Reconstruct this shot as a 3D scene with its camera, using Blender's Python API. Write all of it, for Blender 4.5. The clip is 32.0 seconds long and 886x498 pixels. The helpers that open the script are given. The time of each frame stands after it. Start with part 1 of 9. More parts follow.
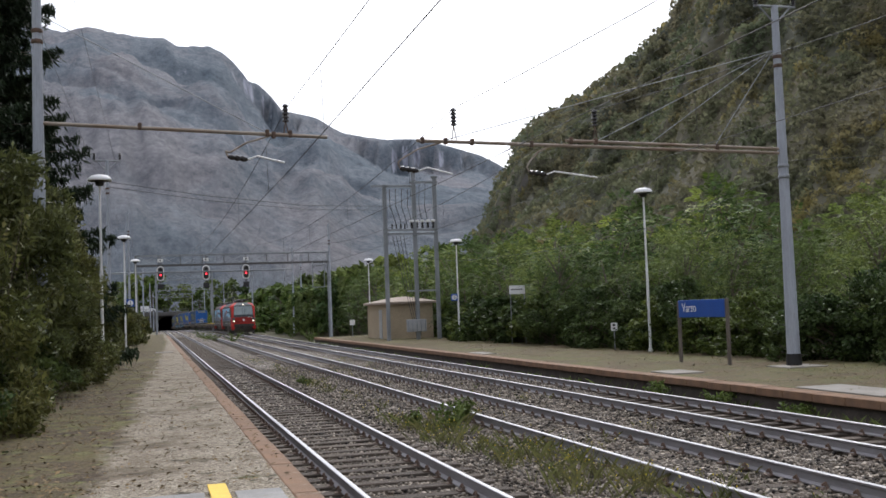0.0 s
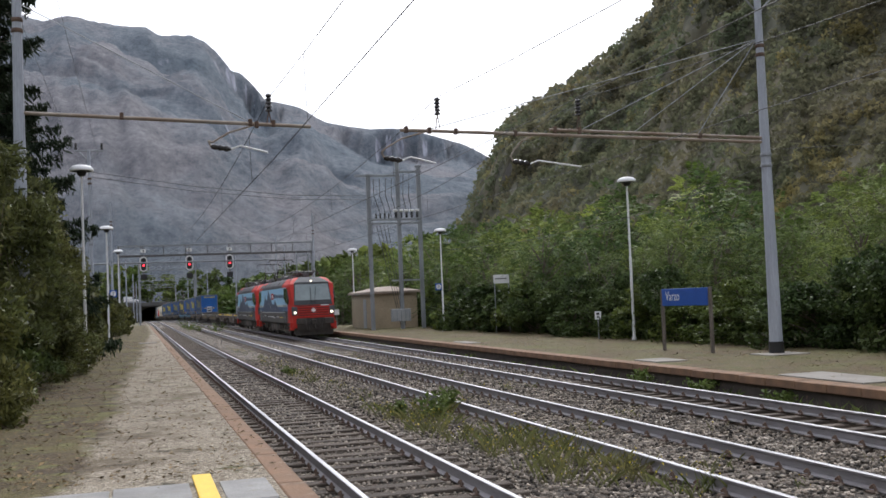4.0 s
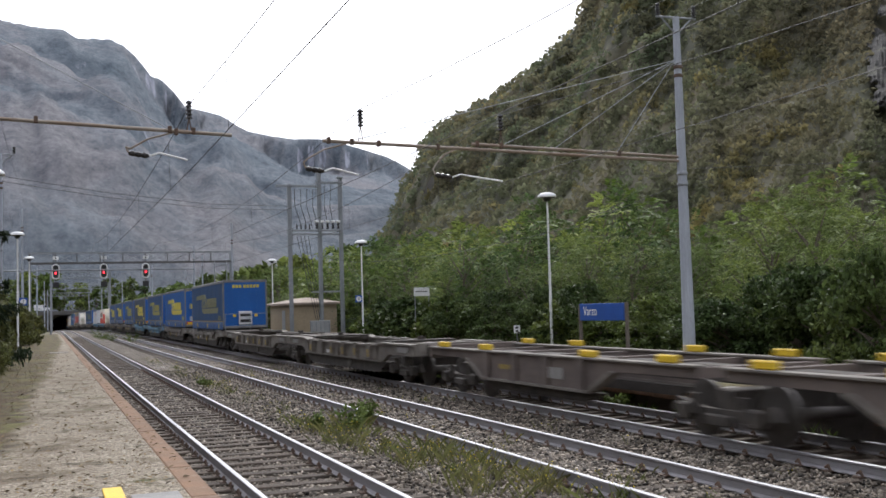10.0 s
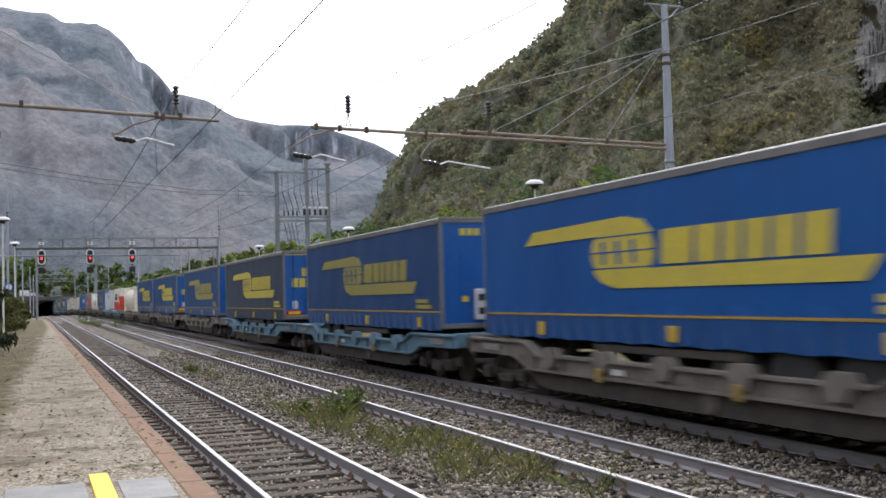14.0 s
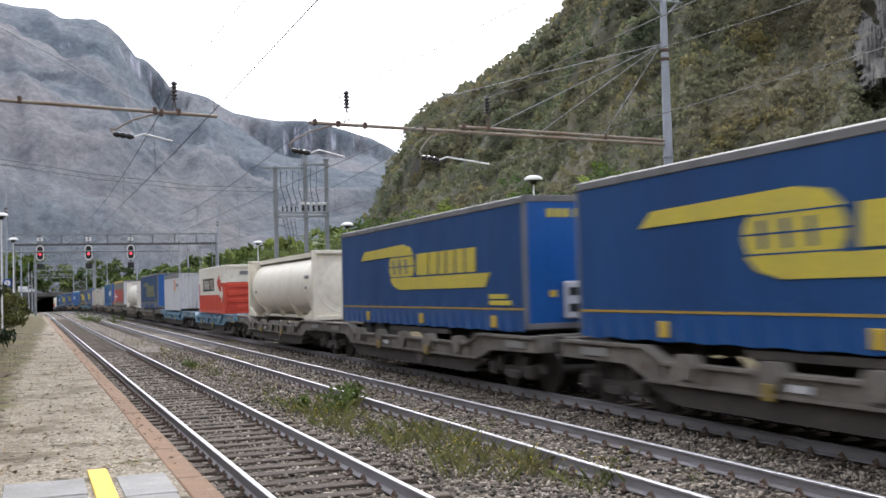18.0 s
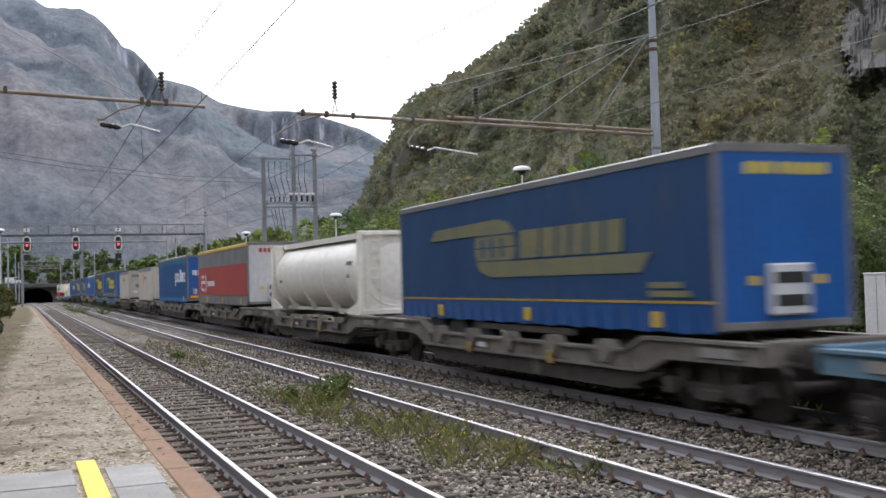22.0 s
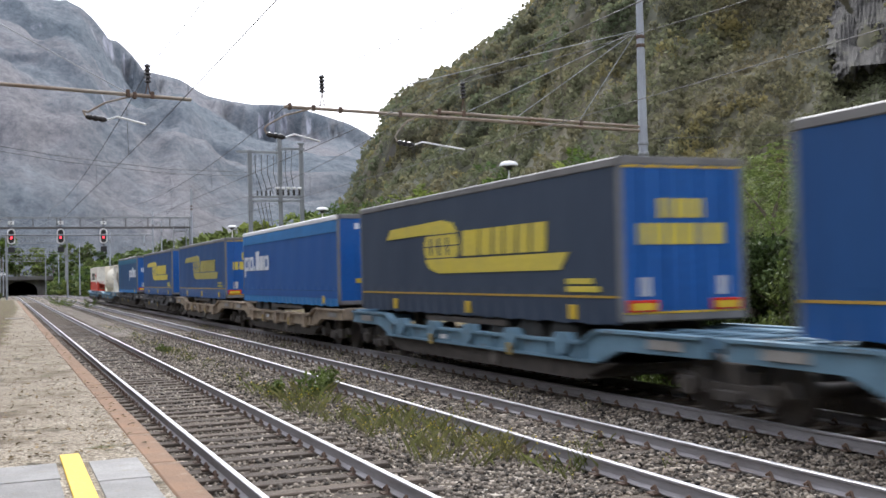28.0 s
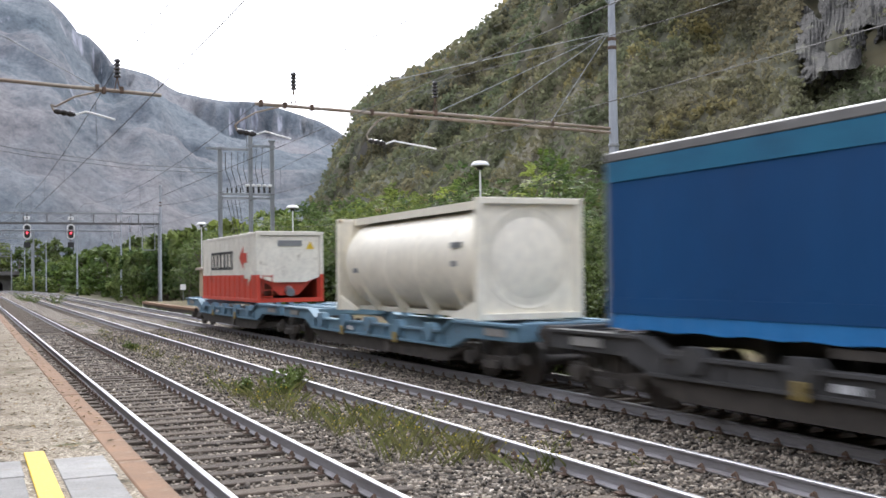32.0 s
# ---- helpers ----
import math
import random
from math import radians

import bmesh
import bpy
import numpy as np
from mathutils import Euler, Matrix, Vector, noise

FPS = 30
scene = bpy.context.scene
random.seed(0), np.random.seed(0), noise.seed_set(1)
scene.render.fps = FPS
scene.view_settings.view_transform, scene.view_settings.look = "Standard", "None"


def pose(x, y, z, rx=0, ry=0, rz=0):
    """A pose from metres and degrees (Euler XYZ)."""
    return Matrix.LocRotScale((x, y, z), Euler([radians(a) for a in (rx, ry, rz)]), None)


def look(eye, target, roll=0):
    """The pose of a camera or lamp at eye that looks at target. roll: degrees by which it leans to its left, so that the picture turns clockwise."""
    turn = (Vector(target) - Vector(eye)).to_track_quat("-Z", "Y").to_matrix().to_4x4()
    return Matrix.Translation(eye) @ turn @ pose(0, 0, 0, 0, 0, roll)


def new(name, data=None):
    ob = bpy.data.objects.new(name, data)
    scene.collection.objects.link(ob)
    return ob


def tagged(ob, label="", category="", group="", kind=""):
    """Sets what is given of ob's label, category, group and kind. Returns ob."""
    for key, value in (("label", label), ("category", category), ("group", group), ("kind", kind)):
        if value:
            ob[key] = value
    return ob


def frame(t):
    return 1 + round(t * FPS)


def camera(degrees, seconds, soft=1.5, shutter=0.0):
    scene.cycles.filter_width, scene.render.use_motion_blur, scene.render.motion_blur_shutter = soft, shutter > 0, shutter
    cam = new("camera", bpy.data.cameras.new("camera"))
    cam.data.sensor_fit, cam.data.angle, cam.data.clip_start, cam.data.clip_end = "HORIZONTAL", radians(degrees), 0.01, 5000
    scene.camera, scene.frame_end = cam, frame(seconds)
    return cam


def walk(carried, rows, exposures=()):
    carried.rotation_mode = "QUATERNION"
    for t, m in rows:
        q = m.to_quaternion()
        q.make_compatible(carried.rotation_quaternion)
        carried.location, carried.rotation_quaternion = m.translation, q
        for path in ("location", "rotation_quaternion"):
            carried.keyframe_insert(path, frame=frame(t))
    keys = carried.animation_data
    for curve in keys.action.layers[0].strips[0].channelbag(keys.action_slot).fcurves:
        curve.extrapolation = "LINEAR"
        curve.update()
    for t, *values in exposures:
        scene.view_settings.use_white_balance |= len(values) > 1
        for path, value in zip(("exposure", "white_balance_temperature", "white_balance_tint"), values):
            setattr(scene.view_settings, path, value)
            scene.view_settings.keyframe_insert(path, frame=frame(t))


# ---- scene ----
# ---- camera ----
EYE_Z = 2.184
cam = camera(45.711, 32.0, soft=1.6, shutter=0.5)
PATH = [
    (0, 93.243, 2.133, -15.416), (0.5, 93.231, 2.103, -15.385), (1, 93.199, 2.128, -15.417), (1.5, 93.176, 2.079, -15.466),
    (2, 93.130, 2.142, -15.518), (2.5, 93.016, 2.271, -15.687), (3, 92.863, 2.300, -15.910), (3.5, 92.677, 2.321, -16.136),
    (5.5, 92.605, 2.366, -16.389), (6, 92.785, 2.149, -16.550), (6.5, 92.992, 1.650, -17.646), (7, 93.085, 1.294, -18.979),
    (7.5, 93.081, 1.197, -19.643), (8, 93.123, 1.284, -20.031), (8.5, 93.191, 1.216, -20.207), (9, 93.210, 1.313, -20.306),
    (9.5, 93.202, 1.568, -20.477), (10, 93.167, 1.657, -20.619), (10.5, 93.159, 1.716, -20.786), (11, 93.127, 1.590, -20.990),
    (11.5, 93.036, 1.485, -21.187), (12, 92.937, 1.550, -21.216), (12.5, 92.865, 1.605, -21.209), (13, 92.730, 1.727, -21.226),
    (13.5, 92.572, 1.673, -21.229), (14, 92.435, 1.465, -21.310), (14.5, 92.329, 1.478, -21.472), (16.5, 92.141, 1.471, -21.567),
    (17, 92.096, 1.477, -21.500), (17.5, 92.123, 1.549, -21.400), (18, 92.199, 1.497, -21.380), (18.5, 92.235, 1.464, -21.428),
    (19, 92.033, 1.580, -21.470), (19.5, 91.819, 1.726, -21.589), (20, 91.651, 1.936, -21.639), (20.5, 91.575, 1.920, -21.747),
    (21, 91.551, 1.839, -21.856), (21.5, 91.580, 1.721, -21.929), (22, 91.661, 1.589, -22.002), (22.5, 91.808, 1.493, -22.068),
    (23, 91.833, 1.488, -22.174), (23.5, 91.879, 1.522, -22.336), (24, 91.965, 1.379, -22.426), (24.5, 92.064, 1.100, -22.488),
    (25, 92.130, 1.043, -22.588), (25.5, 92.065, 1.060, -22.665), (27.5, 91.547, 1.306, -22.649), (28, 91.360, 1.309, -22.740),
    (28.5, 91.218, 1.332, -22.884), (29, 91.215, 1.304, -22.984), (29.5, 91.278, 1.185, -23.041), (30, 91.252, 1.158, -23.161),
    (30.5, 91.166, 1.107, -23.364), (31, 91.147, 0.951, -23.642), (31.5, 91.210, 0.878, -23.963), (32, 91.295, 0.786, -24.361),
]
walk(cam, [(t, pose(0, 0, EYE_Z, a, b, c)) for t, a, b, c in PATH],
     exposures=[(0, 0.54), (6, 0.66), (9, 0.72), (14, 0.92), (18, 1.10), (20, 0.72), (22, 0.94), (23, 0.92), (25, 1.02), (28, 1.19), (32, 1.31)])

# ---- world, sun ----
world = bpy.data.worlds.new("world")
scene.world = world
world.use_nodes = True
wt = world.node_tree
wt.nodes.clear()
w_out = wt.nodes.new("ShaderNodeOutputWorld")
w_bg = wt.nodes.new("ShaderNodeBackground")
w_sky = wt.nodes.new("ShaderNodeTexSky")
w_sky.sky_type = "NISHITA"
w_sky.sun_disc = False
w_sky.sun_elevation = radians(42)
w_sky.sun_rotation = radians(20)
w_sky.dust_density = 4.0
w_sky.air_density = 1.0
w_hue = wt.nodes.new("ShaderNodeHueSaturation")
w_hue.inputs["Saturation"].default_value = 0.12
w_mix = wt.nodes.new("ShaderNodeMixRGB")
w_mix.inputs["Fac"].default_value = 0.55
w_mix.inputs["Color2"].default_value = (8.9, 9.3, 11.0, 1)     # the even white of the cloud cover
w_bg.inputs["Strength"].default_value = 0.115
wt.links.new(w_sky.outputs[0], w_hue.inputs["Color"])
wt.links.new(w_hue.outputs[0], w_mix.inputs["Color1"])
wt.links.new(w_mix.outputs[0], w_bg.inputs["Color"])
wt.links.new(w_bg.outputs[0], w_out.inputs["Surface"])
sun = new("sun", bpy.data.lights.new("sun", "SUN"))
sun.data.energy = 0.9
sun.data.angle = radians(20)
sun.data.color = (1.0, 0.98, 0.95)
sun.matrix_world = look((0, 0, 0), (-0.25, -0.7, -0.67))

# ---- materials ----
def surf(name, c1, c2=None, scale=6.0, rough=0.7, metal=0.0, bump=0.15, fine=None, spot=None, spot_at=0.62, island=0.0, rand=0.0, stretch=(1, 1, 1), dist=0.02, spot_scale=None):
    """Two-scale noise surface: c1 to c2 by broad noise, fine grain and bump, spots of a third colour, colour varied piece by piece."""
    m = bpy.data.materials.new(name)
    m.use_nodes = True
    nt = m.node_tree
    n, l = nt.nodes, nt.links
    bsdf = n["Principled BSDF"]
    bsdf.inputs["Roughness"].default_value = rough
    bsdf.inputs["Metallic"].default_value = metal
    tc = n.new("ShaderNodeTexCoord")
    mp = n.new("ShaderNodeMapping")
    mp.inputs["Scale"].default_value = stretch
    l.new(tc.outputs["Object"], mp.inputs["Vector"])
    a = n.new("ShaderNodeTexNoise")
    a.inputs["Scale"].default_value = scale
    a.inputs["Detail"].default_value = 5
    l.new(mp.outputs[0], a.inputs["Vector"])
    r = n.new("ShaderNodeValToRGB")
    r.color_ramp.elements[0].position, r.color_ramp.elements[1].position = 0.32, 0.68
    c2 = c2 or tuple(v * 0.75 for v in c1)
    r.color_ramp.elements[0].color, r.color_ramp.elements[1].color = (*c1, 1), (*c2, 1)
    l.new(a.outputs["Fac"], r.inputs["Fac"])
    col = r.outputs["Color"]
    f = n.new("ShaderNodeTexNoise")
    f.inputs["Scale"].default_value = fine or scale * 9
    f.inputs["Detail"].default_value = 4
    l.new(mp.outputs[0], f.inputs["Vector"])
    g = n.new("ShaderNodeMapRange")
    g.inputs["To Min"].default_value, g.inputs["To Max"].default_value = 0.72, 1.28
    l.new(f.outputs["Fac"], g.inputs["Value"])
    mul = n.new("ShaderNodeMixRGB")
    mul.blend_type = "MULTIPLY"
    mul.inputs["Fac"].default_value = 0.8
    l.new(col, mul.inputs["Color1"])
    l.new(g.outputs[0], mul.inputs["Color2"])
    col = mul.outputs[0]
    if spot:
        s = n.new("ShaderNodeTexNoise")
        s.inputs["Scale"].default_value = spot_scale or scale * 2.3
        s.inputs["Detail"].default_value = 6
        s.inputs["Roughness"].default_value = 0.65
        l.new(mp.outputs[0], s.inputs["Vector"])
        sr = n.new("ShaderNodeValToRGB")
        sr.color_ramp.elements[0].position, sr.color_ramp.elements[1].position = spot_at - 0.06, spot_at + 0.06
        l.new(s.outputs["Fac"], sr.inputs["Fac"])
        sm = n.new("ShaderNodeMixRGB")
        l.new(sr.outputs["Color"], sm.inputs["Fac"])
        l.new(col, sm.inputs["Color1"])
        sm.inputs["Color2"].default_value = (*spot, 1)
        col = sm.outputs[0]
    if island or rand:
        src = n.new("ShaderNodeNewGeometry").outputs["Random Per Island"] if island else n.new("ShaderNodeObjectInfo").outputs["Random"]
        k = island or rand
        v = n.new("ShaderNodeMapRange")
        v.inputs["To Min"].default_value, v.inputs["To Max"].default_value = 1 - k, 1 + k
        l.new(src, v.inputs["Value"])
        h = n.new("ShaderNodeMixRGB")
        h.blend_type = "MULTIPLY"
        h.inputs["Fac"].default_value = 1
        l.new(col, h.inputs["Color1"])
        l.new(v.outputs[0], h.inputs["Color2"])
        col = h.outputs[0]
    l.new(col, bsdf.inputs["Base Color"])
    if bump:
        b = n.new("ShaderNodeBump")
        b.inputs["Strength"].default_value = bump
        b.inputs["Distance"].default_value = dist
        l.new(f.outputs["Fac"], b.inputs["Height"])
        l.new(b.outputs[0], bsdf.inputs["Normal"])
    return m


def leafy(name, c1, c2, rough=0.55, trans=0.35, vary=0.45, patch=0.6, spot=None, plants=0.0):
    """Foliage: colour varied leaf by leaf and in broad patches, a little light passing through."""
    m = surf(name, c1, c2, scale=patch, rough=rough, bump=0, fine=patch * 12, island=vary, spot=spot)
    b = m.node_tree.nodes["Principled BSDF"]
    b.inputs["Specular IOR Level"].default_value = 0.14
    nt = m.node_tree
    tr = nt.nodes.new("ShaderNodeBsdfTranslucent")
    mx = nt.nodes.new("ShaderNodeMixShader")
    mx.inputs["Fac"].default_value = trans
    col = b.inputs["Base Color"].links[0].from_socket
    if plants:
        info = nt.nodes.new("ShaderNodeObjectInfo")
        tone = nt.nodes.new("ShaderNodeValToRGB")
        k = plants
        for pos, c in ((0.0, (1 - k, 1 - k * 0.8, 1 - k)), (0.5, (1.0, 1.0, 1.0)), (1.0, (1 + k * 1.3, 1 + k, 1 - k * 0.2))):
            e = tone.color_ramp.elements[0] if pos == 0 else tone.color_ramp.elements[-1] if pos == 1 else tone.color_ramp.elements.new(pos)
            e.color = (*c, 1)
        nt.links.new(info.outputs["Random"], tone.inputs["Fac"])
        each = nt.nodes.new("ShaderNodeMixRGB")
        each.blend_type = "MULTIPLY"
        each.inputs["Fac"].default_value = 1
        nt.links.new(col, each.inputs["Color1"])
        nt.links.new(tone.outputs[0], each.inputs["Color2"])
        col = each.outputs[0]
        nt.links.new(col, b.inputs["Base Color"])
    nt.links.new(col, tr.inputs["Color"])
    nt.links.new(b.outputs[0], mx.inputs[1])
    nt.links.new(tr.outputs[0], mx.inputs[2])
    nt.links.new(mx.outputs[0], nt.nodes["Material Output"].inputs["Surface"])
    return m


def glow(name, colour, strength):
    m = bpy.data.materials.new(name)
    m.use_nodes = True
    b = m.node_tree.nodes["Principled BSDF"]
    b.inputs["Base Color"].default_value = (*colour, 1)
    b.inputs["Emission Color"].default_value = (*colour, 1)
    b.inputs["Emission Strength"].default_value = strength
    return m


def ballast_material():
    """Crushed stone: each stone a cell of its own tone, dark gaps between, brown stains in patches."""
    m = bpy.data.materials.new("ballast")
    m.use_nodes = True
    n, l = m.node_tree.nodes, m.node_tree.links
    bsdf = n["Principled BSDF"]
    bsdf.inputs["Roughness"].default_value = 0.95
    tc = n.new("ShaderNodeTexCoord")
    v = n.new("ShaderNodeTexVoronoi")
    v.inputs["Scale"].default_value = 15
    l.new(tc.outputs["Object"], v.inputs["Vector"])
    hue = n.new("ShaderNodeSeparateColor")
    l.new(v.outputs["Color"], hue.inputs[0])
    r = n.new("ShaderNodeValToRGB")
    for pos, c in ((0.0, (0.014, 0.011, 0.008)), (0.45, (0.055, 0.044, 0.034)), (0.76, (0.13, 0.108, 0.085)), (1.0, (0.62, 0.58, 0.52))):
        e = r.color_ramp.elements[0] if pos == 0 else r.color_ramp.elements[-1] if pos == 1 else r.color_ramp.elements.new(pos)
        e.color = (*c, 1)
    l.new(hue.outputs[0], r.inputs["Fac"])
    a = n.new("ShaderNodeTexNoise")
    a.inputs["Scale"].default_value = 0.7
    a.inputs["Detail"].default_value = 6
    l.new(tc.outputs["Object"], a.inputs["Vector"])
    ra = n.new("ShaderNodeValToRGB")
    ra.color_ramp.elements[0].position, ra.color_ramp.elements[1].position = 0.35, 0.68
    ra.color_ramp.elements[0].color, ra.color_ramp.elements[1].color = (0.75, 0.66, 0.55, 1), (1.15, 1.12, 1.08, 1)
    l.new(a.outputs["Fac"], ra.inputs["Fac"])
    mx = n.new("ShaderNodeMixRGB")
    mx.blend_type = "MULTIPLY"
    mx.inputs["Fac"].default_value = 1
    l.new(r.outputs[0], mx.inputs["Color1"])
    l.new(ra.outputs[0], mx.inputs["Color2"])
    l.new(mx.outputs[0], bsdf.inputs["Base Color"])
    b = n.new("ShaderNodeBump")
    b.inputs["Strength"].default_value = 1.0
    b.inputs["Distance"].default_value = 0.05
    b.invert = True
    l.new(v.outputs["Distance"], b.inputs["Height"])
    l.new(b.outputs[0], bsdf.inputs["Normal"])
    return m


def gravel_material(name, tones, scale, patches, bump=0.02):
    """Fine gravel or litter: grains of several tones, with dirt, moss and bare patches at their own scales."""
    m = bpy.data.materials.new(name)
    m.use_nodes = True
    n, l = m.node_tree.nodes, m.node_tree.links
    col, hgt = gravel_nodes(m, tones, scale, patches)
    bsdf = n["Principled BSDF"]
    bsdf.inputs["Roughness"].default_value = 0.95
    l.new(col, bsdf.inputs["Base Color"])
    b = n.new("ShaderNodeBump")
    b.inputs["Strength"].default_value = 0.9
    b.inputs["Distance"].default_value = bump
    b.invert = True
    l.new(hgt, b.inputs["Height"])
    l.new(b.outputs[0], bsdf.inputs["Normal"])
    return m


def gravel_nodes(m, tones, scale, patches):
    n, l = m.node_tree.nodes, m.node_tree.links
    tc = n.new("ShaderNodeTexCoord")
    v = n.new("ShaderNodeTexVoronoi")
    v.inputs["Scale"].default_value = scale
    l.new(tc.outputs["Object"], v.inputs["Vector"])
    hue = n.new("ShaderNodeSeparateColor")
    l.new(v.outputs["Color"], hue.inputs[0])
    r = n.new("ShaderNodeValToRGB")
    for i, c in enumerate(tones):
        pos = i / (len(tones) - 1)
        e = r.color_ramp.elements[0] if i == 0 else r.color_ramp.elements[-1] if pos == 1 else r.color_ramp.elements.new(pos)
        e.color = (*c, 1)
    l.new(hue.outputs[0], r.inputs["Fac"])
    col = r.outputs[0]
    for i, (colour, size, at, soft) in enumerate(patches):
        t = n.new("ShaderNodeTexNoise")
        t.inputs["Scale"].default_value, t.inputs["Detail"].default_value, t.inputs["Roughness"].default_value = size, 9, 0.68
        mp = n.new("ShaderNodeMapping")
        mp.inputs["Location"].default_value = (3.7 * i, 1.9 * i, 0)
        l.new(tc.outputs["Object"], mp.inputs["Vector"])
        l.new(mp.outputs[0], t.inputs["Vector"])
        g = n.new("ShaderNodeValToRGB")
        g.color_ramp.elements[0].position, g.color_ramp.elements[1].position = at - soft, at + soft
        l.new(t.outputs["Fac"], g.inputs["Fac"])
        mul = n.new("ShaderNodeMixRGB")
        mul.blend_type = "MULTIPLY"
        mul.inputs["Fac"].default_value = 0.5
        mul.inputs["Color1"].default_value = (*colour, 1)
        l.new(hue.outputs[1], mul.inputs["Color2"])
        x = n.new("ShaderNodeMixRGB")
        l.new(g.outputs[0], x.inputs["Fac"])
        l.new(col, x.inputs["Color1"])
        l.new(mul.outputs[0], x.inputs["Color2"])
        col = x.outputs[0]
    return col, v.outputs["Distance"]


PAVE = (((0.055, 0.043, 0.029), (0.225, 0.186, 0.132), (0.275, 0.228, 0.165), (0.31, 0.26, 0.192), (0.54, 0.48, 0.38)), 46, (((0.17, 0.128, 0.080), 0.8, 0.58, 0.08), ((0.085, 0.070, 0.038), 2.4, 0.62, 0.04), ((0.13, 0.122, 0.045), 1.1, 0.64, 0.04)))
LITTER = (((0.026, 0.018, 0.009), (0.066, 0.044, 0.021), (0.095, 0.064, 0.031), (0.18, 0.130, 0.065)), 40, (((0.160, 0.132, 0.042), 0.34, 0.54, 0.08), ((0.075, 0.052, 0.028), 1.7, 0.57, 0.05), ((0.20, 0.20, 0.060), 2.4, 0.58, 0.05)))


def platform_material():
    """Gravelly paving that gives way to trodden litter and moss along a ragged line."""
    m = gravel_material("platform_surface", *PAVE)
    n, l = m.node_tree.nodes, m.node_tree.links
    bsdf = n["Principled BSDF"]
    pave = bsdf.inputs["Base Color"].links[0].from_socket
    litter, _ = gravel_nodes(m, *LITTER)
    geo = n.new("ShaderNodeTexCoord")
    sep = n.new("ShaderNodeSeparateXYZ")
    l.new(geo.outputs["Object"], sep.inputs[0])
    line = n.new("ShaderNodeMapRange")
    for k, v in (("From Min", 8.0), ("From Max", 80.0), ("To Min", 0.66), ("To Max", -0.985)):
        line.inputs[k].default_value = v
    l.new(sep.outputs["Y"], line.inputs["Value"])
    total = n.new("ShaderNodeMath")
    l.new(sep.outputs["X"], total.inputs[0])
    l.new(line.outputs[0], total.inputs[1])
    for scale, size in ((0.45, 0.9), (2.6, 0.55), (14, 0.22)):
        t = n.new("ShaderNodeTexNoise")
        t.inputs["Scale"].default_value, t.inputs["Detail"].default_value = scale, 6
        l.new(geo.outputs["Object"], t.inputs["Vector"])
        a = n.new("ShaderNodeMath")
        a.operation = "MULTIPLY_ADD"
        l.new(t.outputs["Fac"], a.inputs[0])
        a.inputs[1].default_value = size
        l.new(total.outputs[0], a.inputs[2])
        total = a
    g = n.new("ShaderNodeMapRange")
    for k, v in (("From Min", 0.72), ("From Max", 0.98)):
        g.inputs[k].default_value = v
    l.new(total.outputs[0], g.inputs["Value"])
    x = n.new("ShaderNodeMixRGB")
    l.new(g.outputs[0], x.inputs["Fac"])
    l.new(litter, x.inputs["Color1"])
    l.new(pave, x.inputs["Color2"])
    l.new(x.outputs[0], bsdf.inputs["Base Color"])
    return m


M_PLATFORM = platform_material()
M_BALLAST = ballast_material()
M_STONE = surf("ballast_stone", (0.074, 0.058, 0.043), (0.275, 0.238, 0.192), 3, 0.9, bump=0.3, fine=60, island=0.95)
M_EARTH = surf("earth", (0.10, 0.085, 0.055), (0.13, 0.13, 0.06), 0.8, 0.95, bump=0.6, fine=18)
M_RAIL = surf("rail_side", (0.27, 0.258, 0.265), (0.20, 0.185, 0.185), 5, 0.6, 0.1, bump=0.2, stretch=(1, 0.15, 1), spot=(0.19, 0.13, 0.10), spot_at=0.68)
M_RAILTOP = surf("rail_head", (0.40, 0.40, 0.42), (0.29, 0.29, 0.31), 3, 0.45, 0.7, bump=0.02, stretch=(1, 0.1, 1))
M_SLEEPER = surf("sleeper_wood", (0.118, 0.092, 0.069), (0.066, 0.051, 0.039), 3, 0.92, bump=0.6, stretch=(0.5, 6, 3), rand=0.3, spot=(0.19, 0.165, 0.135), spot_at=0.64)
M_IRON = surf("rusty_iron", (0.09, 0.065, 0.05), (0.16, 0.10, 0.07), 8, 0.8, 0.2)
M_SLAB = surf("stone_slab", (0.20, 0.195, 0.185), (0.27, 0.262, 0.25), 2.5, 0.85, bump=0.35, fine=40, rand=0.15, spot=(0.22, 0.20, 0.17), spot_at=0.64)
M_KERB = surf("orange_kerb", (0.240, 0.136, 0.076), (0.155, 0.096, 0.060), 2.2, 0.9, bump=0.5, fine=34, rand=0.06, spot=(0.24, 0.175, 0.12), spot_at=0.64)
# Wall face below the kerb: its shade is put into the dark colour.
M_KERBSIDE = surf("kerb_side_shaded", (0.085, 0.07, 0.058), (0.05, 0.042, 0.036), 3, 0.95, bump=0.6, spot=(0.18, 0.12, 0.085), spot_at=0.66)
M_DRYGRASS = gravel_material("worn_grass", ((0.028, 0.019, 0.009), (0.080, 0.053, 0.023), (0.108, 0.074, 0.032), (0.175, 0.125, 0.058)), 34, (((0.145, 0.135, 0.040), 0.4, 0.52, 0.08), ((0.16, 0.12, 0.065), 1.7, 0.58, 0.05), ((0.085, 0.098, 0.028), 3.0, 0.60, 0.04)))
M_YELLOW = surf("yellow_paint", (0.80, 0.52, 0.05), (0.70, 0.43, 0.05), 5, 0.7, bump=0.2, spot=(0.4, 0.3, 0.15), spot_at=0.68)
M_STEEL = surf("galvanised_steel", (0.34, 0.355, 0.37), (0.23, 0.245, 0.26), 2.5, 0.55, 0.5, bump=0.08, stretch=(1, 1, 0.3))
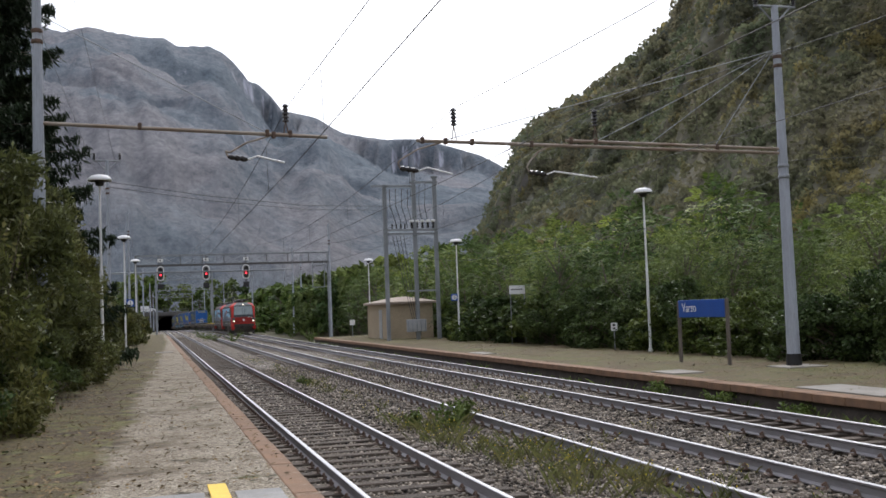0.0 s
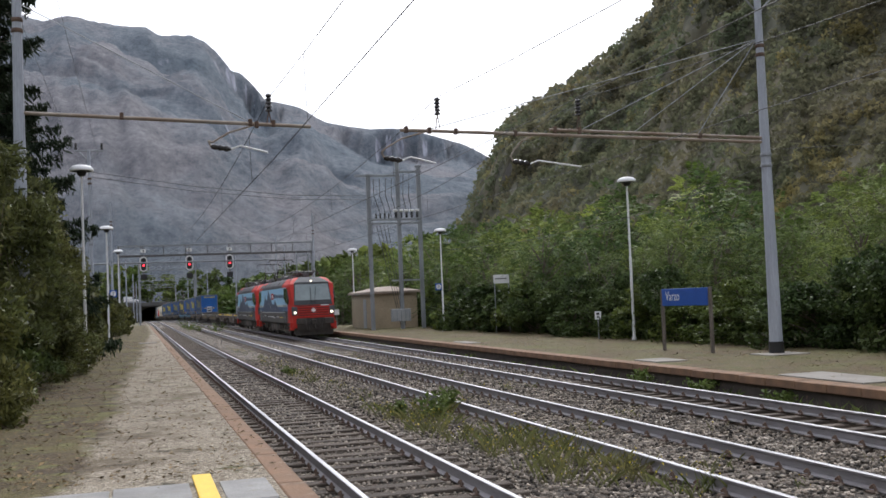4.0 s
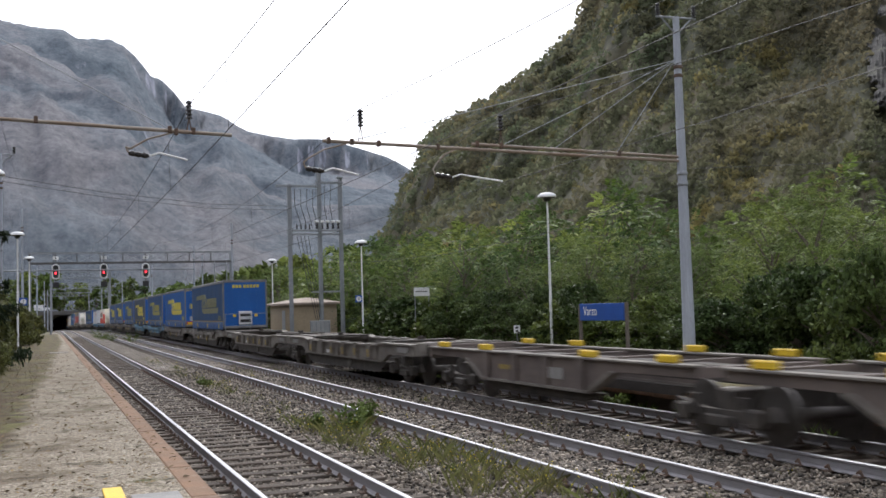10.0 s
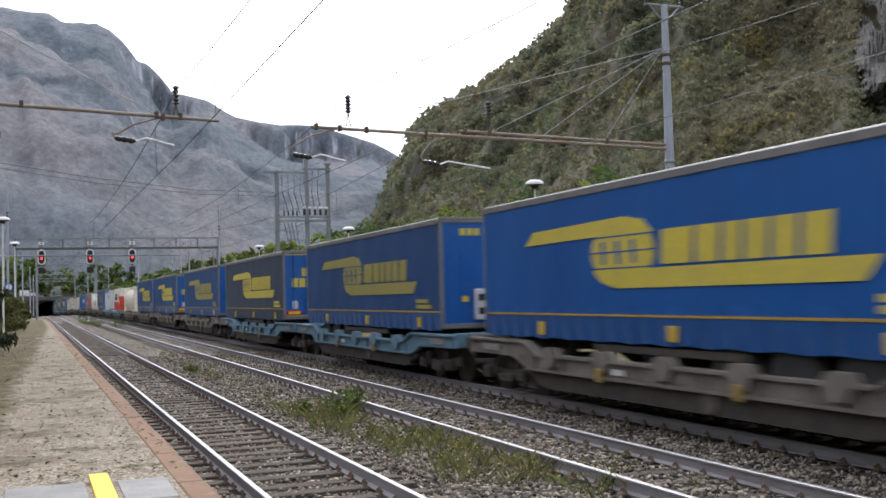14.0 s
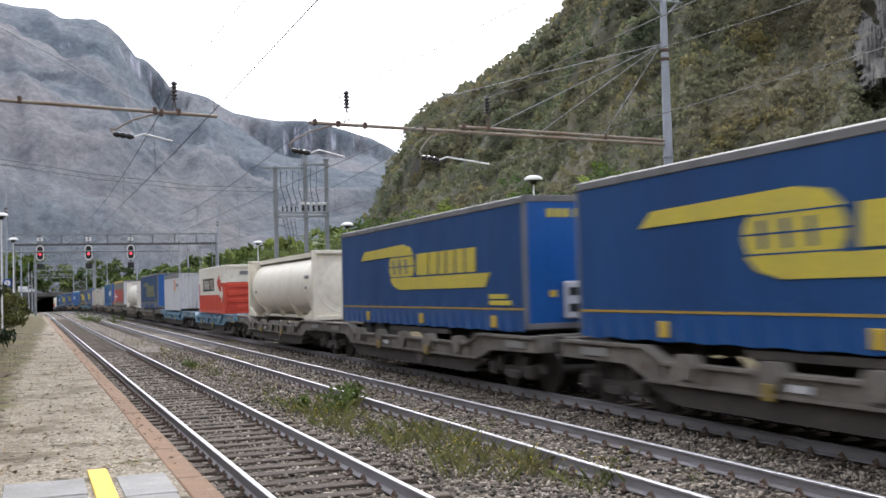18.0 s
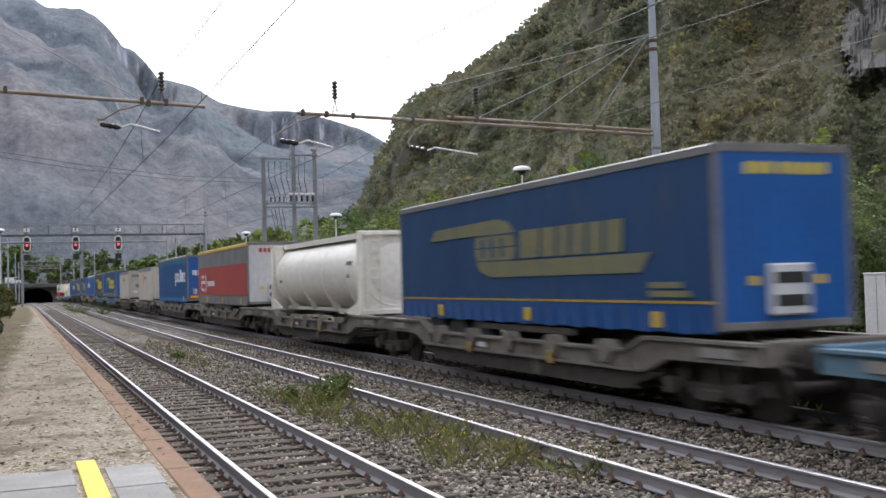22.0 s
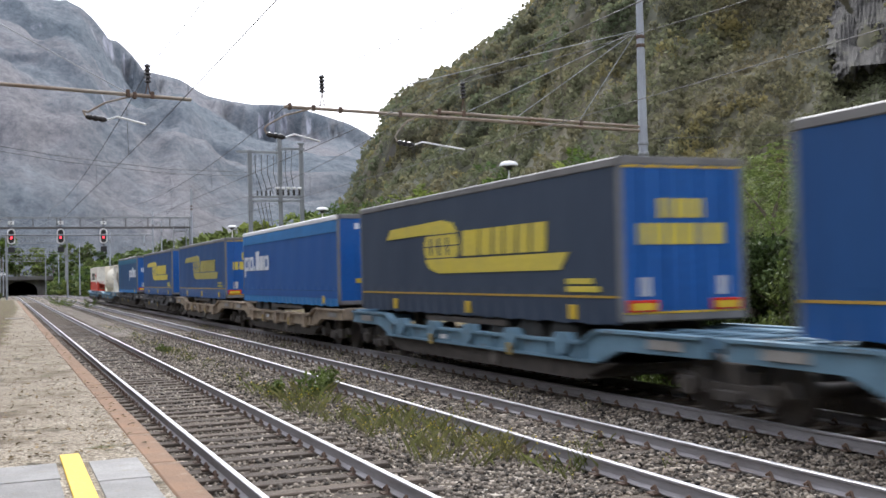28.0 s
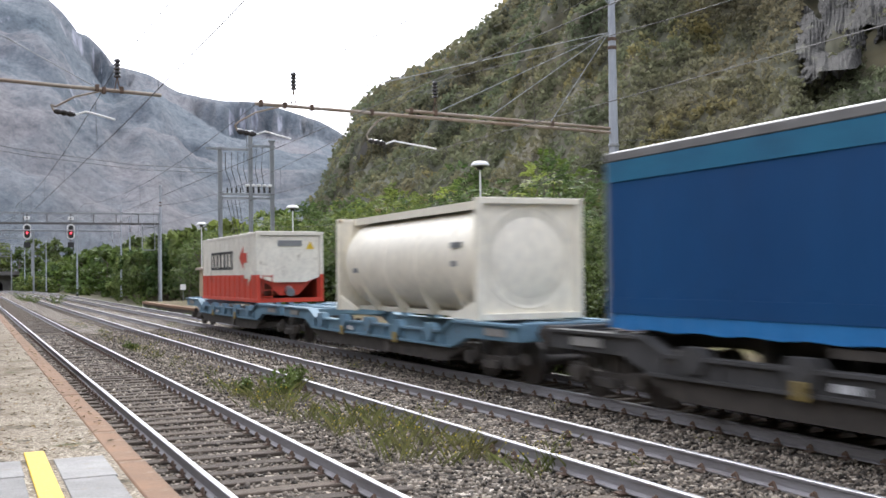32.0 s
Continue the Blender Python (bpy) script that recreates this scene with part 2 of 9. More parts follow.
M_MAST = surf("painted_mast", (0.42, 0.45, 0.50), (0.33, 0.355, 0.40), 1.6, 0.6, 0.1, bump=0.1, stretch=(2, 2, 0.4), spot=(0.22, 0.17, 0.14), spot_at=0.7)
M_DARKSTEEL = surf("dark_steel", (0.10, 0.10, 0.105), (0.15, 0.14, 0.135), 4, 0.6, 0.4, bump=0.1)
M_RUSTBEAM = surf("rusty_tube", (0.36, 0.32, 0.27), (0.24, 0.17, 0.12), 2.5, 0.75, 0.2, bump=0.2, stretch=(0.4, 1, 1))
M_INSUL = surf("insulator_glaze", (0.022, 0.02, 0.02), (0.04, 0.035, 0.033), 6, 0.25, bump=0.02)
M_WIRE = surf("wire", (0.07, 0.07, 0.07), (0.10, 0.095, 0.09), 3, 0.6, 0.5, bump=0)
M_WHITE = surf("white_paint", (0.80, 0.80, 0.79), (0.72, 0.72, 0.71), 3, 0.5, bump=0.05)
M_BLUE = surf("sign_blue", (0.025, 0.10, 0.40), (0.022, 0.085, 0.34), 2, 0.4, bump=0.02)
M_BLACK = surf("black_paint", (0.015, 0.015, 0.016), (0.025, 0.025, 0.025), 4, 0.55, bump=0.05)
M_RED = glow("signal_red", (1.0, 0.04, 0.06), 2.2)
M_BEIGE = surf("hut_render", (0.40, 0.32, 0.215), (0.33, 0.265, 0.18), 0.8, 0.92, bump=0.3, spot=(0.33, 0.29, 0.22), spot_at=0.68)
M_BARK = surf("bark", (0.11, 0.085, 0.065), (0.18, 0.15, 0.12), 5, 0.95, bump=0.8, stretch=(2, 2, 0.5))
M_LEAF = leafy("robinia_leaves", (0.092, 0.132, 0.040), (0.165, 0.205, 0.074), 0.6, 0.28, 0.55, plants=0.35)
M_LEAFD = leafy("hedge_leaves", (0.050, 0.078, 0.026), (0.096, 0.124, 0.042), 0.55, 0.25, 0.6, plants=0.3)
M_LEAFL = leafy("scrub_leaves", (0.082, 0.096, 0.034), (0.135, 0.134, 0.050), 0.5, 0.3, 0.55, plants=0.25)
M_NEEDLE = leafy("spruce_needles", (0.017, 0.028, 0.015), (0.030, 0.044, 0.022))
M_WEED = leafy("weeds", (0.10, 0.125, 0.040), (0.165, 0.15, 0.065))
M_FLOWER = leafy("yellow_flowers", (0.62, 0.48, 0.04), (0.5, 0.42, 0.06))
M_CONC = surf("weathered_concrete", (0.27, 0.26, 0.245), (0.19, 0.185, 0.175), 0.9, 0.92, bump=0.3, spot=(0.11, 0.105, 0.10), spot_at=0.6)
M_DARK = surf("tunnel_lining", (0.05, 0.048, 0.045), (0.03, 0.03, 0.03), 1, 0.95, bump=0.3)
M_PALECONC = surf("pale_concrete", (0.28, 0.258, 0.225), (0.21, 0.19, 0.162), 1.5, 0.9, bump=0.3, spot=(0.32, 0.28, 0.22), spot_at=0.64)
M_LEAFM = leafy("ash_leaves", (0.052, 0.092, 0.028), (0.096, 0.140, 0.046), 0.6, 0.25, 0.55, plants=0.35)
M_LEAFY = leafy("young_robinia_leaves", (0.15, 0.205, 0.052), (0.225, 0.27, 0.085), 0.5, 0.35, 0.5, plants=0.3)
M_GRASS = leafy("green_grass", (0.085, 0.13, 0.03), (0.13, 0.16, 0.05))
M_DRYBLADE = leafy("dry_blades", (0.22, 0.18, 0.095), (0.15, 0.155, 0.06), 0.6, 0.6)
M_DEADLEAF = surf("dead_leaves", (0.10, 0.062, 0.026), (0.21, 0.145, 0.062), 4, 0.8, bump=0, island=0.6)
M_WOODS = leafy("autumn_woods", (0.118, 0.146, 0.086), (0.192, 0.168, 0.106), 0.95, 0.6, 0.12, 0.018, (0.262, 0.222, 0.092))
M_CONIFER = leafy("conifer_woods", (0.084, 0.108, 0.100), (0.112, 0.132, 0.114), 0.95, 0.5, 0.2, 0.02)
# ---- building helpers ----
def mesh_of(name, verts, faces, mat, smooth=False):
    me = bpy.data.meshes.new(name)
    me.from_pydata([tuple(map(float, v)) for v in verts], [], faces)
    me.materials.append(mat)
    me.update()
    if smooth:
        me.polygons.foreach_set("use_smooth", [True] * len(me.polygons))
    return me


def part(name, bm, mat, parent=None, label="", smooth=False, kind=""):
    """Links a bmesh (or a ready mesh) as one object under a thing or a part."""
    if isinstance(bm, bpy.types.Mesh):
        me = bm
    else:
        me = bpy.data.meshes.new(name)
        bm.normal_update()
        bm.to_mesh(me)
        bm.free()
        for m in (mat if isinstance(mat, (list, tuple)) else [mat]):
            me.materials.append(m)
        if smooth:
            me.polygons.foreach_set("use_smooth", [True] * len(me.polygons))
    ob = new(name, me)
    if parent is not None:
        ob.parent = parent
    if label or kind:
        tagged(ob, label=label, kind=kind)
    return ob


def thing(name, label, category, m=None, group="", kind=""):
    e = new(name)
    e.empty_display_size = 0.2
    if m is not None:
        e.matrix_basis = m
    return tagged(e, label, category, group, kind)


def box(bm, x0, x1, y0, y1, z0, z1, bevel=0.0, mi=0):
    g = bmesh.ops.create_cube(bm, size=1.0, matrix=Matrix.LocRotScale(((x0 + x1) / 2, (y0 + y1) / 2, (z0 + z1) / 2), None, (abs(x1 - x0), abs(y1 - y0), abs(z1 - z0))))
    if mi:
        for f in {f for v in g["verts"] for f in v.link_faces}:
            f.material_index = mi
    if bevel:
        es = list({e for v in g["verts"] for e in v.link_edges})
        bmesh.ops.bevel(bm, geom=es, offset=bevel, segments=1, affect="EDGES", profile=0.5)
    return bm


def rod(bm, a, b, r0, r1=None, n=8, caps=True):
    """A round bar from a to b."""
    a, b = Vector(a), Vector(b)
    q = (b - a).to_track_quat("Z", "Y")
    m = Matrix.Translation((a + b) / 2) @ q.to_matrix().to_4x4()
    bmesh.ops.create_cone(bm, cap_ends=caps, segments=n, radius1=r0, radius2=r0 if r1 is None else r1, depth=(b - a).length, matrix=m)
    return bm


def tube(bm, pts, r, n=5):
    """One joined tube through the points."""
    rings = []
    for i, p in enumerate(pts):
        d = (Vector(pts[min(i + 1, len(pts) - 1)]) - Vector(pts[max(i - 1, 0)])).normalized()
        q = d.to_track_quat("Z", "Y")
        rings.append([bm.verts.new(Vector(p) + q @ Vector((r * math.cos(6.2832 * k / n), r * math.sin(6.2832 * k / n), 0))) for k in range(n)])
    for a, b in zip(rings, rings[1:]):
        for k in range(n):
            bm.faces.new((a[k], a[(k + 1) % n], b[(k + 1) % n], b[k]))
    return bm


def lathe(bm, prof, n=16, m=None):
    """Turns a profile of (radius, height) about z."""
    rings = []
    for r, z in prof:
        rings.append([bm.verts.new((m or Matrix()) @ Vector((r * math.cos(2 * math.pi * k / n), r * math.sin(2 * math.pi * k / n), z))) for k in range(n)])
    for p, q in zip(rings, rings[1:]):
        for k in range(n):
            bm.faces.new((p[k], p[(k + 1) % n], q[(k + 1) % n], q[k]))
    bm.faces.new(rings[0][::-1])
    bm.faces.new(rings[-1])
    return bm


def prism(bm, pts, axis, lo, hi, mi=0):
    """A polygon (list of 2D points) pushed out along axis 'x', 'y' or 'z' from lo to hi."""
    def at(p, d):
        return {"x": (d, p[0], p[1]), "y": (p[0], d, p[1]), "z": (p[0], p[1], d)}[axis]
    a = [bm.verts.new(at(p, lo)) for p in pts]
    b = [bm.verts.new(at(p, hi)) for p in pts]
    fs = [bm.faces.new(a), bm.faces.new(b[::-1])]
    for i in range(len(pts)):
        j = (i + 1) % len(pts)
        fs.append(bm.faces.new((a[j], a[i], b[i], b[j])))
    for f in fs:
        f.material_index = mi
    bmesh.ops.recalc_face_normals(bm, faces=fs)
    return bm


def B():
    return bmesh.new()


def text_mesh(body, size, mat, depth=0.004):
    cu = bpy.data.curves.new("text", "FONT")
    cu.body, cu.size, cu.extrude = body, size, depth
    cu.align_x, cu.align_y = "CENTER", "CENTER"
    ob = bpy.data.objects.new("text", cu)
    scene.collection.objects.link(ob)
    dg = bpy.context.evaluated_depsgraph_get()
    me = bpy.data.meshes.new_from_object(ob.evaluated_get(dg))
    bpy.data.objects.remove(ob)
    me.materials.clear()
    me.materials.append(mat)
    return me


# ---- the line of the tracks ----
T1, T2, T3 = 3.15, 7.15, 10.70       # track axes
PLAT1_X, PLAT1_Z = 1.48, 0.50        # platform by track 1
PLAT3_X, PLAT3_Z = 12.36, 0.26       # platform by track 3


def drop(y):
    """The line falls away towards the tunnel."""
    s = max(0.0, y - 125.0)
    return -0.0000325 * s * s if s < 180 else -0.0000325 * 180 * 180 - 0.0117 * (s - 180)


def line_x(y, x0):
    """Track 3 swings over to track 2 before the tunnel."""
    if x0 < 9:
        return x0
    u = min(1.0, max(0.0, (y - 195.0) / 110.0))
    return T3 + (T2 - T3) * u * u * (3 - 2 * u)
# ---- ground, hills ----
def ground_sheet():
    ys = [-4000, -1500, -500, -150, -40, 0, 40, 80, 120, 140, 160, 180, 200, 225, 250, 275, 300, 330, 360, 420, 600, 1200, 2500, 4500]
    xs = [-4500, -1500, -400, -120, -40, -12, -2.2, -1.9, 12.6, 18.0, 18.4, 22, 45, 130, 400, 1500, 4500]
    vs, fs = [], []
    for y in ys:
        for x in xs:
            z = drop(min(y, 360)) - 0.42
            if x < -2 or x > 18.2:
                z += 0.55 + (0.02 * (min(x, 60) - 18) if x > 18.2 else 0.0)
            vs.append((x, y, z))
    n = len(xs)
    for j in range(len(ys) - 1):
        for i in range(n - 1):
            fs.append((j * n + i, j * n + i + 1, (j + 1) * n + i + 1, (j + 1) * n + i))
    return tagged(new("ground", mesh_of("ground", vs, fs, M_EARTH)), "brown earth and grass of the valley floor", "ground", kind="structure")


ground_sheet()


def hill_material(name, forest1, forest2, rock, rock_at, tree=0.14, autumn=(0.12, 0.085, 0.03), crown=0.7, turn=0.0, deep=0.3, patch=0.03):
    """Wooded slope: trees by cellular relief with shade between crowns painted in, autumn patches, bare rock where it
    is steep.
    """
    m = bpy.data.materials.new(name)
    m.use_nodes = True
    n, l = m.node_tree.nodes, m.node_tree.links
    bsdf = n["Principled BSDF"]
    bsdf.inputs["Roughness"].default_value = 0.95
    bsdf.inputs["Specular IOR Level"].default_value = 0.1
    obj = n.new("ShaderNodeTexCoord")
    face = n.new("ShaderNodeMapping")
    face.inputs["Rotation"].default_value = (0, 0, radians(turn))
    l.new(obj.outputs["Object"], face.inputs["Vector"])
    tc = n.new("ShaderNodeMapping")
    tc.inputs["Scale"].default_value = (1, deep, 1)
    l.new(face.outputs[0], tc.inputs["Vector"])

    def noise_tex(scale, detail=6, rough=0.6):
        t = n.new("ShaderNodeTexNoise")
        t.inputs["Scale"].default_value, t.inputs["Detail"].default_value, t.inputs["Roughness"].default_value = scale, detail, rough
        l.new(tc.outputs[0], t.inputs["Vector"])
        return t.outputs["Fac"]

    def ramp(f, a, b, ca, cb):
        r = n.new("ShaderNodeValToRGB")
        r.color_ramp.elements[0].position, r.color_ramp.elements[1].position = a, b
        r.color_ramp.elements[0].color, r.color_ramp.elements[1].color = (*ca, 1), (*cb, 1)
        l.new(f, r.inputs["Fac"])
        return r.outputs["Color"]

    def mix(f, a, b, kind="MIX"):
        x = n.new("ShaderNodeMixRGB")
        x.blend_type = kind
        if isinstance(f, float):
            x.inputs["Fac"].default_value = f
        else:
            l.new(f, x.inputs["Fac"])
        l.new(a, x.inputs["Color1"])
        if isinstance(b, tuple):
            x.inputs["Color2"].default_value = (*b, 1)
        else:
            l.new(b, x.inputs["Color2"])
        return x.outputs[0]

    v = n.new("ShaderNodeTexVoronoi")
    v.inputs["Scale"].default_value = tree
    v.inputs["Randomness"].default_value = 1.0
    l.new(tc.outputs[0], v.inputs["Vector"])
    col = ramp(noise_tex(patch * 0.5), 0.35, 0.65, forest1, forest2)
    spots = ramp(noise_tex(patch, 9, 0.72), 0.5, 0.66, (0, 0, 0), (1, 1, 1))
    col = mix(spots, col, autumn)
    # Cell centres lightened and edges darkened: painted shade between the crowns.
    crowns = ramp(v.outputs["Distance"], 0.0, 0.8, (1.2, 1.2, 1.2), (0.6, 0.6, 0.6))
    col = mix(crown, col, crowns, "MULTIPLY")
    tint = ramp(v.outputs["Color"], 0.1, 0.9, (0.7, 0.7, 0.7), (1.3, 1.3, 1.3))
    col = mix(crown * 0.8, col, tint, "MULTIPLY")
    geo = n.new("ShaderNodeNewGeometry")
    sep = n.new("ShaderNodeSeparateXYZ")
    l.new(geo.outputs["Normal"], sep.inputs[0])
    add = n.new("ShaderNodeMath")
    add.operation = "MULTIPLY_ADD"
    l.new(noise_tex(tree * 0.25, 8, 0.7), add.inputs[0])
    add.inputs[1].default_value = 0.55
    l.new(sep.outputs["Z"], add.inputs[2])
    steep = ramp(add.outputs[0], rock_at, rock_at + 0.1, (1, 1, 1), (0, 0, 0))
    mp = n.new("ShaderNodeMapping")
    mp.inputs["Scale"].default_value = (1, 1, 0.25)
    l.new(tc.outputs[0], mp.inputs["Vector"])
    rk = n.new("ShaderNodeTexNoise")
    rk.inputs["Scale"].default_value, rk.inputs["Detail"].default_value = tree * 0.8, 8
    l.new(mp.outputs[0], rk.inputs["Vector"])
    rocks = ramp(rk.outputs["Fac"], 0.3, 0.7, tuple(c * 0.45 for c in rock), rock)
    col = mix(steep, col, rocks)
    l.new(col, bsdf.inputs["Base Color"])
    b = n.new("ShaderNodeBump")
    b.inputs["Strength"].default_value = crown
    b.inputs["Distance"].default_value = 0.7 / tree * 0.35
    b.invert = True
    l.new(v.outputs["Distance"], b.inputs["Height"])
    l.new(b.outputs[0], bsdf.inputs["Normal"])
    return m


def spread(table, a):
    """Smoothly between the rows (azimuth, value)."""
    if a <= table[0][0]:
        return table[0][1]
    for (a0, v0), (a1, v1) in zip(table, table[1:]):
        if a <= a1:
            u = (a - a0) / (a1 - a0)
            return v0 + (v1 - v0) * u
    return table[-1][1]


def hill(name, label, ridge, r_foot, r_ridge, az0, az1, na, nr, mat, rough, gully, power=1.0, foot_z=0.0, cliff=None, ravine=0.0, fold=0.022):
    """A mountainside: foot and ridge at given distances, ridge height by azimuth, broken up by gullies and crags."""
    vs, fs = [], []
    for i in range(na + 1):
        az = az0 + (az1 - az0) * i / na
        el = spread(ridge, az)
        rf, rr = spread(r_foot, az), spread(r_ridge, az)
        top = rr * math.tan(radians(el)) + EYE_Z
        for j in range(nr + 1):
            u = j / nr * 1.15
            r = rf + (rr - rf) * u
            x, y = r * math.sin(radians(az)), r * math.cos(radians(az))
            if u <= 1:
                p = u ** power
                if cliff:
                    size, at = cliff(az)
                    e = min(1.0, max(0.0, (u - at) / 0.045 + 0.5))
                    p = p * (1 - size) + size * e * e * (3 - 2 * e)
                h = foot_z + (top - foot_z) * p
            else:
                h = foot_z + (top - foot_z) * (1 - (u - 1) * 2.2)
            k = math.sin(min(u, 1) * math.pi) ** 0.7 if u < 1 else 0.0
            p = Vector((x / gully, y / gully, h / gully * 0.35))
            nz = noise.fractal(p, 0.9, 2.1, 6)
            h += nz * rough * k * (top - foot_z) * 0.16
            h += noise.noise(Vector((az * 2.3, u * 3.0, 7.0))) * (top * 0.008) * (1 if u > 0.9 else 0)
            h += noise.noise(Vector((az * 9.0, u * 9.0, 3.0))) * (top * 0.004) * (1 if u > 0.9 else 0.4)
            h += noise.noise(Vector((az * 31.0, u * 20.0, 1.0))) * (top * 0.003) * (1 if u > 0.9 else 0)
            push = noise.fractal(p * 0.7 + Vector((9, 3, 1)), 1.0, 2.0, 5) * rough * k * (rr - rf) * 0.09
            if ravine:
                q = Vector((az * ravine + u * 0.9 + 0.8 * noise.noise(Vector((az * 0.15, u * 1.4, 3.0))), u * 1.3, 5.0))
                cut = 0.5 - 2 * abs(noise.noise(q)) + 0.5 * (0.5 - 2 * abs(noise.noise(q * 2.3)))
                push -= cut * k * (rr - rf) * fold
                h += cut * k * (top - foot_z) * fold
            if u < 1:
                h = min(h, EYE_Z + (r + push) * math.tan(radians(el)) * (1.0 - 0.05 * (1 - u)))
            vs.append((x + push * math.sin(radians(az)), y + push * math.cos(radians(az)), max(h, foot_z - 2)))
    w = nr + 1
    for i in range(na):
        for j in range(nr):
            fs.append((i * w + j, (i + 1) * w + j, (i + 1) * w + j + 1, i * w + j + 1))
    return tagged(new(name, mesh_of(name, vs, fs, mat, True)), label, "mountain", kind="structure")


def far_cliff(az):
    """Rock bands high on the massif."""
    size = 0.13 * math.exp(-((az - 6.2) / 1.7) ** 2) + 0.17 * math.exp(-((az - 15) / 3.6) ** 2) + 0.05 * max(0.0, noise.noise(Vector((az * 0.6, 2.0, 0.5))))
    return size, 0.86 + 0.05 * noise.noise(Vector((az * 0.9, 8.0, 1.5))) + 0.04 * noise.noise(Vector((az * 3.6, 4.0, 3.5)))


def near_cliff(az):
    """The crag low on the near slope."""
    return 0.10 * math.exp(-((az - 44.8) / 2.0) ** 2), 0.36 + 0.05 * noise.noise(Vector((az * 1.2, 1.0, 2.5)))


def far_material():
    """Distant wooded massif: broad bands of green and russet woods, fine mottling of crowns, pale rock in the steep
    bands, all tinted blue-grey with painted haze.
    """
    m = bpy.data.materials.new("far_mountain")
    m.use_nodes = True
    n, l = m.node_tree.nodes, m.node_tree.links
    bsdf = n["Principled BSDF"]
    bsdf.inputs["Roughness"].default_value = 0.95
    bsdf.inputs["Specular IOR Level"].default_value = 0.1
    co = n.new("ShaderNodeTexCoord")

    def field(scale, detail, rough, stretch=(1, 0.36, 1)):
        mp = n.new("ShaderNodeMapping")
        mp.inputs["Scale"].default_value = stretch
        l.new(co.outputs["Object"], mp.inputs["Vector"])
        t = n.new("ShaderNodeTexNoise")
        t.inputs["Scale"].default_value, t.inputs["Detail"].default_value, t.inputs["Roughness"].default_value = scale, detail, rough
        l.new(mp.outputs[0], t.inputs["Vector"])
        return t.outputs["Fac"]

    def ramp(f, *stops):
        r = n.new("ShaderNodeValToRGB")
        for i, (pos, c) in enumerate(stops):
            e = r.color_ramp.elements[0] if i == 0 else r.color_ramp.elements[-1] if i == len(stops) - 1 else r.color_ramp.elements.new(pos)
            e.position, e.color = pos, (*c, 1)
        l.new(f, r.inputs["Fac"])
        return r.outputs["Color"]

    def mix(f, a, b, kind="MIX"):
        x = n.new("ShaderNodeMixRGB")
        x.blend_type = kind
        if isinstance(f, float):
            x.inputs["Fac"].default_value = f
        else:
            l.new(f, x.inputs["Fac"])
        l.new(a, x.inputs["Color1"])
        l.new(b, x.inputs["Color2"])
        return x.outputs[0]

    # Woods and stone tones carry the distance haze as a blue-grey tint.
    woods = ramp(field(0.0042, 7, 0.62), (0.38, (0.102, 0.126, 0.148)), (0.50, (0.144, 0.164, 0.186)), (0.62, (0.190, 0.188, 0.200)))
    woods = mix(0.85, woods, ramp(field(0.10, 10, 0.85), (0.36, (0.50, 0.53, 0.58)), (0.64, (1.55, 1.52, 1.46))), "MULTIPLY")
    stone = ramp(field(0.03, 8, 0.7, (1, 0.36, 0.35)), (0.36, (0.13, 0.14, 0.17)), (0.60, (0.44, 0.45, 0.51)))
    geo = n.new("ShaderNodeNewGeometry")
    up = n.new("ShaderNodeSeparateXYZ")
    l.new(geo.outputs["Normal"], up.inputs[0])
    add = n.new("ShaderNodeMath")
    add.operation = "MULTIPLY_ADD"
    l.new(field(0.012, 9, 0.72, (1, 0.4, 0.5)), add.inputs[0])
    add.inputs[1].default_value = 0.9
    l.new(up.outputs["Z"], add.inputs[2])
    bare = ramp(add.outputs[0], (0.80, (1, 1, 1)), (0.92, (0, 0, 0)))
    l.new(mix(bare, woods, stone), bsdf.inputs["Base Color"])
    b = n.new("ShaderNodeBump")
    b.inputs["Strength"].default_value = 0.7
    b.inputs["Distance"].default_value = 8.0
    l.new(field(0.13, 9, 0.8), b.inputs["Height"])
    l.new(b.outputs[0], bsdf.inputs["Normal"])
    return m


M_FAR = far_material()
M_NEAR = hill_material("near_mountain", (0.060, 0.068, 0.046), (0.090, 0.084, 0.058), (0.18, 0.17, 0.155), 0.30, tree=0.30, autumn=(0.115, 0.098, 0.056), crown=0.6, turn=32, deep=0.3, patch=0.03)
FAR_RIDGE = [(-60, 20), (-25, 18), (-12, 16.0), (-6.5, 15.4), (-4.9, 14.9), (-4.2, 14.78), (-3.0, 15.12), (-1.7, 14.88), (-0.3, 14.68), (0.9, 14.66), (1.6, 14.24), (2.35, 14.3), (3.25, 14.3), (4.0, 13.95), (4.4, 13.6), (5.0, 12.9), (5.3, 12.45), (5.75, 12.4), (6.5, 11.66), (7.06, 10.92), (7.7, 10.82), (8.9, 10.53), (9.8, 9.95), (10.4, 9.68), (11.3, 9.5), (12.5, 9.3), (14.1, 9.28), (15, 9.13), (16.2, 8.78), (17.8, 8.26), (18.7, 7.76), (19.4, 7.3), (22, 6.0), (27, 4)]
NEAR_RIDGE = [(16.4, 2.0), (17.3, 3.8), (17.95, 4.7), (18.5, 6.1), (18.9, 6.9), (19.3, 7.35), (19.7, 8.5), (20.3, 9.3), (20.8, 9.85), (21.6, 10.2), (22.5, 10.62), (23.8, 11.3), (24.7, 11.9), (25.65, 12.5), (26.4, 12.95), (26.9, 13.5), (27.5, 13.9), (28.2, 14.6), (28.7, 15.6), (33, 20.5), (40, 25), (55, 27), (75, 26), (120, 22), (150, 16)]
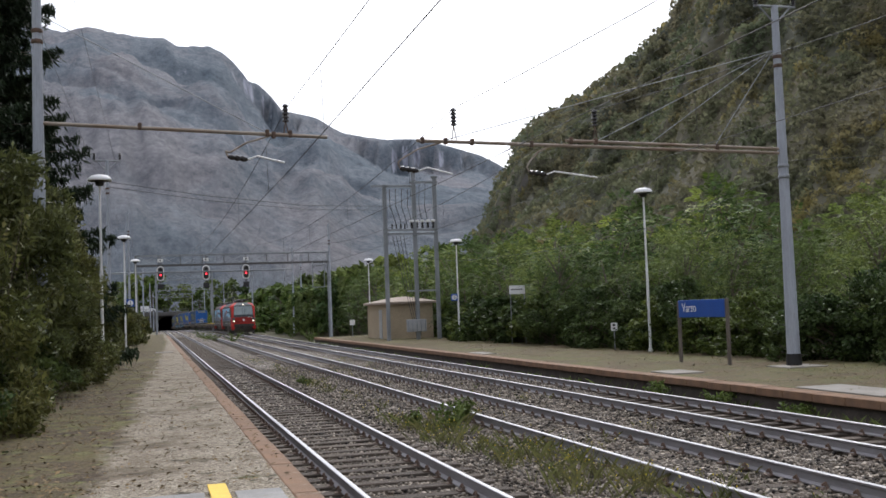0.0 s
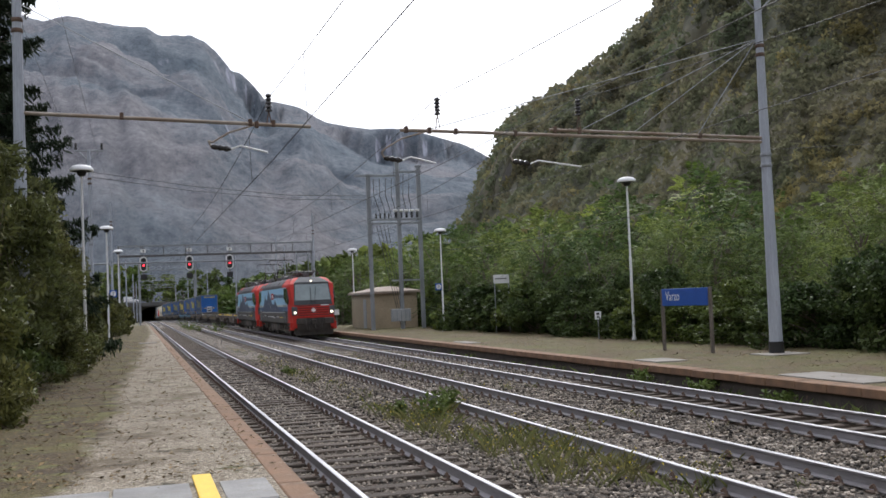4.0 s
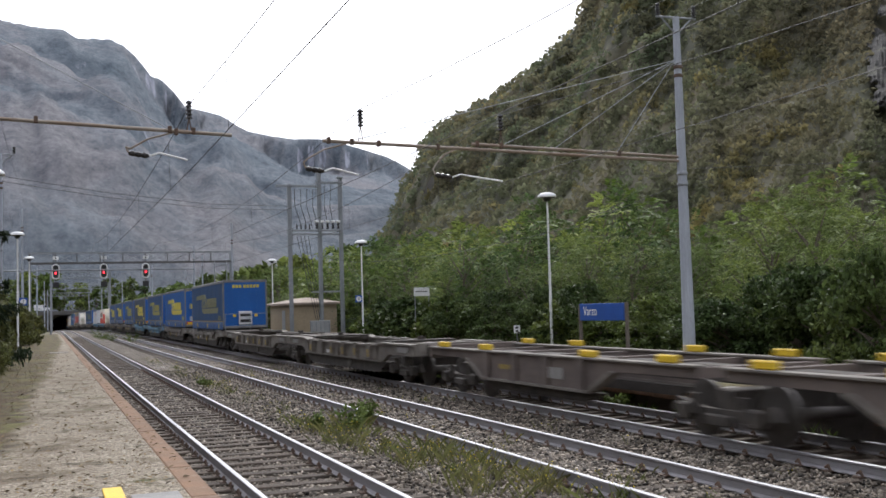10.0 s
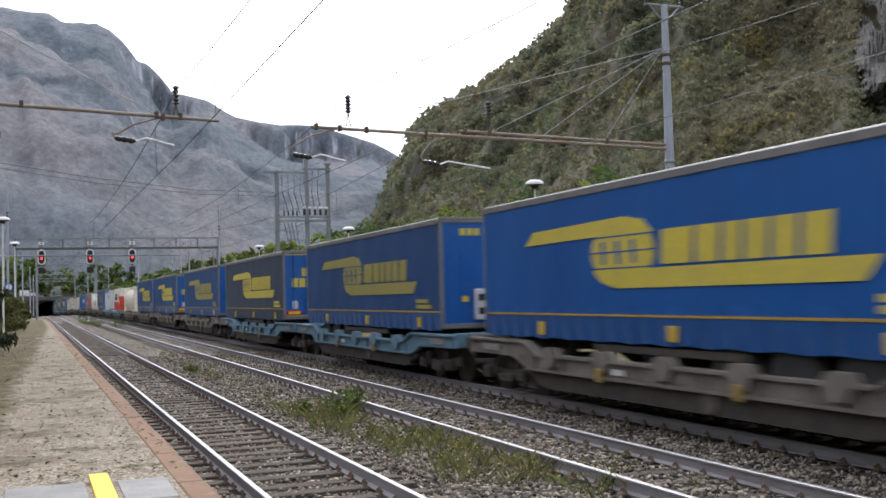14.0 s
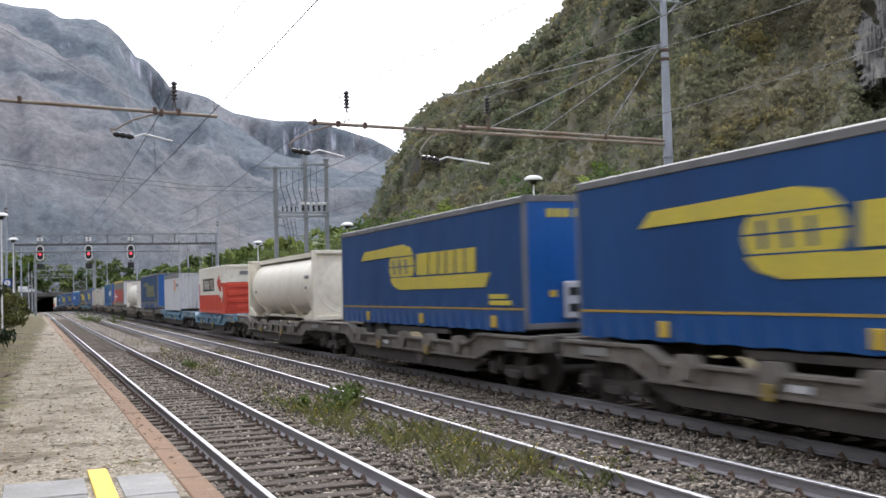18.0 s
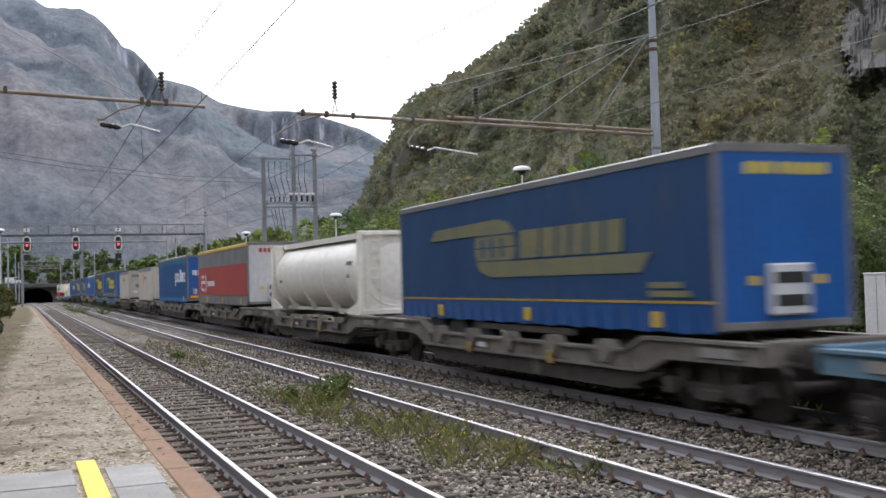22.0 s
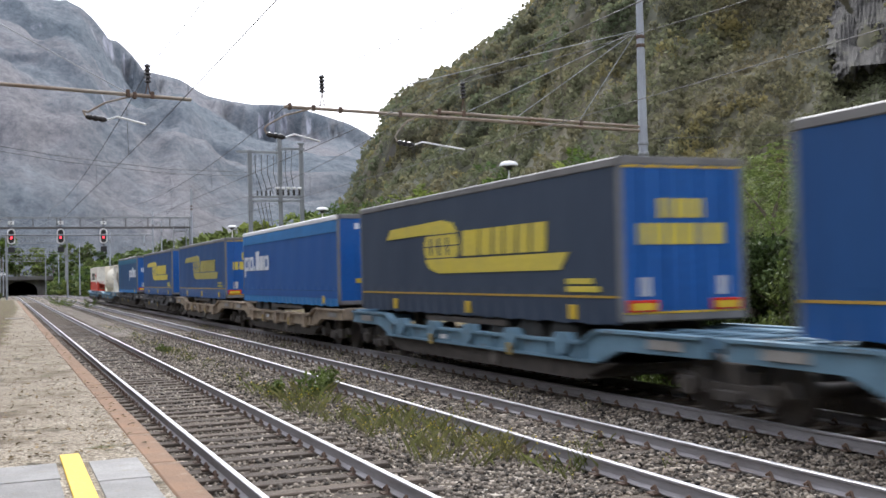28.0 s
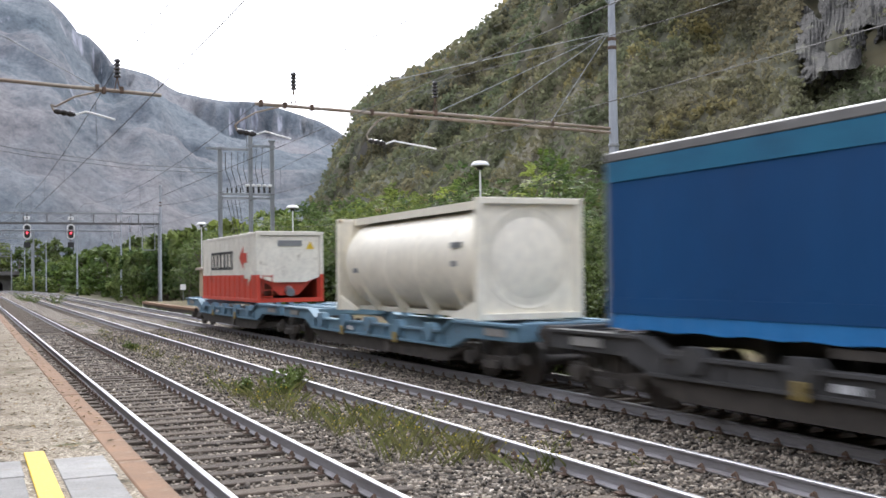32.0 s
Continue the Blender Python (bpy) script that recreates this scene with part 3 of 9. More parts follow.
hill("mountain_far", "wooded mountain massif with bare rock faces, haze painted in blue-grey", FAR_RIDGE, [(-60, 300), (-14, 520), (27, 700)], [(-60, 1500), (-10, 2300), (27, 2600)], -60, 27, 440, 150, M_FAR, 0.7, 420, 0.92, foot_z=-4, cliff=far_cliff, ravine=0.22, fold=0.014)
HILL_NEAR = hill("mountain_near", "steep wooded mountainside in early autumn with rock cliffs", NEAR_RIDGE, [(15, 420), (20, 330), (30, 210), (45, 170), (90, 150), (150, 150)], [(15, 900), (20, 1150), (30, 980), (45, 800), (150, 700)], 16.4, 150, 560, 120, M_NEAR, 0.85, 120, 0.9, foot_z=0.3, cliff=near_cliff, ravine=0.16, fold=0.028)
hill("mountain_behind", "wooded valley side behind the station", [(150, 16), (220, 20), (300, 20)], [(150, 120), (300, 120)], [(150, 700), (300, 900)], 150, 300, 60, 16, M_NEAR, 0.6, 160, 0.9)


def crag():
    """Bare rock face with ledges and cracks standing out of the near slope."""
    na, ne = 90, 110
    vs, ok, fs = [], [], []
    for j in range(ne + 1):
        el = 8.2 + 6.6 * j / ne
        for i in range(na + 1):
            az = 42.4 + 5.6 * i / na
            r = spread([(a, spread(rows, el)) for a, rows in FACES], az) - 2.5
            edge = 43.1 + 0.25 * (11 - el) * (el < 11) + 0.35 * max(0, el - 12) + 0.5 * noise.noise(Vector((el * 1.3, 3, 3))) + 0.3 * noise.noise(Vector((el * 5, az * 3, 7)))
            hole = noise.noise(Vector((az * 1.1, el * 1.3, 9)))
            sill = 8.9 + 0.5 * noise.noise(Vector((az * 2, 1, 1))) + 0.35 * (az - 43)
            r += 9.0 * max(0, sill + 0.9 - el) + 6.0 * max(0, edge + 0.5 - az)
            r += 2.2 * noise.noise(Vector((az * 1.5, el * 0.5, 2))) + 3.0 * abs(noise.noise(Vector((az * 5, el * 1.2, 4)))) + 0.7 * noise.noise(Vector((az * 11, el * 8, 1))) + 2.2 * abs(noise.noise(Vector((az * 9, el * 0.9, 6))))
            vs.append((r * math.sin(radians(az)), r * math.cos(radians(az)), EYE_Z + r * math.tan(radians(el))))
            ok.append(az > edge and el > sill and hole < 0.48)
    w = na + 1
    for j in range(ne):
        for i in range(na):
            q = (j * w + i, j * w + i + 1, (j + 1) * w + i + 1, (j + 1) * w + i)
            if all(ok[k] for k in q):
                fs.append(q)
    return tagged(new("rock_face", mesh_of("rock_face", vs, fs, M_CRAG, False)), "bare grey vertical rock face in the wooded slope", "cliff", kind="structure")


def slope_depth(az, els):
    """How far off the near slope lies, by elevation, along one azimuth."""
    co = np.array([v.co[:] for v in HILL_NEAR.data.vertices])
    rr = np.hypot(co[:, 0], co[:, 1])
    ca = np.degrees(np.arctan2(co[:, 0], co[:, 1]))
    pick = np.abs(ca - az) < 0.4
    ce = np.degrees(np.arctan2(co[pick, 2] - EYE_Z, rr[pick]))
    rows = []
    for el in els:
        near = np.abs(ce - el) < 0.45
        rows.append((el, float(rr[pick][near].min()) if near.any() else (rows[-1][1] if rows else 300.0)))
    return rows


M_CRAG = surf("crag_rock", (0.056, 0.053, 0.048), (0.022, 0.021, 0.019), 0.10, 0.95, bump=0.8, fine=0.9, stretch=(1, 1, 0.3), spot=(0.09, 0.09, 0.065), spot_at=0.60, spot_scale=0.16, dist=1.0)
FACES = [(a, slope_depth(a, (8, 9, 10, 11, 12, 13, 14, 15))) for a in (42.4, 43.5, 44.6, 45.7, 46.8, 48.0)]
crag()

# ---- platforms ----
def slab_top(name, x0, x1, y0, y1, z0, z1, mat, label, cat="platform", step=2.0, wob=0.012, kind="structure", ragged=0.0):
    """A platform surface: solid, its top slightly uneven."""
    nx, ny = max(2, int((x1 - x0) / 0.5)), max(2, int((y1 - y0) / step))
    bm = B()
    top = [[bm.verts.new((x0 + (x1 - x0) * i / nx + (1 - i / nx) * ragged * (noise.noise(Vector((j * 0.21, 4, 0))) * 1.3 + noise.noise(Vector((j * 0.9, 1, 0))) * 0.6), y0 + (y1 - y0) * j / ny, z1 + noise.noise(Vector((i * 0.7, j * 0.9, x0))) * wob)) for i in range(nx + 1)] for j in range(ny + 1)]
    for j in range(ny):
        for i in range(nx):
            bm.faces.new((top[j][i], top[j][i + 1], top[j + 1][i + 1], top[j + 1][i]))
    r = bmesh.ops.extrude_edge_only(bm, edges=[e for e in bm.edges if e.is_boundary])
    for v in r["geom"]:
        if isinstance(v, bmesh.types.BMVert):
            v.co.z = z0
    return tagged(part(name, bm, mat), label, cat, kind=kind)


plat_1 = slab_top("platform_1", -9, PLAT1_X - 0.25, -12, 118, -0.4, PLAT1_Z, M_PLATFORM, "pale worn gravelly platform paving fading into trodden brown grass", step=0.6, wob=0.014)
plat_3 = slab_top("platform_3", PLAT3_X + 0.45, 19.5, -12, 84, -0.4, PLAT3_Z, M_DRYGRASS, "trodden earth and dry grass platform surface", step=1.0, wob=0.03)


def kerb(name, x0, x1, y0, y1, ztop, plat, step, side):
    """Row of kerb stones along a platform edge, each a piece, on a wall whose dark colour holds the shade."""
    root = thing(name, "row of orange-brown kerb stones on a wall coloured dark for shade", "kerb", kind="structure")
    n = int((y1 - y0) / step)
    bm = B()
    box(bm, x0, x1, 0.008, step - 0.008, -0.17, 0.0, 0.012)
    stone = part("kerb_stone", bm, M_KERB, root)
    me = stone.data
    stone.location = (0, y0, ztop)
    for k in range(1, n):
        o = part("kerb_stone", me, None, root)
        o.location = (random.uniform(-0.006, 0.006), y0 + k * step, ztop + random.uniform(-0.006, 0.006))
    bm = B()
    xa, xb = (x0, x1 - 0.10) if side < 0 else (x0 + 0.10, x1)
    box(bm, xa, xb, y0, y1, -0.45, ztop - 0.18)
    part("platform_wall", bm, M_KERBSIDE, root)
    return root


kerb("platform_kerb_1", PLAT1_X - 0.25, PLAT1_X, -12, 110, PLAT1_Z + 0.006, 1, 2.0, -1)
kerb("platform_kerb_3", PLAT3_X, PLAT3_X + 0.45, -8, 84, PLAT3_Z + 0.006, 3, 1.0, 1)

# ---- tracks ----
def ballast_bed():
    ys = list(range(-14, 60, 1)) + list(range(60, 130, 5)) + list(range(130, 345, 12))
    xs = [PLAT1_X - 0.3, 1.75, 2.1, 3.15, 4.4, 4.9, 5.3, 5.9, 7.15, 8.3, 8.9, 9.5, 10.7, 11.8, 12.2, PLAT3_X + 0.3]
    zs = [-0.26, -0.245, -0.215, -0.205, -0.225, -0.25, -0.25, -0.21, -0.19, -0.2, -0.24, -0.21, -0.19, -0.2, -0.24, -0.25]
    vs, fs = [], []
    for y in ys:
        for x, z in zip(xs, zs):
            far = max(0.0, min(1.0, (y - 110) / 20.0))
            hollow = 0.13 * min(1.0, max(0.0, (27.0 - y) / 5.0)) if x > 10.6 else 0.0
            vs.append((x + (0.8 if x > 12 else -0.8 if x < 2 else 0) * far, y, drop(y) + z - hollow + noise.noise(Vector((x * 1.7, y * 0.8, 0))) * 0.03))
    n = len(xs)
    for j in range(len(ys) - 1):
        for i in range(n - 1):
            fs.append((j * n + i, j * n + i + 1, (j + 1) * n + i + 1, (j + 1) * n + i))
    return tagged(new("ballast", mesh_of("ballast", vs, fs, M_BALLAST, True)), "grey-brown crushed stone ballast between the tracks", "ballast", kind="structure")


ballast_bed()
RAIL_PROFILE = [(-0.07, -0.172), (0.07, -0.172), (0.07, -0.158), (0.012, -0.135), (0.010, -0.045), (0.036, -0.032), (0.036, -0.006), (0.026, 0.0), (-0.026, 0.0), (-0.036, -0.006), (-0.036, -0.032), (-0.010, -0.045), (-0.012, -0.135), (-0.07, -0.158)]


def rail_mesh(x0, off):
    ys = [-14, 0, 20, 60, 110] + list(range(125, 346, 10))
    vs, fs, mats = [], [], []
    for y in ys:
        for px, pz in RAIL_PROFILE:
            vs.append((line_x(y, x0) + off + px, y, drop(y) + pz))
    n = len(RAIL_PROFILE)
    for j in range(len(ys) - 1):
        for i in range(n):
            k = (i + 1) % n
            fs.append((j * n + i, j * n + k, (j + 1) * n + k, (j + 1) * n + i))
            mats.append(1 if i in (6, 7, 8) else 0)
    me = mesh_of("rail", vs, fs, M_RAIL)
    me.materials.append(M_RAILTOP)
    me.polygons.foreach_set("material_index", mats)
    return me


def sleeper_mesh():
    bm = B()
    box(bm, -1.3, 1.3, -0.125, 0.125, -0.30, -0.172, 0.012)
    me = bpy.data.meshes.new("sleeper")
    bm.to_mesh(me)
    bm.free()
    me.materials.append(M_SLEEPER)
    return me


def clip_mesh():
    """Fastening: base plate and two sprung clips."""
    bm = B()
    box(bm, -0.16, 0.16, -0.07, 0.07, -0.178, -0.160)
    for s in (-1, 1):
        rod(bm, (s * 0.10, -0.05, -0.165), (s * 0.10, -0.01, -0.09), 0.019, n=5)
        rod(bm, (s * 0.10, -0.01, -0.09), (s * 0.105, 0.05, -0.13), 0.019, n=5)
        rod(bm, (s * 0.06, 0.0, -0.14), (s * 0.12, 0.0, -0.12), 0.016, n=5)
    me = bpy.data.meshes.new("rail_clip")
    bm.to_mesh(me)
    bm.free()
    me.materials.append(M_IRON)
    return me


def track(name, x0, label, y_first, deep):
    root = thing(name, label, "railway track", kind="structure")
    for off in (-0.755, 0.755):
        part("rail", rail_mesh(x0, off), None, root)
    sm, cm = sleeper_mesh(), clip_mesh()
    n = 100
    for k in range(n):
        y = y_first + k * 0.6
        o = part("sleeper", sm, None, root)
        o.location = (x0 + random.uniform(-0.02, 0.02), y, -deep + random.uniform(-0.012, 0.008))
        o.rotation_euler = (0, random.uniform(-0.006, 0.006), random.uniform(-0.012, 0.012))
        if y < 48:
            for off in (-0.755, 0.755):
                c = part("rail_clip", cm, None, root)
                c.location = (x0 + off, y, 0)
    far = B()
    for k in range(n, n + 120):
        y = y_first + k * 0.6
        box(far, x0 - 1.3, x0 + 1.3, y - 0.125, y + 0.125, drop(y) - 0.30, drop(y) - 0.172 - deep)
    part("far_sleepers", far, M_SLEEPER, root, kind="stuff")
    return root


track("track_1", T1, "shiny railway track on exposed timber sleepers", 3.0, 0.0)
track("track_2", T2, "worn railway track with timber sleepers sunk in ballast", 5.2, 0.02)
track("track_3", T3, "main railway track with sleepers sunk in ballast", 5.0, 0.025)
# ---- station things ----
def lamp_post(label, x, y, z, top):
    root = thing("platform_lamp", label, "lamp post", pose(x, y, z), group="platform lamps")
    h = top - z
    g = B()
    rod(g, (0, 0, 0), (0, 0, h * 0.5), 0.055, 0.05, 10)
    rod(g, (0, 0, h * 0.5), (0, 0, h - 0.3), 0.042, 0.036, 10)
    rod(g, (0, 0, 0), (0, 0, 0.12), 0.09, n=10)
    rod(g, (0, 0, h * 0.5 - 0.03), (0, 0, h * 0.5 + 0.03), 0.062, n=10)
    part("pole", g, M_WHITE, root, smooth=False)
    g = B()
    lathe(g, [(0.05, h - 0.36), (0.12, h - 0.33), (0.15, h - 0.22), (0.30, h - 0.20), (0.30, h - 0.185), (0.05, h - 0.185)], 20)
    part("lamp_holder", g, M_BLACK, root, "dark underside with the light fitting")
    g = B()
    lathe(g, [(0.365, h - 0.20), (0.37, h - 0.17), (0.34, h - 0.10), (0.26, h - 0.035), (0.14, h - 0.006), (0.02, h)], 24)
    part("dome", g, M_WHITE, root, "white mushroom dome", smooth=True)
    return root


def number_sign(root, digit, z, dx):
    g = B()
    box(g, dx - 0.2, dx + 0.2, -0.05, -0.03, z - 0.2, z + 0.2, 0.01)
    p = part("number_sign", g, M_BLUE, root, "blue sign with a white disc and number %s" % digit)
    g = B()
    rod(g, (dx, -0.056, z), (dx, -0.048, z), 0.15, n=20)
    part("disc", g, M_WHITE, p)
    t = part("digit", text_mesh(digit, 0.26, M_BLACK), None, p)
    t.matrix_basis = pose(dx, -0.061, z, 90, 0, 0)


l1 = lamp_post("white platform lamp with a mushroom dome among shrubs", -1.52, 34.5, PLAT1_Z - 0.03, 6.78)
l2 = lamp_post("white platform lamp with a number one sign", -1.40, 58.5, PLAT1_Z - 0.03, 6.72)
number_sign(l2, "1", 2.62, 0.27)
lamp_post("white platform lamp near the platform end", -1.2, 84.0, PLAT1_Z - 0.03, 6.85)
lamp_post("tall white platform lamp before the hedge", 18.2, 36.56, PLAT3_Z, 6.51)
l3 = lamp_post("white platform lamp with a number three sign", 17.15, 58.8, PLAT3_Z, 6.22)
number_sign(l3, "3", 2.55, -0.24)
lamp_post("white platform lamp near the substation hut", 16.3, 80.5, PLAT3_Z, 6.3)


def station_sign():
    x0, y0, x1, y1 = 15.67, 29.43, 15.93, 27.04
    ang = math.degrees(math.atan2(y1 - y0, x1 - x0))
    ln = math.hypot(x1 - x0, y1 - y0)
    root = thing("station_sign", "blue station name board on two weathered posts", "sign", pose((x0 + x1) / 2, (y0 + y1) / 2, PLAT3_Z, 0, 0, ang))
    for s in (-1, 1):
        g = B()
        box(g, s * ln / 2 - 0.055, s * ln / 2 + 0.055, -0.04, 0.04, -0.1, 1.92 if s > 0 else 1.88, 0.01)
        part("post", g, M_SIGNPOST, root)
    g = B()
    box(g, -ln / 2 + 0.06, ln / 2 - 0.06, -0.055, -0.02, 1.38, 1.90, 0.008)
    b = part("board", g, M_BLUE, root)
    t = part("lettering", text_mesh("Varzo", 0.40, M_WHITE), None, b)
    t.matrix_basis = pose(-ln / 2 + 0.62, -0.058, 1.66, 90, 0, 0)
    t.scale = (0.76, 1, 1)
    return root


M_SIGNPOST = surf("weathered_post", (0.16, 0.135, 0.11), (0.11, 0.095, 0.08), 4, 0.9, bump=0.4, stretch=(3, 3, 0.4))
station_sign()


def small_plate(label, x, y, z0, z, w, h, legs, bars, turn=-20):
    root = thing("plate_sign", label, "sign", pose(x, y, z0, 0, 0, turn))
    for s in ((-1, 1) if legs == 2 else (0,)):
        g = B()
        rod(g, (s * (w / 2 - 0.05), 0, -0.1), (s * (w / 2 - 0.05), 0, z - z0 + h / 2), 0.025, n=8)
        part("post", g, M_STEEL, root)
    g = B()
    box(g, -w / 2, w / 2, -0.045, -0.03, z - z0 - h / 2, z - z0 + h / 2, 0.004)
    p = part("plate", g, M_WHITE, root)
    for a, b, c, d in bars:
        g = B()
        box(g, a, b, -0.052, -0.044, z - z0 + c, z - z0 + d)
        part("lettering_bar", g, M_BLACK, p)
    return root


small_plate("small white plate with dark marks before the hedge", 17.85, 39.0, PLAT3_Z, 1.20, 0.26, 0.32, 1, ((-0.06, 0.05, 0.03, 0.11), (-0.05, 0.05, -0.10, -0.03)))
small_plate("white information board on two posts in the bushes", 17.9, 50.6, PLAT3_Z, 3.0, 0.80, 0.44, 2, tuple((-0.3 + 0.12 * i, -0.22 + 0.12 * i, -0.02, 0.05) for i in range(5)))
small_plate("grey-white square plate on a post at the platform end", 15.35, 83.0, PLAT3_Z, 1.35, 0.42, 0.42, 1, ())


def white_cabinet(x, y):
    root = thing("white_cabinet", "narrow white painted cabinet standing on the platform", "cabinet", pose(x, y, PLAT3_Z, 0, 0, -42))
    g = B()
    box(g, -0.23, 0.23, -0.17, 0.17, -0.02, 0.10, 0.01)
    part("plinth", g, M_CONC, root)
    g = B()
    box(g, -0.20, 0.20, -0.15, 0.15, 0.10, 1.78, 0.012)
    part("body", g, M_WHITE, root)
    g = B()
    box(g, -0.22, 0.22, -0.17, 0.17, 1.78, 1.82, 0.01)
    part("lid", g, M_WHITE, root)
    g = B()
    box(g, 0.015, 0.025, -0.156, -0.148, 0.14, 1.74)
    part("door_seam", g, M_DARKSTEEL, root)


white_cabinet(16.5, 16.9)


# ---- overhead line ----
def insulator(parent, x, y, z0, z1, r=0.085, name="insulator", rods=True):
    """A stack of dark discs from z0 to z1."""
    n = 5
    prof = [(0.02, z0)]
    for i in range(n):
        a, b = z0 + (z1 - z0) * i / n, z0 + (z1 - z0) * (i + 1) / n
        prof += [(0.03, a), (r, a + (b - a) * 0.25), (r * 0.9, a + (b - a) * 0.55), (0.035, b)]
    prof += [(0.02, z1)]
    o = part(name, lathe(B(), prof, 12), M_INSUL, parent, "dark ribbed insulator")
    o.location = (x, y, 0)
    return o


def clamp(parent, x, y, z):
    g = B()
    box(g, x - 0.045, x + 0.045, y - 0.05, y + 0.05, z - 0.07, z + 0.09, 0.01)
    part("clamp", g, M_IRON, parent)


def registration(parent, x_hang, zt, x_ins, x_end, z, y):
    """Bent tube down from the cantilever, an insulator and the steady arm that holds the contact wire."""
    pts = [(x_hang, zt), (x_hang - (x_hang - x_ins) * 0.55, zt - 0.18), (x_ins + 0.10, zt - 0.42), (x_ins, z + 0.22), (x_ins + 0.06, z + 0.08)]
    g = B()
    for a, b in zip(pts, pts[1:]):
        rod(g, (a[0], y, a[1]), (b[0], y, b[1]), 0.022, n=6)
    part("bent_tube", g, M_RUSTBEAM, parent)
    o = part("insulator", lathe(B(), [(0.02, 0.0), (0.05, 0.02), (0.07, 0.10), (0.05, 0.16), (0.075, 0.22), (0.05, 0.3), (0.075, 0.36), (0.05, 0.44), (0.02, 0.48)], 10), M_INSUL, parent, "dark ribbed insulator")
    o.matrix_basis = pose(x_ins + 0.05, y, z + 0.08, 0, 98, 0)
    g = B()
    rod(g, (x_ins + 0.53, y, z + 0.02), (x_ins + 0.75, y, z + 0.10), 0.02, n=6)
    rod(g, (x_ins + 0.75, y, z + 0.10), (x_end, y, z - 0.06), 0.022, n=6)
    part("steady_arm", g, M_WHITE, parent, "pale grey steady arm")


def mast(label, x, y, z, h, w0, w1, top_arm=True, mat=None):
    root = thing("catenary_mast", label, "catenary mast", pose(x, y, z), group="catenary masts")
    g = B()
    lathe(g, [(w0 + 0.02, 0), (w0 + 0.02, 0.32), (w0, 0.33), ((w0 + w1) / 2, h * 0.5), (w1, h)], 12)
    part("pole", g, mat or M_MAST, root, smooth=False)
    g = B()
    lathe(g, [(w0 + 0.028, -0.02), (w0 + 0.028, 0.34)], 12)
    part("base_sleeve", g, M_BLACK, root)
    for zz in (h * 0.52, h * 0.55, h * 0.83, h * 0.855):
        g = B()
        r = w0 + (w1 - w0) * zz / h + 0.012
        lathe(g, [(r, zz - 0.05), (r + 0.012, zz - 0.02), (r + 0.012, zz + 0.02), (r, zz + 0.05)], 12)
        part("collar", g, M_IRON if zz > h * 0.6 else M_STEEL, root)
    if top_arm:
        g = B()
        rod(g, (-0.65, 0, h - 0.02), (0.65, 0, h - 0.02), 0.035, n=6)
        for s in (-1, 1):
            rod(g, (0, 0, h - 0.52), (s * 0.5, 0, h - 0.03), 0.028, n=6)
        part("crossarm", g, M_STEEL, root)
        for s in (-0.6, 0.6):
            insulator(root, s, 0, h + 0.02, h + 0.36, 0.075)
    return root


MAST_Y = 25.29
m_r = mast("tall tapered grey steel mast with rusty cantilever over two tracks", 16.87, MAST_Y, PLAT3_Z, 10.0, 0.18, 0.095)


def arm(parent, base, xa, za, xb, zb, r=0.045, mat=None):
    g = B()
    rod(g, (xa - base[0], 0, za - base[2]), (xb - base[0], 0, zb - base[2]), r, n=8)
    return part("cantilever_tube", g, mat or M_RUSTBEAM, parent)


b = (16.87, MAST_Y, PLAT3_Z)
arm(m_r, b, 16.78, 6.12, 6.45, 6.40)
arm(m_r, b, 16.78, 6.24, 10.45, 6.43, 0.04)
for x, z in ((6.6, 6.4), (7.2, 6.38), (7.9, 6.36), (9.5, 6.32), (10.6, 6.42), (11.3, 6.40), (14.85, 6.28)):
    clamp(m_r, x - b[0], 0, z - b[2])
for x, z in ((7.43, 6.48), (11.29, 6.50)):
    g = B()
    for s in (-0.06, 0.06):
        rod(g, (x - b[0] + s, 0, z - b[2] - 0.05), (x - b[0], 0, z - b[2] + 0.32), 0.014, n=5)
    part("insulator_stand", g, M_IRON, m_r)
    insulator(m_r, x - b[0], 0, z - b[2] + 0.30, z - b[2] + 0.75)
registration(m_r, 7.1 - b[0], 6.36 - b[2], 5.95 - b[0], 7.35 - b[0], 5.62 - b[2], 0)
registration(m_r, 10.1 - b[0], 6.32 - b[2], 9.35 - b[0], 11.3 - b[0], 5.52 - b[2], 0)
for xa, za in ((14.79, 6.32), (11.39, 6.45), (7.2, 6.42), (12.85, 6.36)):
    g = B()
    rod(g, (16.87 - b[0] - 0.1, 0, 9.0 - b[2]), (xa - b[0], 0, za - b[2]), 0.012, n=5)
    part("stay_wire", g, M_STEEL, m_r)
m_l = mast("tapered grey steel mast with rusty cantilever behind shrubs", -2.42, MAST_Y, PLAT1_Z - 0.1, 9.9, 0.17, 0.095)
b = (-2.42, MAST_Y, PLAT1_Z - 0.1)
arm(m_l, b, -2.33, 6.74, 4.2, 6.47)
for x, z in ((-0.2, 6.68), (2.75, 6.55), (3.3, 6.53), (2.9, 6.5)):
    clamp(m_l, x - b[0], 0, z - b[2])
g = B()
for s in (-0.06, 0.06):
    rod(g, (3.2 - b[0] + s, 0, 6.5 - b[2]), (3.2 - b[0], 0, 6.86 - b[2]), 0.014, n=5)
part("insulator_stand", g, M_IRON, m_l)
insulator(m_l, 3.2 - b[0], 0, 6.82 - b[2], 7.27 - b[2])
g = B()
rod(g, (0.1, 0, 9.22 - b[2]), (2.75 - b[0], 0, 6.56 - b[2]), 0.012, n=5)
part("stay_wire", g, M_STEEL, m_l)
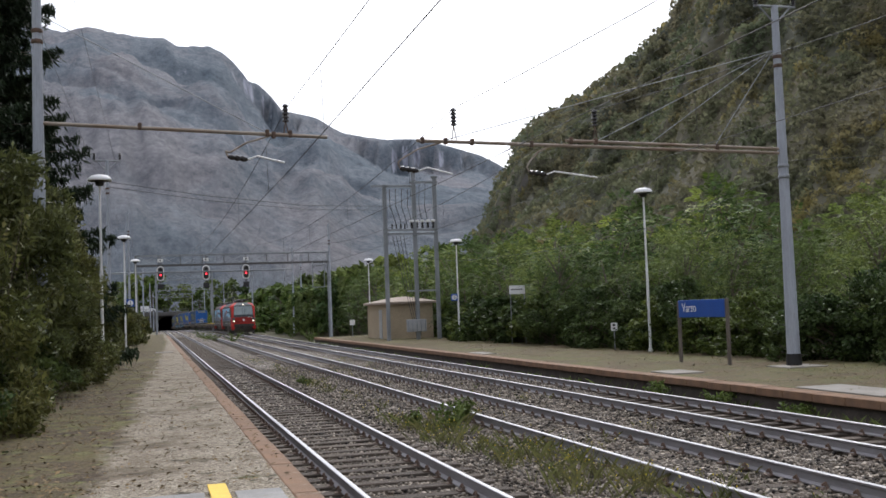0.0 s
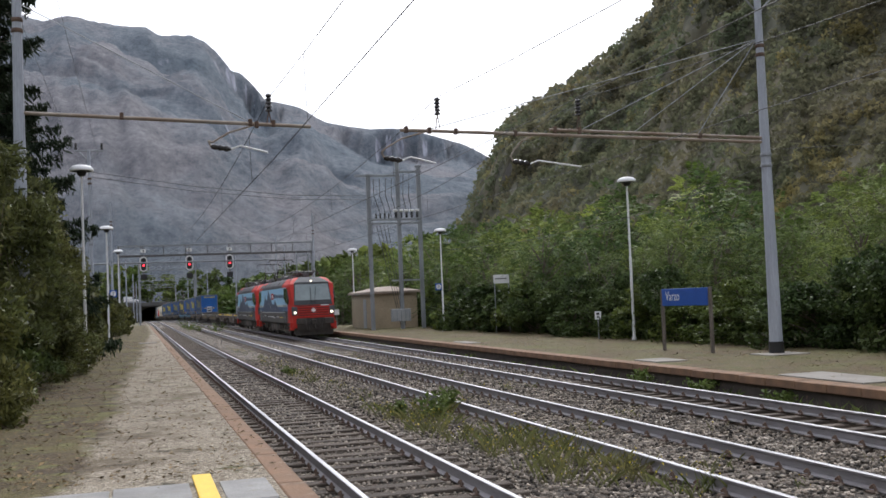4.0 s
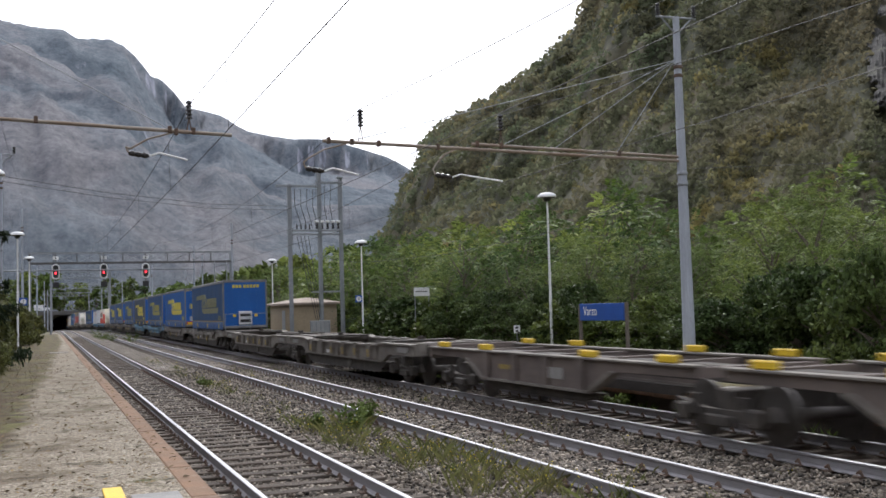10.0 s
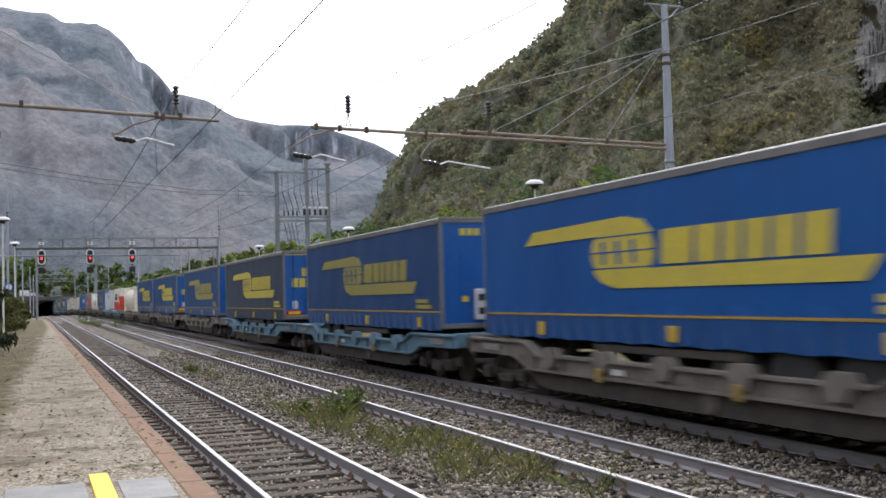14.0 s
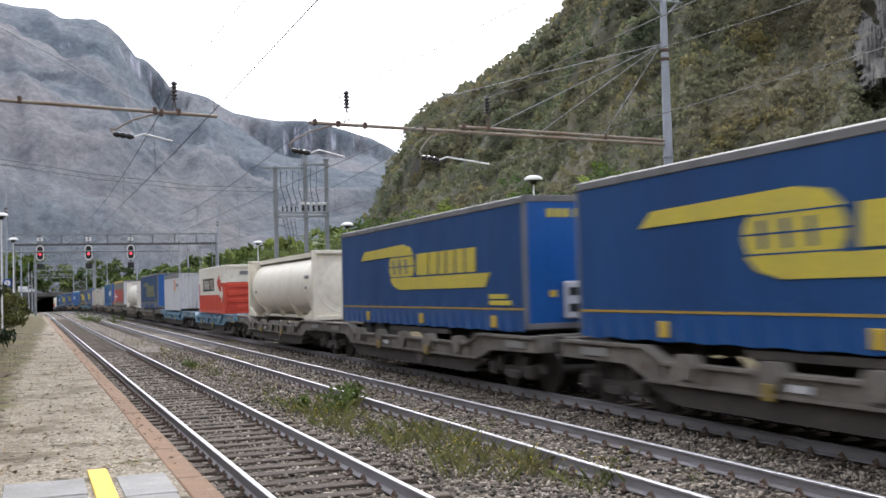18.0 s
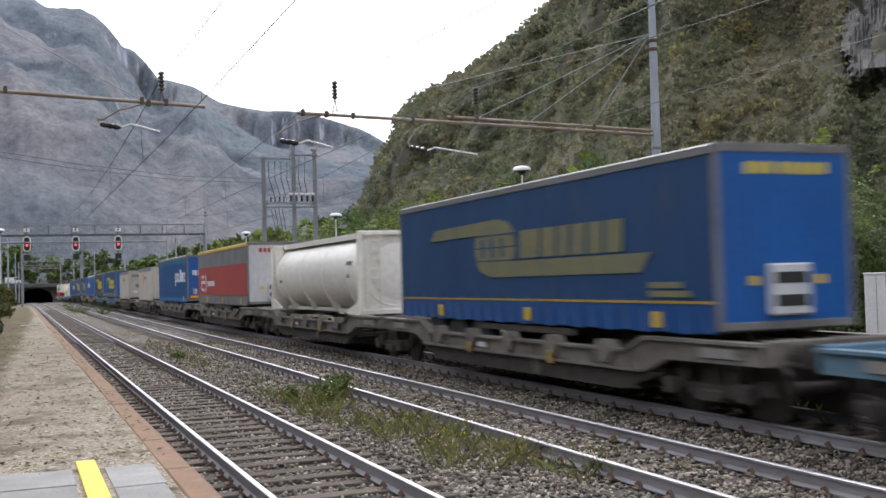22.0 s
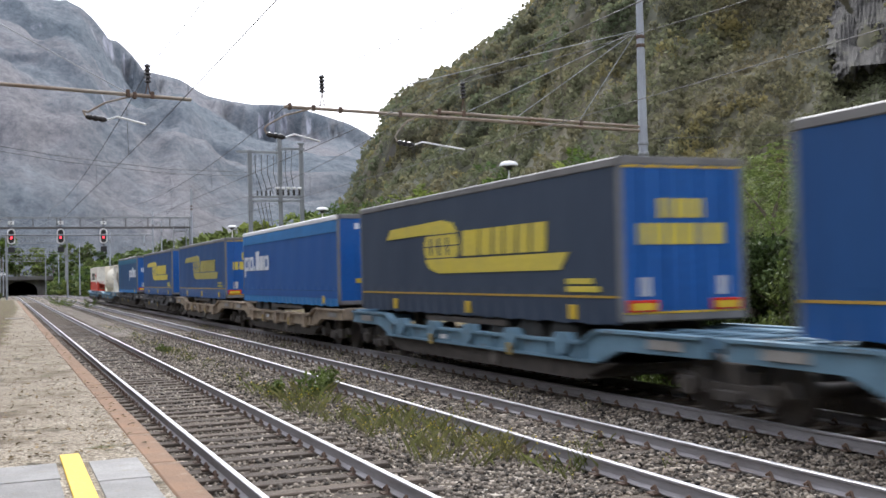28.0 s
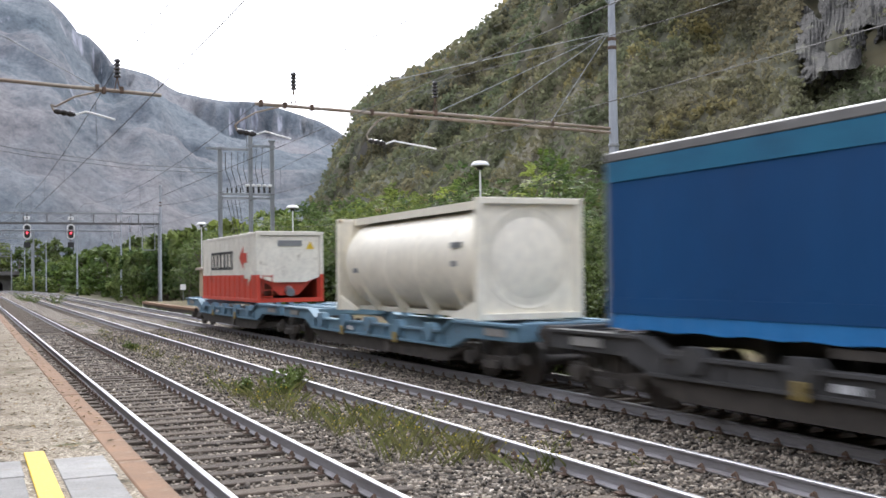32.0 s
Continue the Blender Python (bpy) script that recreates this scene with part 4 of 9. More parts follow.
registration(m_l, 2.85 - b[0], 6.5 - b[2], 1.75 - b[0], 3.15 - b[0], 5.9 - b[2], 0)
for lab, x, y, s in (("slim grey mast beside the far platform", -2.0, 53.7, 1), ("slim grey mast with cantilever by the platform end", -1.6, 80.0, 1), ("slim grey catenary mast at the end of the platform", 13.9, 84.5, -1),
                     ("far grey catenary mast beside the tracks", 14.7, 114.0, -1), ("far grey catenary mast beside the tracks", -2.6, 112.0, 1)):
    z = PLAT1_Z - 0.05 if x < 0 else (PLAT3_Z if y < 84 else -0.2)
    mast(lab, x, y, z, 9.6, 0.10, 0.07, y < 60)


def wire(name, pts, r, label="thin dark wire sagging between the masts"):
    """A thin wire through the points, as a tube."""
    return tagged(part(name, tube(B(), pts, r), M_WIRE), label, "wire", group="overhead wires")


def span(x, ys, z_contact, z_mess, sag, stagger):
    """Contact wire and sagging carrier over one track, joined by droppers."""
    root = thing("overhead_line", "dark contact wire hung from a sagging carrier wire", "overhead line", group="overhead wires")
    for k, (ya, yb) in enumerate(zip(ys, ys[1:])):
        n = 10
        c, m = [], []
        for i in range(n + 1):
            u = i / n
            y = ya + (yb - ya) * u
            st = stagger * (1 - 2 * u) * (1 if k % 2 else -1)
            d = drop(y)
            c.append((x + st, y, z_contact + d))
            m.append((x + st * 0.6, y, z_mess - sag * 4 * u * (1 - u) + d))
        for nm, pts, r in (("contact_wire", c, 0.009), ("carrier_wire", m, 0.009)):
            part(nm, tube(B(), pts, r), M_WIRE, root)
        for i in range(1, n, 2):
            g = B()
            rod(g, c[i], m[i], 0.006, n=4, caps=False)
            part("dropper", g, M_WIRE, root)


YS = (-26, MAST_Y, 76, 127, 178, 232, 286, 338)
span(T1 + 0.05, YS, 5.72, 7.25, 0.6, 0.12)
span(T2 + 0.25, YS, 5.56, 7.25, 0.8, 0.12)
span(T3 + 0.60, YS[:5], 5.46, 7.25, 1.0, 0.12)
for x in (16.3, 17.5):
    wire("feeder_wire", [(x, -26, 10.6), (x, 0, 10.2), (x, MAST_Y, 10.62), (x, 50, 10.1), (x - 0.6, 76, 10.4), (x - 2.5, 114, 9.9)], 0.007)
for x in (-3.0, -1.85):
    wire("feeder_wire", [(x, -26, 10.7), (x, 0, 10.3), (x, MAST_Y, 10.72), (x + 0.2, 53.7, 10.2), (x + 0.6, 80, 9.9), (x, 112, 9.6)], 0.007)
wire("slack_cable", [(16.87, MAST_Y, 5.5), (17.0, 32, 4.8), (17.2, 45, 4.6), (17.15, 58.8, 4.9), (16.5, 66, 5.6)], 0.009)
wire("slack_cable", [(16.87, MAST_Y, 5.9), (24, 22, 5.9), (34, 18, 6.4)], 0.009)
wire("cross_span_cable", [(-2.0, 53.7, 9.0), (3, 58, 8.75), (9, 63, 8.7), (14.55, 66, 8.9)], 0.016)
wire("cross_span_cable", [(-2.0, 53.7, 8.75), (3, 58, 8.5), (9, 63, 8.45), (14.55, 66, 8.65)], 0.016)


# ---- pole-mounted switchgear and hut ----
def switch_frame():
    root = thing("switchgear_frame", "three grey steel posts carrying switchgear and insulators", "substation", pose(0, 66, PLAT3_Z))
    tops = {14.55: 10.2, 16.5: 11.1, 17.9: 10.75}
    for x, t in tops.items():
        g = B()
        box(g, x - 0.09, x + 0.09, -0.07, 0.07, -0.2, t - PLAT3_Z, 0.015)
        for s in (-0.105, 0.105):
            box(g, x + s - 0.015, x + s + 0.015, -0.10, 0.10, -0.2, t - PLAT3_Z)
        part("post", g, M_STEEL, root)
        g = B()
        box(g, x - 0.2, x + 0.2, -0.15, 0.15, t - PLAT3_Z, t - PLAT3_Z + 0.1)
        part("post_cap", g, M_STEEL, root)
    for xa, xb, z in ((16.3, 18.1, 10.45), (13.7, 16.6, 10.2), (14.4, 18.0, 7.35), (14.4, 18.0, 7.1), (15.9, 18.0, 3.4)):
        for yy in (-0.14, 0.14):
            g = B()
            box(g, xa, xb, yy - 0.03, yy + 0.03, z - PLAT3_Z - 0.05, z - PLAT3_Z + 0.05)
            part("cross_beam", g, M_STEEL, root)
    for k in range(5):
        insulator(root, 16.3 + k * 0.36, 0.0, 7.45 - PLAT3_Z, 7.85 - PLAT3_Z, 0.1)
        g = B()
        box(g, 16.18 + k * 0.36, 16.42 + k * 0.36, -0.14, 0.14, 7.84 - PLAT3_Z, 8.0 - PLAT3_Z, 0.03)
        part("switch_head", g, M_WHITE, root)
    for k in range(4):
        insulator(root, 15.0 + k * 0.28, 0.0, 7.4 - PLAT3_Z, 7.75 - PLAT3_Z, 0.06)
    for k in range(7):
        x0, x1 = 14.9 + k * 0.4, 15.3 + k * 0.36
        pts = [(x0, 0.0, 10.0 - PLAT3_Z + (0.4 if k > 3 else 0)), (x0 + (x1 - x0) * 0.4 - 0.15, 0, 8.9 - PLAT3_Z), (x1 - 0.1, 0, 8.0 - PLAT3_Z), (x1, 0, 7.5 - PLAT3_Z)]
        part("jumper_cable", tube(B(), pts, 0.022), M_BLACK, root)
    for k in range(4):
        g = B()
        rod(g, (15.0 + k * 0.25, 0.05, 7.0 - PLAT3_Z), (15.0 + k * 0.1 + 1.4, 0.05, 0.2), 0.02, n=5)
        part("down_cable", g, M_WIRE, root)
    g = B()
    box(g, 15.7, 17.0, -0.25, -0.1, 0.5, 1.3, 0.02)
    part("control_box", g, M_GREYCAB, root)
    g = B()
    for k in range(5):
        rod(g, (15.8 + k * 0.28, -0.3, 0.5), (15.8 + k * 0.28, -0.3, 1.2), 0.02, n=5)
    part("guard_rail", g, M_STEEL, root)
    return root


M_GREYCAB = surf("grey_cabinet", (0.36, 0.37, 0.37), (0.29, 0.30, 0.30), 2, 0.6, bump=0.05)
switch_frame()


def hut():
    root = thing("service_hut", "low beige rendered hut with a flat tiled roof", "hut", pose(0, 0, PLAT3_Z))
    x0, x1, y0, y1, h = 15.25, 18.3, 69.0, 76.2, 2.35
    for nm, a, b_, c, d in (("wall", x0, x0 + 0.25, y0, y1), ("wall", x1 - 0.25, x1, y0, y1), ("wall", x0 + 0.25, x1 - 0.25, y0, y0 + 0.25), ("wall", x0 + 0.25, x1 - 0.25, y1 - 0.25, y1)):
        g = B()
        box(g, a, b_, c, d, -0.3, h)
        part(nm, g, M_BEIGE, root)
    g = B()
    pts = [(x0 - 0.25, y0 - 0.25), (x1 + 0.25, y0 - 0.25), (x1 + 0.25, y1 + 0.25), (x0 - 0.25, y1 + 0.25)]
    lo = [g.verts.new((*p, h)) for p in pts]
    md = [g.verts.new((*p, h + 0.14)) for p in pts]
    xm = (x0 + x1) / 2
    r0, r1 = g.verts.new((xm, y0 + 1.3, h + 0.5)), g.verts.new((xm, y1 - 1.3, h + 0.5))
    g.faces.new(lo[::-1])
    for i in range(4):
        g.faces.new((lo[i], lo[(i + 1) % 4], md[(i + 1) % 4], md[i]))
    g.faces.new((md[0], md[1], r0))
    g.faces.new((md[1], md[2], r1, r0))
    g.faces.new((md[2], md[3], r1))
    g.faces.new((md[3], md[0], r0, r1))
    part("roof", g, M_HUTROOF, root)
    g = B()
    box(g, x0 - 0.03, x0 + 0.02, 71.2, 72.1, 0.0, 2.0)
    part("door", g, M_GREYCAB, root)
    return root


M_HUTROOF = surf("hut_roof", (0.36, 0.29, 0.23), (0.27, 0.22, 0.18), 2, 0.9, bump=0.3)
hut()


# ---- signal gantry ----
def gantry():
    y = 97.5
    root = thing("signal_gantry", "dark grey steel signal gantry spanning the tracks", "gantry", pose(0, y, 0))
    xa, xb, z0, z1 = -1.35, 15.95, 6.95, 7.85
    for x in (xa, xb):
        for yy in (-0.35, 0.35):
            g = B()
            box(g, x - 0.10, x + 0.10, yy - 0.08, yy + 0.08, -0.3, z1 + 0.05)
            part("column", g, M_STEEL, root)
    for yy in (-0.4, 0.4):
        for z, h, mt in ((z0, 0.06, M_DARKSTEEL), (z1, 0.045, M_STEEL)):
            g = B()
            box(g, xa, xb, yy - 0.05, yy + 0.05, z - h, z + h)
            part("chord", g, mt, root)
    n = 9
    for i in range(n + 1):
        x = xa + (xb - xa) * i / n
        g = B()
        box(g, x - 0.04, x + 0.04, -0.44, -0.38, z0, z1)
        part("upright", g, M_DARKSTEEL, root)
        if i < n:
            x2 = xa + (xb - xa) * (i + 1) / n
            g = B()
            rod(g, (x, -0.40, z0), (x2, -0.40, z1), 0.018, n=5)
            rod(g, (x, 0.40, z1), (x2, 0.40, z0), 0.018, n=5)
            part("brace", g, M_STEEL, root)
    g = B()
    box(g, xa, xb, -0.36, 0.36, z0 + 0.06, z0 + 0.09)
    part("walkway", g, M_DARKSTEEL, root)
    g = B()
    rod(g, (xa - 3, -0.6, 6.35), (12.5, -0.6, 6.30), 0.07, n=8)
    part("cable_tube", g, M_STEEL, root)
    for x in (xb - 1.6,):
        g = B()
        for xx in (x, x + 1.1):
            box(g, xx - 0.04, xx + 0.04, -0.5, -0.42, 4.6, z0)
        for zz in (4.6, 6.6):
            box(g, x, x + 1.1, -0.5, -0.42, zz - 0.04, zz + 0.04)
        part("access_cage", g, M_STEEL, root)
    return root


gantry()


def colour_light(x):
    y = 97.0
    root = thing("colour_light_signal", "railway colour-light signal showing red under a white plate", "signal", pose(x, y, 0), group="signals on the gantry")
    zc = 6.22
    out = [(0.33 * math.cos(a), zc + 0.34 * (1 if math.sin(a) > 0 else -1) + 0.33 * math.sin(a)) for a in np.linspace(0, 2 * math.pi, 28, endpoint=False)]
    inn = [(0.23 * math.cos(a), zc + 0.34 * (1 if math.sin(a) > 0 else -1) + 0.23 * math.sin(a)) for a in np.linspace(0, 2 * math.pi, 28, endpoint=False)]
    g = B()
    prism(g, out, "y", -0.02, 0.06)
    part("backplate_rim", g, M_WHITE, root, "white oval rim")
    g = B()
    prism(g, inn, "y", -0.05, -0.015)
    part("backplate", g, M_BLACK, root)
    g = B()
    rod(g, (0, -0.12, zc - 0.12), (0, -0.04, zc - 0.12), 0.09, n=16)
    part("red_lens", g, M_RED, root, "lit red lens")
    g = B()
    rod(g, (0, -0.09, zc + 0.34), (0, -0.04, zc + 0.34), 0.11, n=14)
    part("dark_lens", g, M_GLASSD, root)
    g = B()
    box(g, -0.24, 0.24, -0.06, -0.02, zc + 1.02, zc + 1.32, 0.01)
    pl = part("plate", g, M_WHITE, root)
    g = B()
    box(g, -0.05, 0.05, -0.07, -0.055, zc + 1.09, zc + 1.25)
    part("lettering_bar", g, M_BLACK, pl)
    g = B()
    box(g, -0.26, 0.26, -0.05, 0.10, zc - 1.38, zc - 0.92, 0.02)
    part("lower_panel", g, M_BLACK, root)
    g = B()
    rod(g, (0, 0.1, zc - 1.3), (0, 0.1, 7.9), 0.05, n=8)
    part("hanger", g, M_DARKSTEEL, root)
    return root


M_GLASSD = surf("unlit_lens", (0.03, 0.03, 0.03), (0.04, 0.04, 0.04), 2, 0.15, bump=0)
for x in (0.75, 4.72, 8.28):
    colour_light(x)


def truss_portal(y, x0, x1, z):
    root = thing("truss_portal", "pale grey lattice portal over the far tracks", "portal", pose(0, y, drop(y)), group="lattice portals")
    for x in (x0, x1):
        g = B()
        box(g, x - 0.13, x + 0.13, -0.13, 0.13, -0.3, z + 1.2)
        part("column", g, M_STEEL, root)
    for zz in (z, z + 0.9):
        g = B()
        box(g, x0, x1, -0.06, 0.06, zz - 0.06, zz + 0.06)
        part("chord", g, M_STEEL, root)
    n = 7
    for i in range(n):
        xa, xb = x0 + (x1 - x0) * i / n, x0 + (x1 - x0) * (i + 1) / n
        g = B()
        rod(g, (xa, 0, z), ((xa + xb) / 2, 0, z + 0.9), 0.05, n=5)
        rod(g, ((xa + xb) / 2, 0, z + 0.9), (xb, 0, z), 0.05, n=5)
        part("diagonal", g, M_STEEL, root)
    return root


truss_portal(178, 0.6, 9.6, 8.6)
truss_portal(232, 0.9, 12.2, 8.6)
truss_portal(286, 1.2, 10.2, 8.6)
for y, x in ((150, 13.6), (150, -1.2), (205, 13.2), (205, -0.4), (255, 11.9), (255, 0.2), (128, 17.5), (165, 20.0)):
    mast("far slim grey mast by the station throat", x, y, drop(y) - 0.3, 9.5, 0.12, 0.08, False)


# ---- tunnel mouth and road deck ----
def portal():
    y0, zr = 340.0, drop(340.0)
    root = thing("tunnel_portal", "dark concrete tunnel mouth under a road deck", "tunnel portal", kind="structure")
    # facing wall with an arched opening over two tracks
    a = [(5.15 + 4.6 * math.cos(t), zr + 1.4 + 2.9 * math.sin(t)) for t in np.linspace(0, math.pi, 13)]
    g = B()
    prism(g, [(-22, zr - 1), (0.55, zr - 1)] + a[::-1][:7] + [(5.15, zr + 5.8), (-22, zr + 5.8)], "y", y0, y0 + 1.2)
    prism(g, [(9.75, zr - 1), (30, zr - 1), (30, zr + 5.8), (5.15, zr + 5.8)] + a[::-1][6:], "y", y0, y0 + 1.2)
    part("portal_wall", g, M_DARKCONC, root)
    g = B()
    box(g, -24, 32, y0 - 3.0, y0 + 6, zr + 4.7, zr + 5.8)
    part("road_deck", g, M_DARKCONC, root)
    for yy in (y0 - 2.9,):
        g = B()
        for k in range(26):
            box(g, -23 + k * 2.1, -22.92 + k * 2.1, yy, yy + 0.08, zr + 5.8, zr + 6.8)
        for zz in (6.3, 6.75):
            box(g, -23, 31, yy, yy + 0.06, zr + zz, zr + zz + 0.07)
        part("railing", g, M_DARKSTEEL, root)
    # lining of the tube behind
    vs, fs = [], []
    prof = [(0.55, zr - 0.6)] + a[::-1] + [(9.75, zr - 0.6)]
    for j in range(2):
        for x, z in prof:
            vs.append((x, y0 + 0.5 + j * 460, z - 0.0117 * 460 * j))
    n = len(prof)
    for i in range(n):
        k = (i + 1) % n
        fs.append((i, k, n + k, n + i))
    fs.append(tuple(range(n, 2 * n)))
    part("tunnel_lining", mesh_of("tunnel_lining", vs, fs, M_DARK), None, root)
    return root


M_DARKCONC = surf("sooty_concrete", (0.085, 0.08, 0.075), (0.13, 0.125, 0.115), 0.5, 0.95, bump=0.3)
portal()


def van():
    zr = drop(340.0)
    root = thing("white_van", "white van on the road deck above the tunnel", "van", pose(-1.2, 341.5, zr + 5.8))
    g = B()
    prism(g, [(-2.4, 0.35), (2.4, 0.35), (2.4, 1.0), (1.6, 1.25), (1.1, 2.0), (-2.4, 2.05)], "y", -0.9, 0.9)
    part("body", g, M_WHITE, root)
    for x in (-1.5, 1.5):
        for s in (-1, 1):
            g = B()
            rod(g, (x, s * 0.92, 0.34), (x, s * 0.72, 0.34), 0.34, n=14)
            part("wheel", g, M_BLACK, root)
    g = B()
    prism(g, [(1.05, 1.28), (1.55, 1.28), (1.15, 1.9), (0.2, 1.9), (0.2, 1.28)], "y", -0.915, 0.915)
    part("side_window", g, M_GLASSD, root)


van()

# ---- platform details ----
for k, (x0, x1, y0, y1) in enumerate(((-1.2, -0.28, 9.3, 10.35), (-0.25, 0.44, 9.6, 10.42), (-1.25, -0.30, 8.1, 9.27), (0.72, 1.16, 9.3, 10.36), (-0.27, 0.43, 8.4, 9.55), (0.72, 1.14, 7.9, 9.26), (-1.2, -0.32, 6.8, 8.05), (-0.3, 0.42, 6.4, 8.35))):
    g = B()
    box(g, x0, x1, y0, y1, PLAT1_Z - 0.05, PLAT1_Z + 0.016, 0.006)
    tagged(part("paving_slab", g, M_SLAB), "grey stone slab set flush in the platform", "paving slab", group="stone slabs in the platform", kind="structure")
g = B()
box(g, 0.49, 0.67, -8, 10.88, PLAT1_Z - 0.04, PLAT1_Z + 0.019, 0.004)
tagged(part("yellow_line", g, M_YELLOW), "worn yellow safety line painted on the platform", "line", kind="structure")
for x0, x1, y0, y1 in ((12.95, 13.85, 24.8, 26.1), (12.86, 13.95, 16.6, 19.3), (16.2, 17.4, 24.5, 25.6), (12.9, 13.5, 41.0, 43.0)):
    g = B()
    box(g, x0, x1, y0, y1, PLAT3_Z - 0.05, PLAT3_Z + 0.026, 0.008)
    tagged(part("concrete_patch", g, M_PALECONC), "pale concrete patch in the platform", "paving", group="concrete patches", kind="structure")
g = B()
box(g, 0.1, 0.95, 54.2, 55.3, PLAT1_Z - 0.05, PLAT1_Z + 0.03, 0.01)
tagged(part("concrete_patch", g, M_PALECONC), "pale concrete patch across the far platform", "paving", kind="structure")
# ---- plants ----
RNG = np.random.default_rng(7)


def leaf_mesh(name, centres, size, mat, aspect=1.6, droop=0.25, up=0.3, normals=None):
    """Many small folded leaves: each two triangles bent along the midrib."""
    n = len(centres)
    a = RNG.normal(size=(n, 3))
    if normals is not None:
        a = a * 0.75 + normals * 0.55
    a[:, 2] -= droop
    a /= np.linalg.norm(a, axis=1)[:, None]
    b = np.cross(a, RNG.normal(size=(n, 3)) + np.array([0, 0, up]))
    b /= np.linalg.norm(b, axis=1)[:, None] + 1e-9
    s = (size * RNG.uniform(0.6, 1.4, n))[:, None]
    c = np.asarray(centres)
    nrm = np.cross(a, b)
    v = np.empty((n, 4, 3))
    v[:, 0] = c - a * s * aspect * 0.5
    v[:, 1] = c + b * s * 0.45 + nrm * s * 0.12
    v[:, 2] = c + a * s * aspect * 0.5
    v[:, 3] = c - b * s * 0.45 + nrm * s * 0.12
    me = bpy.data.meshes.new(name)
    me.vertices.add(n * 4)
    me.vertices.foreach_set("co", v.reshape(-1))
    me.loops.add(n * 6)
    base = np.arange(n)[:, None] * 4
    me.loops.foreach_set("vertex_index", (base + np.array([0, 1, 2, 0, 2, 3])).reshape(-1).astype(np.int32))
    me.polygons.add(n * 2)
    me.polygons.foreach_set("loop_start", np.arange(0, n * 6, 3, dtype=np.int32))
    me.materials.append(mat)
    me.update(calc_edges=True)
    return me


def fronds(blobs, n, length, pairs, leaflet, mat, name):
    """Feathered leaves: stalks that arch out of the clumps, set with pairs of narrow leaflets."""
    p, d = blob_points(blobs, n)
    n = len(p)
    out = d * 0.9 + RNG.normal(size=(n, 3)) * 0.45 + np.array([0, 0, 0.25])
    out /= np.linalg.norm(out, axis=1)[:, None]
    side = np.cross(out, np.array([0, 0, 1.0]) + RNG.normal(size=(n, 3)) * 0.25)
    side /= np.linalg.norm(side, axis=1)[:, None] + 1e-9
    ln = length * RNG.uniform(0.6, 1.3, n)
    quads = []
    for i in range(pairs):
        t = (i + 0.6) / pairs
        c = p + out * (ln * t)[:, None] - np.array([0, 0, 1.0]) * (ln * 0.45 * t * t)[:, None]
        for s in (-1, 1):
            w = side * s * 0.85 + out * 0.45 + np.array([0, 0, -0.25])
            w /= np.linalg.norm(w, axis=1)[:, None]
            l = (leaflet * (1 - 0.45 * abs(t - 0.45)) * RNG.uniform(0.8, 1.2, n))[:, None]
            b = out * 0.16 * l + RNG.normal(size=(n, 3)) * 0.03 * l
            quads.append(np.stack([c, c + w * l * 0.5 + b, c + w * l, c + w * l * 0.5 - b], 1))
    v = np.concatenate(quads).reshape(-1, 3)
    m = len(v) // 4
    me = bpy.data.meshes.new(name)
    me.vertices.add(m * 4)
    me.vertices.foreach_set("co", v.reshape(-1))
    me.loops.add(m * 4)
    me.loops.foreach_set("vertex_index", np.arange(m * 4, dtype=np.int32))
    me.polygons.add(m)
    me.polygons.foreach_set("loop_start", np.arange(0, m * 4, 4, dtype=np.int32))
    me.materials.append(mat)
    me.update(calc_edges=True)
    return me


def blob_points(blobs, n, inner=0.35):
    """Points in the outer shells of ellipsoid clumps, thinned by noise so that the crown has gaps."""
    out, nrm = [], []
    vol = np.array([b[3] * b[4] * b[5] for b in blobs]) ** (2 / 3)
    pick = RNG.choice(len(blobs), size=int(n * 1.7), p=vol / vol.sum())
    d = RNG.normal(size=(len(pick), 3))
    d /= np.linalg.norm(d, axis=1)[:, None]
    r = RNG.uniform(inner, 1.0, len(pick)) ** 0.5
    bb = np.array(blobs)[pick]
    p = bb[:, :3] + d * bb[:, 3:6] * (r * RNG.uniform(0.9, 1.12, len(pick)))[:, None]
    keep = np.array([noise.noise(Vector((q[0] * 1.1, q[1] * 1.1, q[2] * 1.4))) > -0.10 for q in p])
    keep &= p[:, 2] > 0.02
    return p[keep][:n], d[keep][:n]


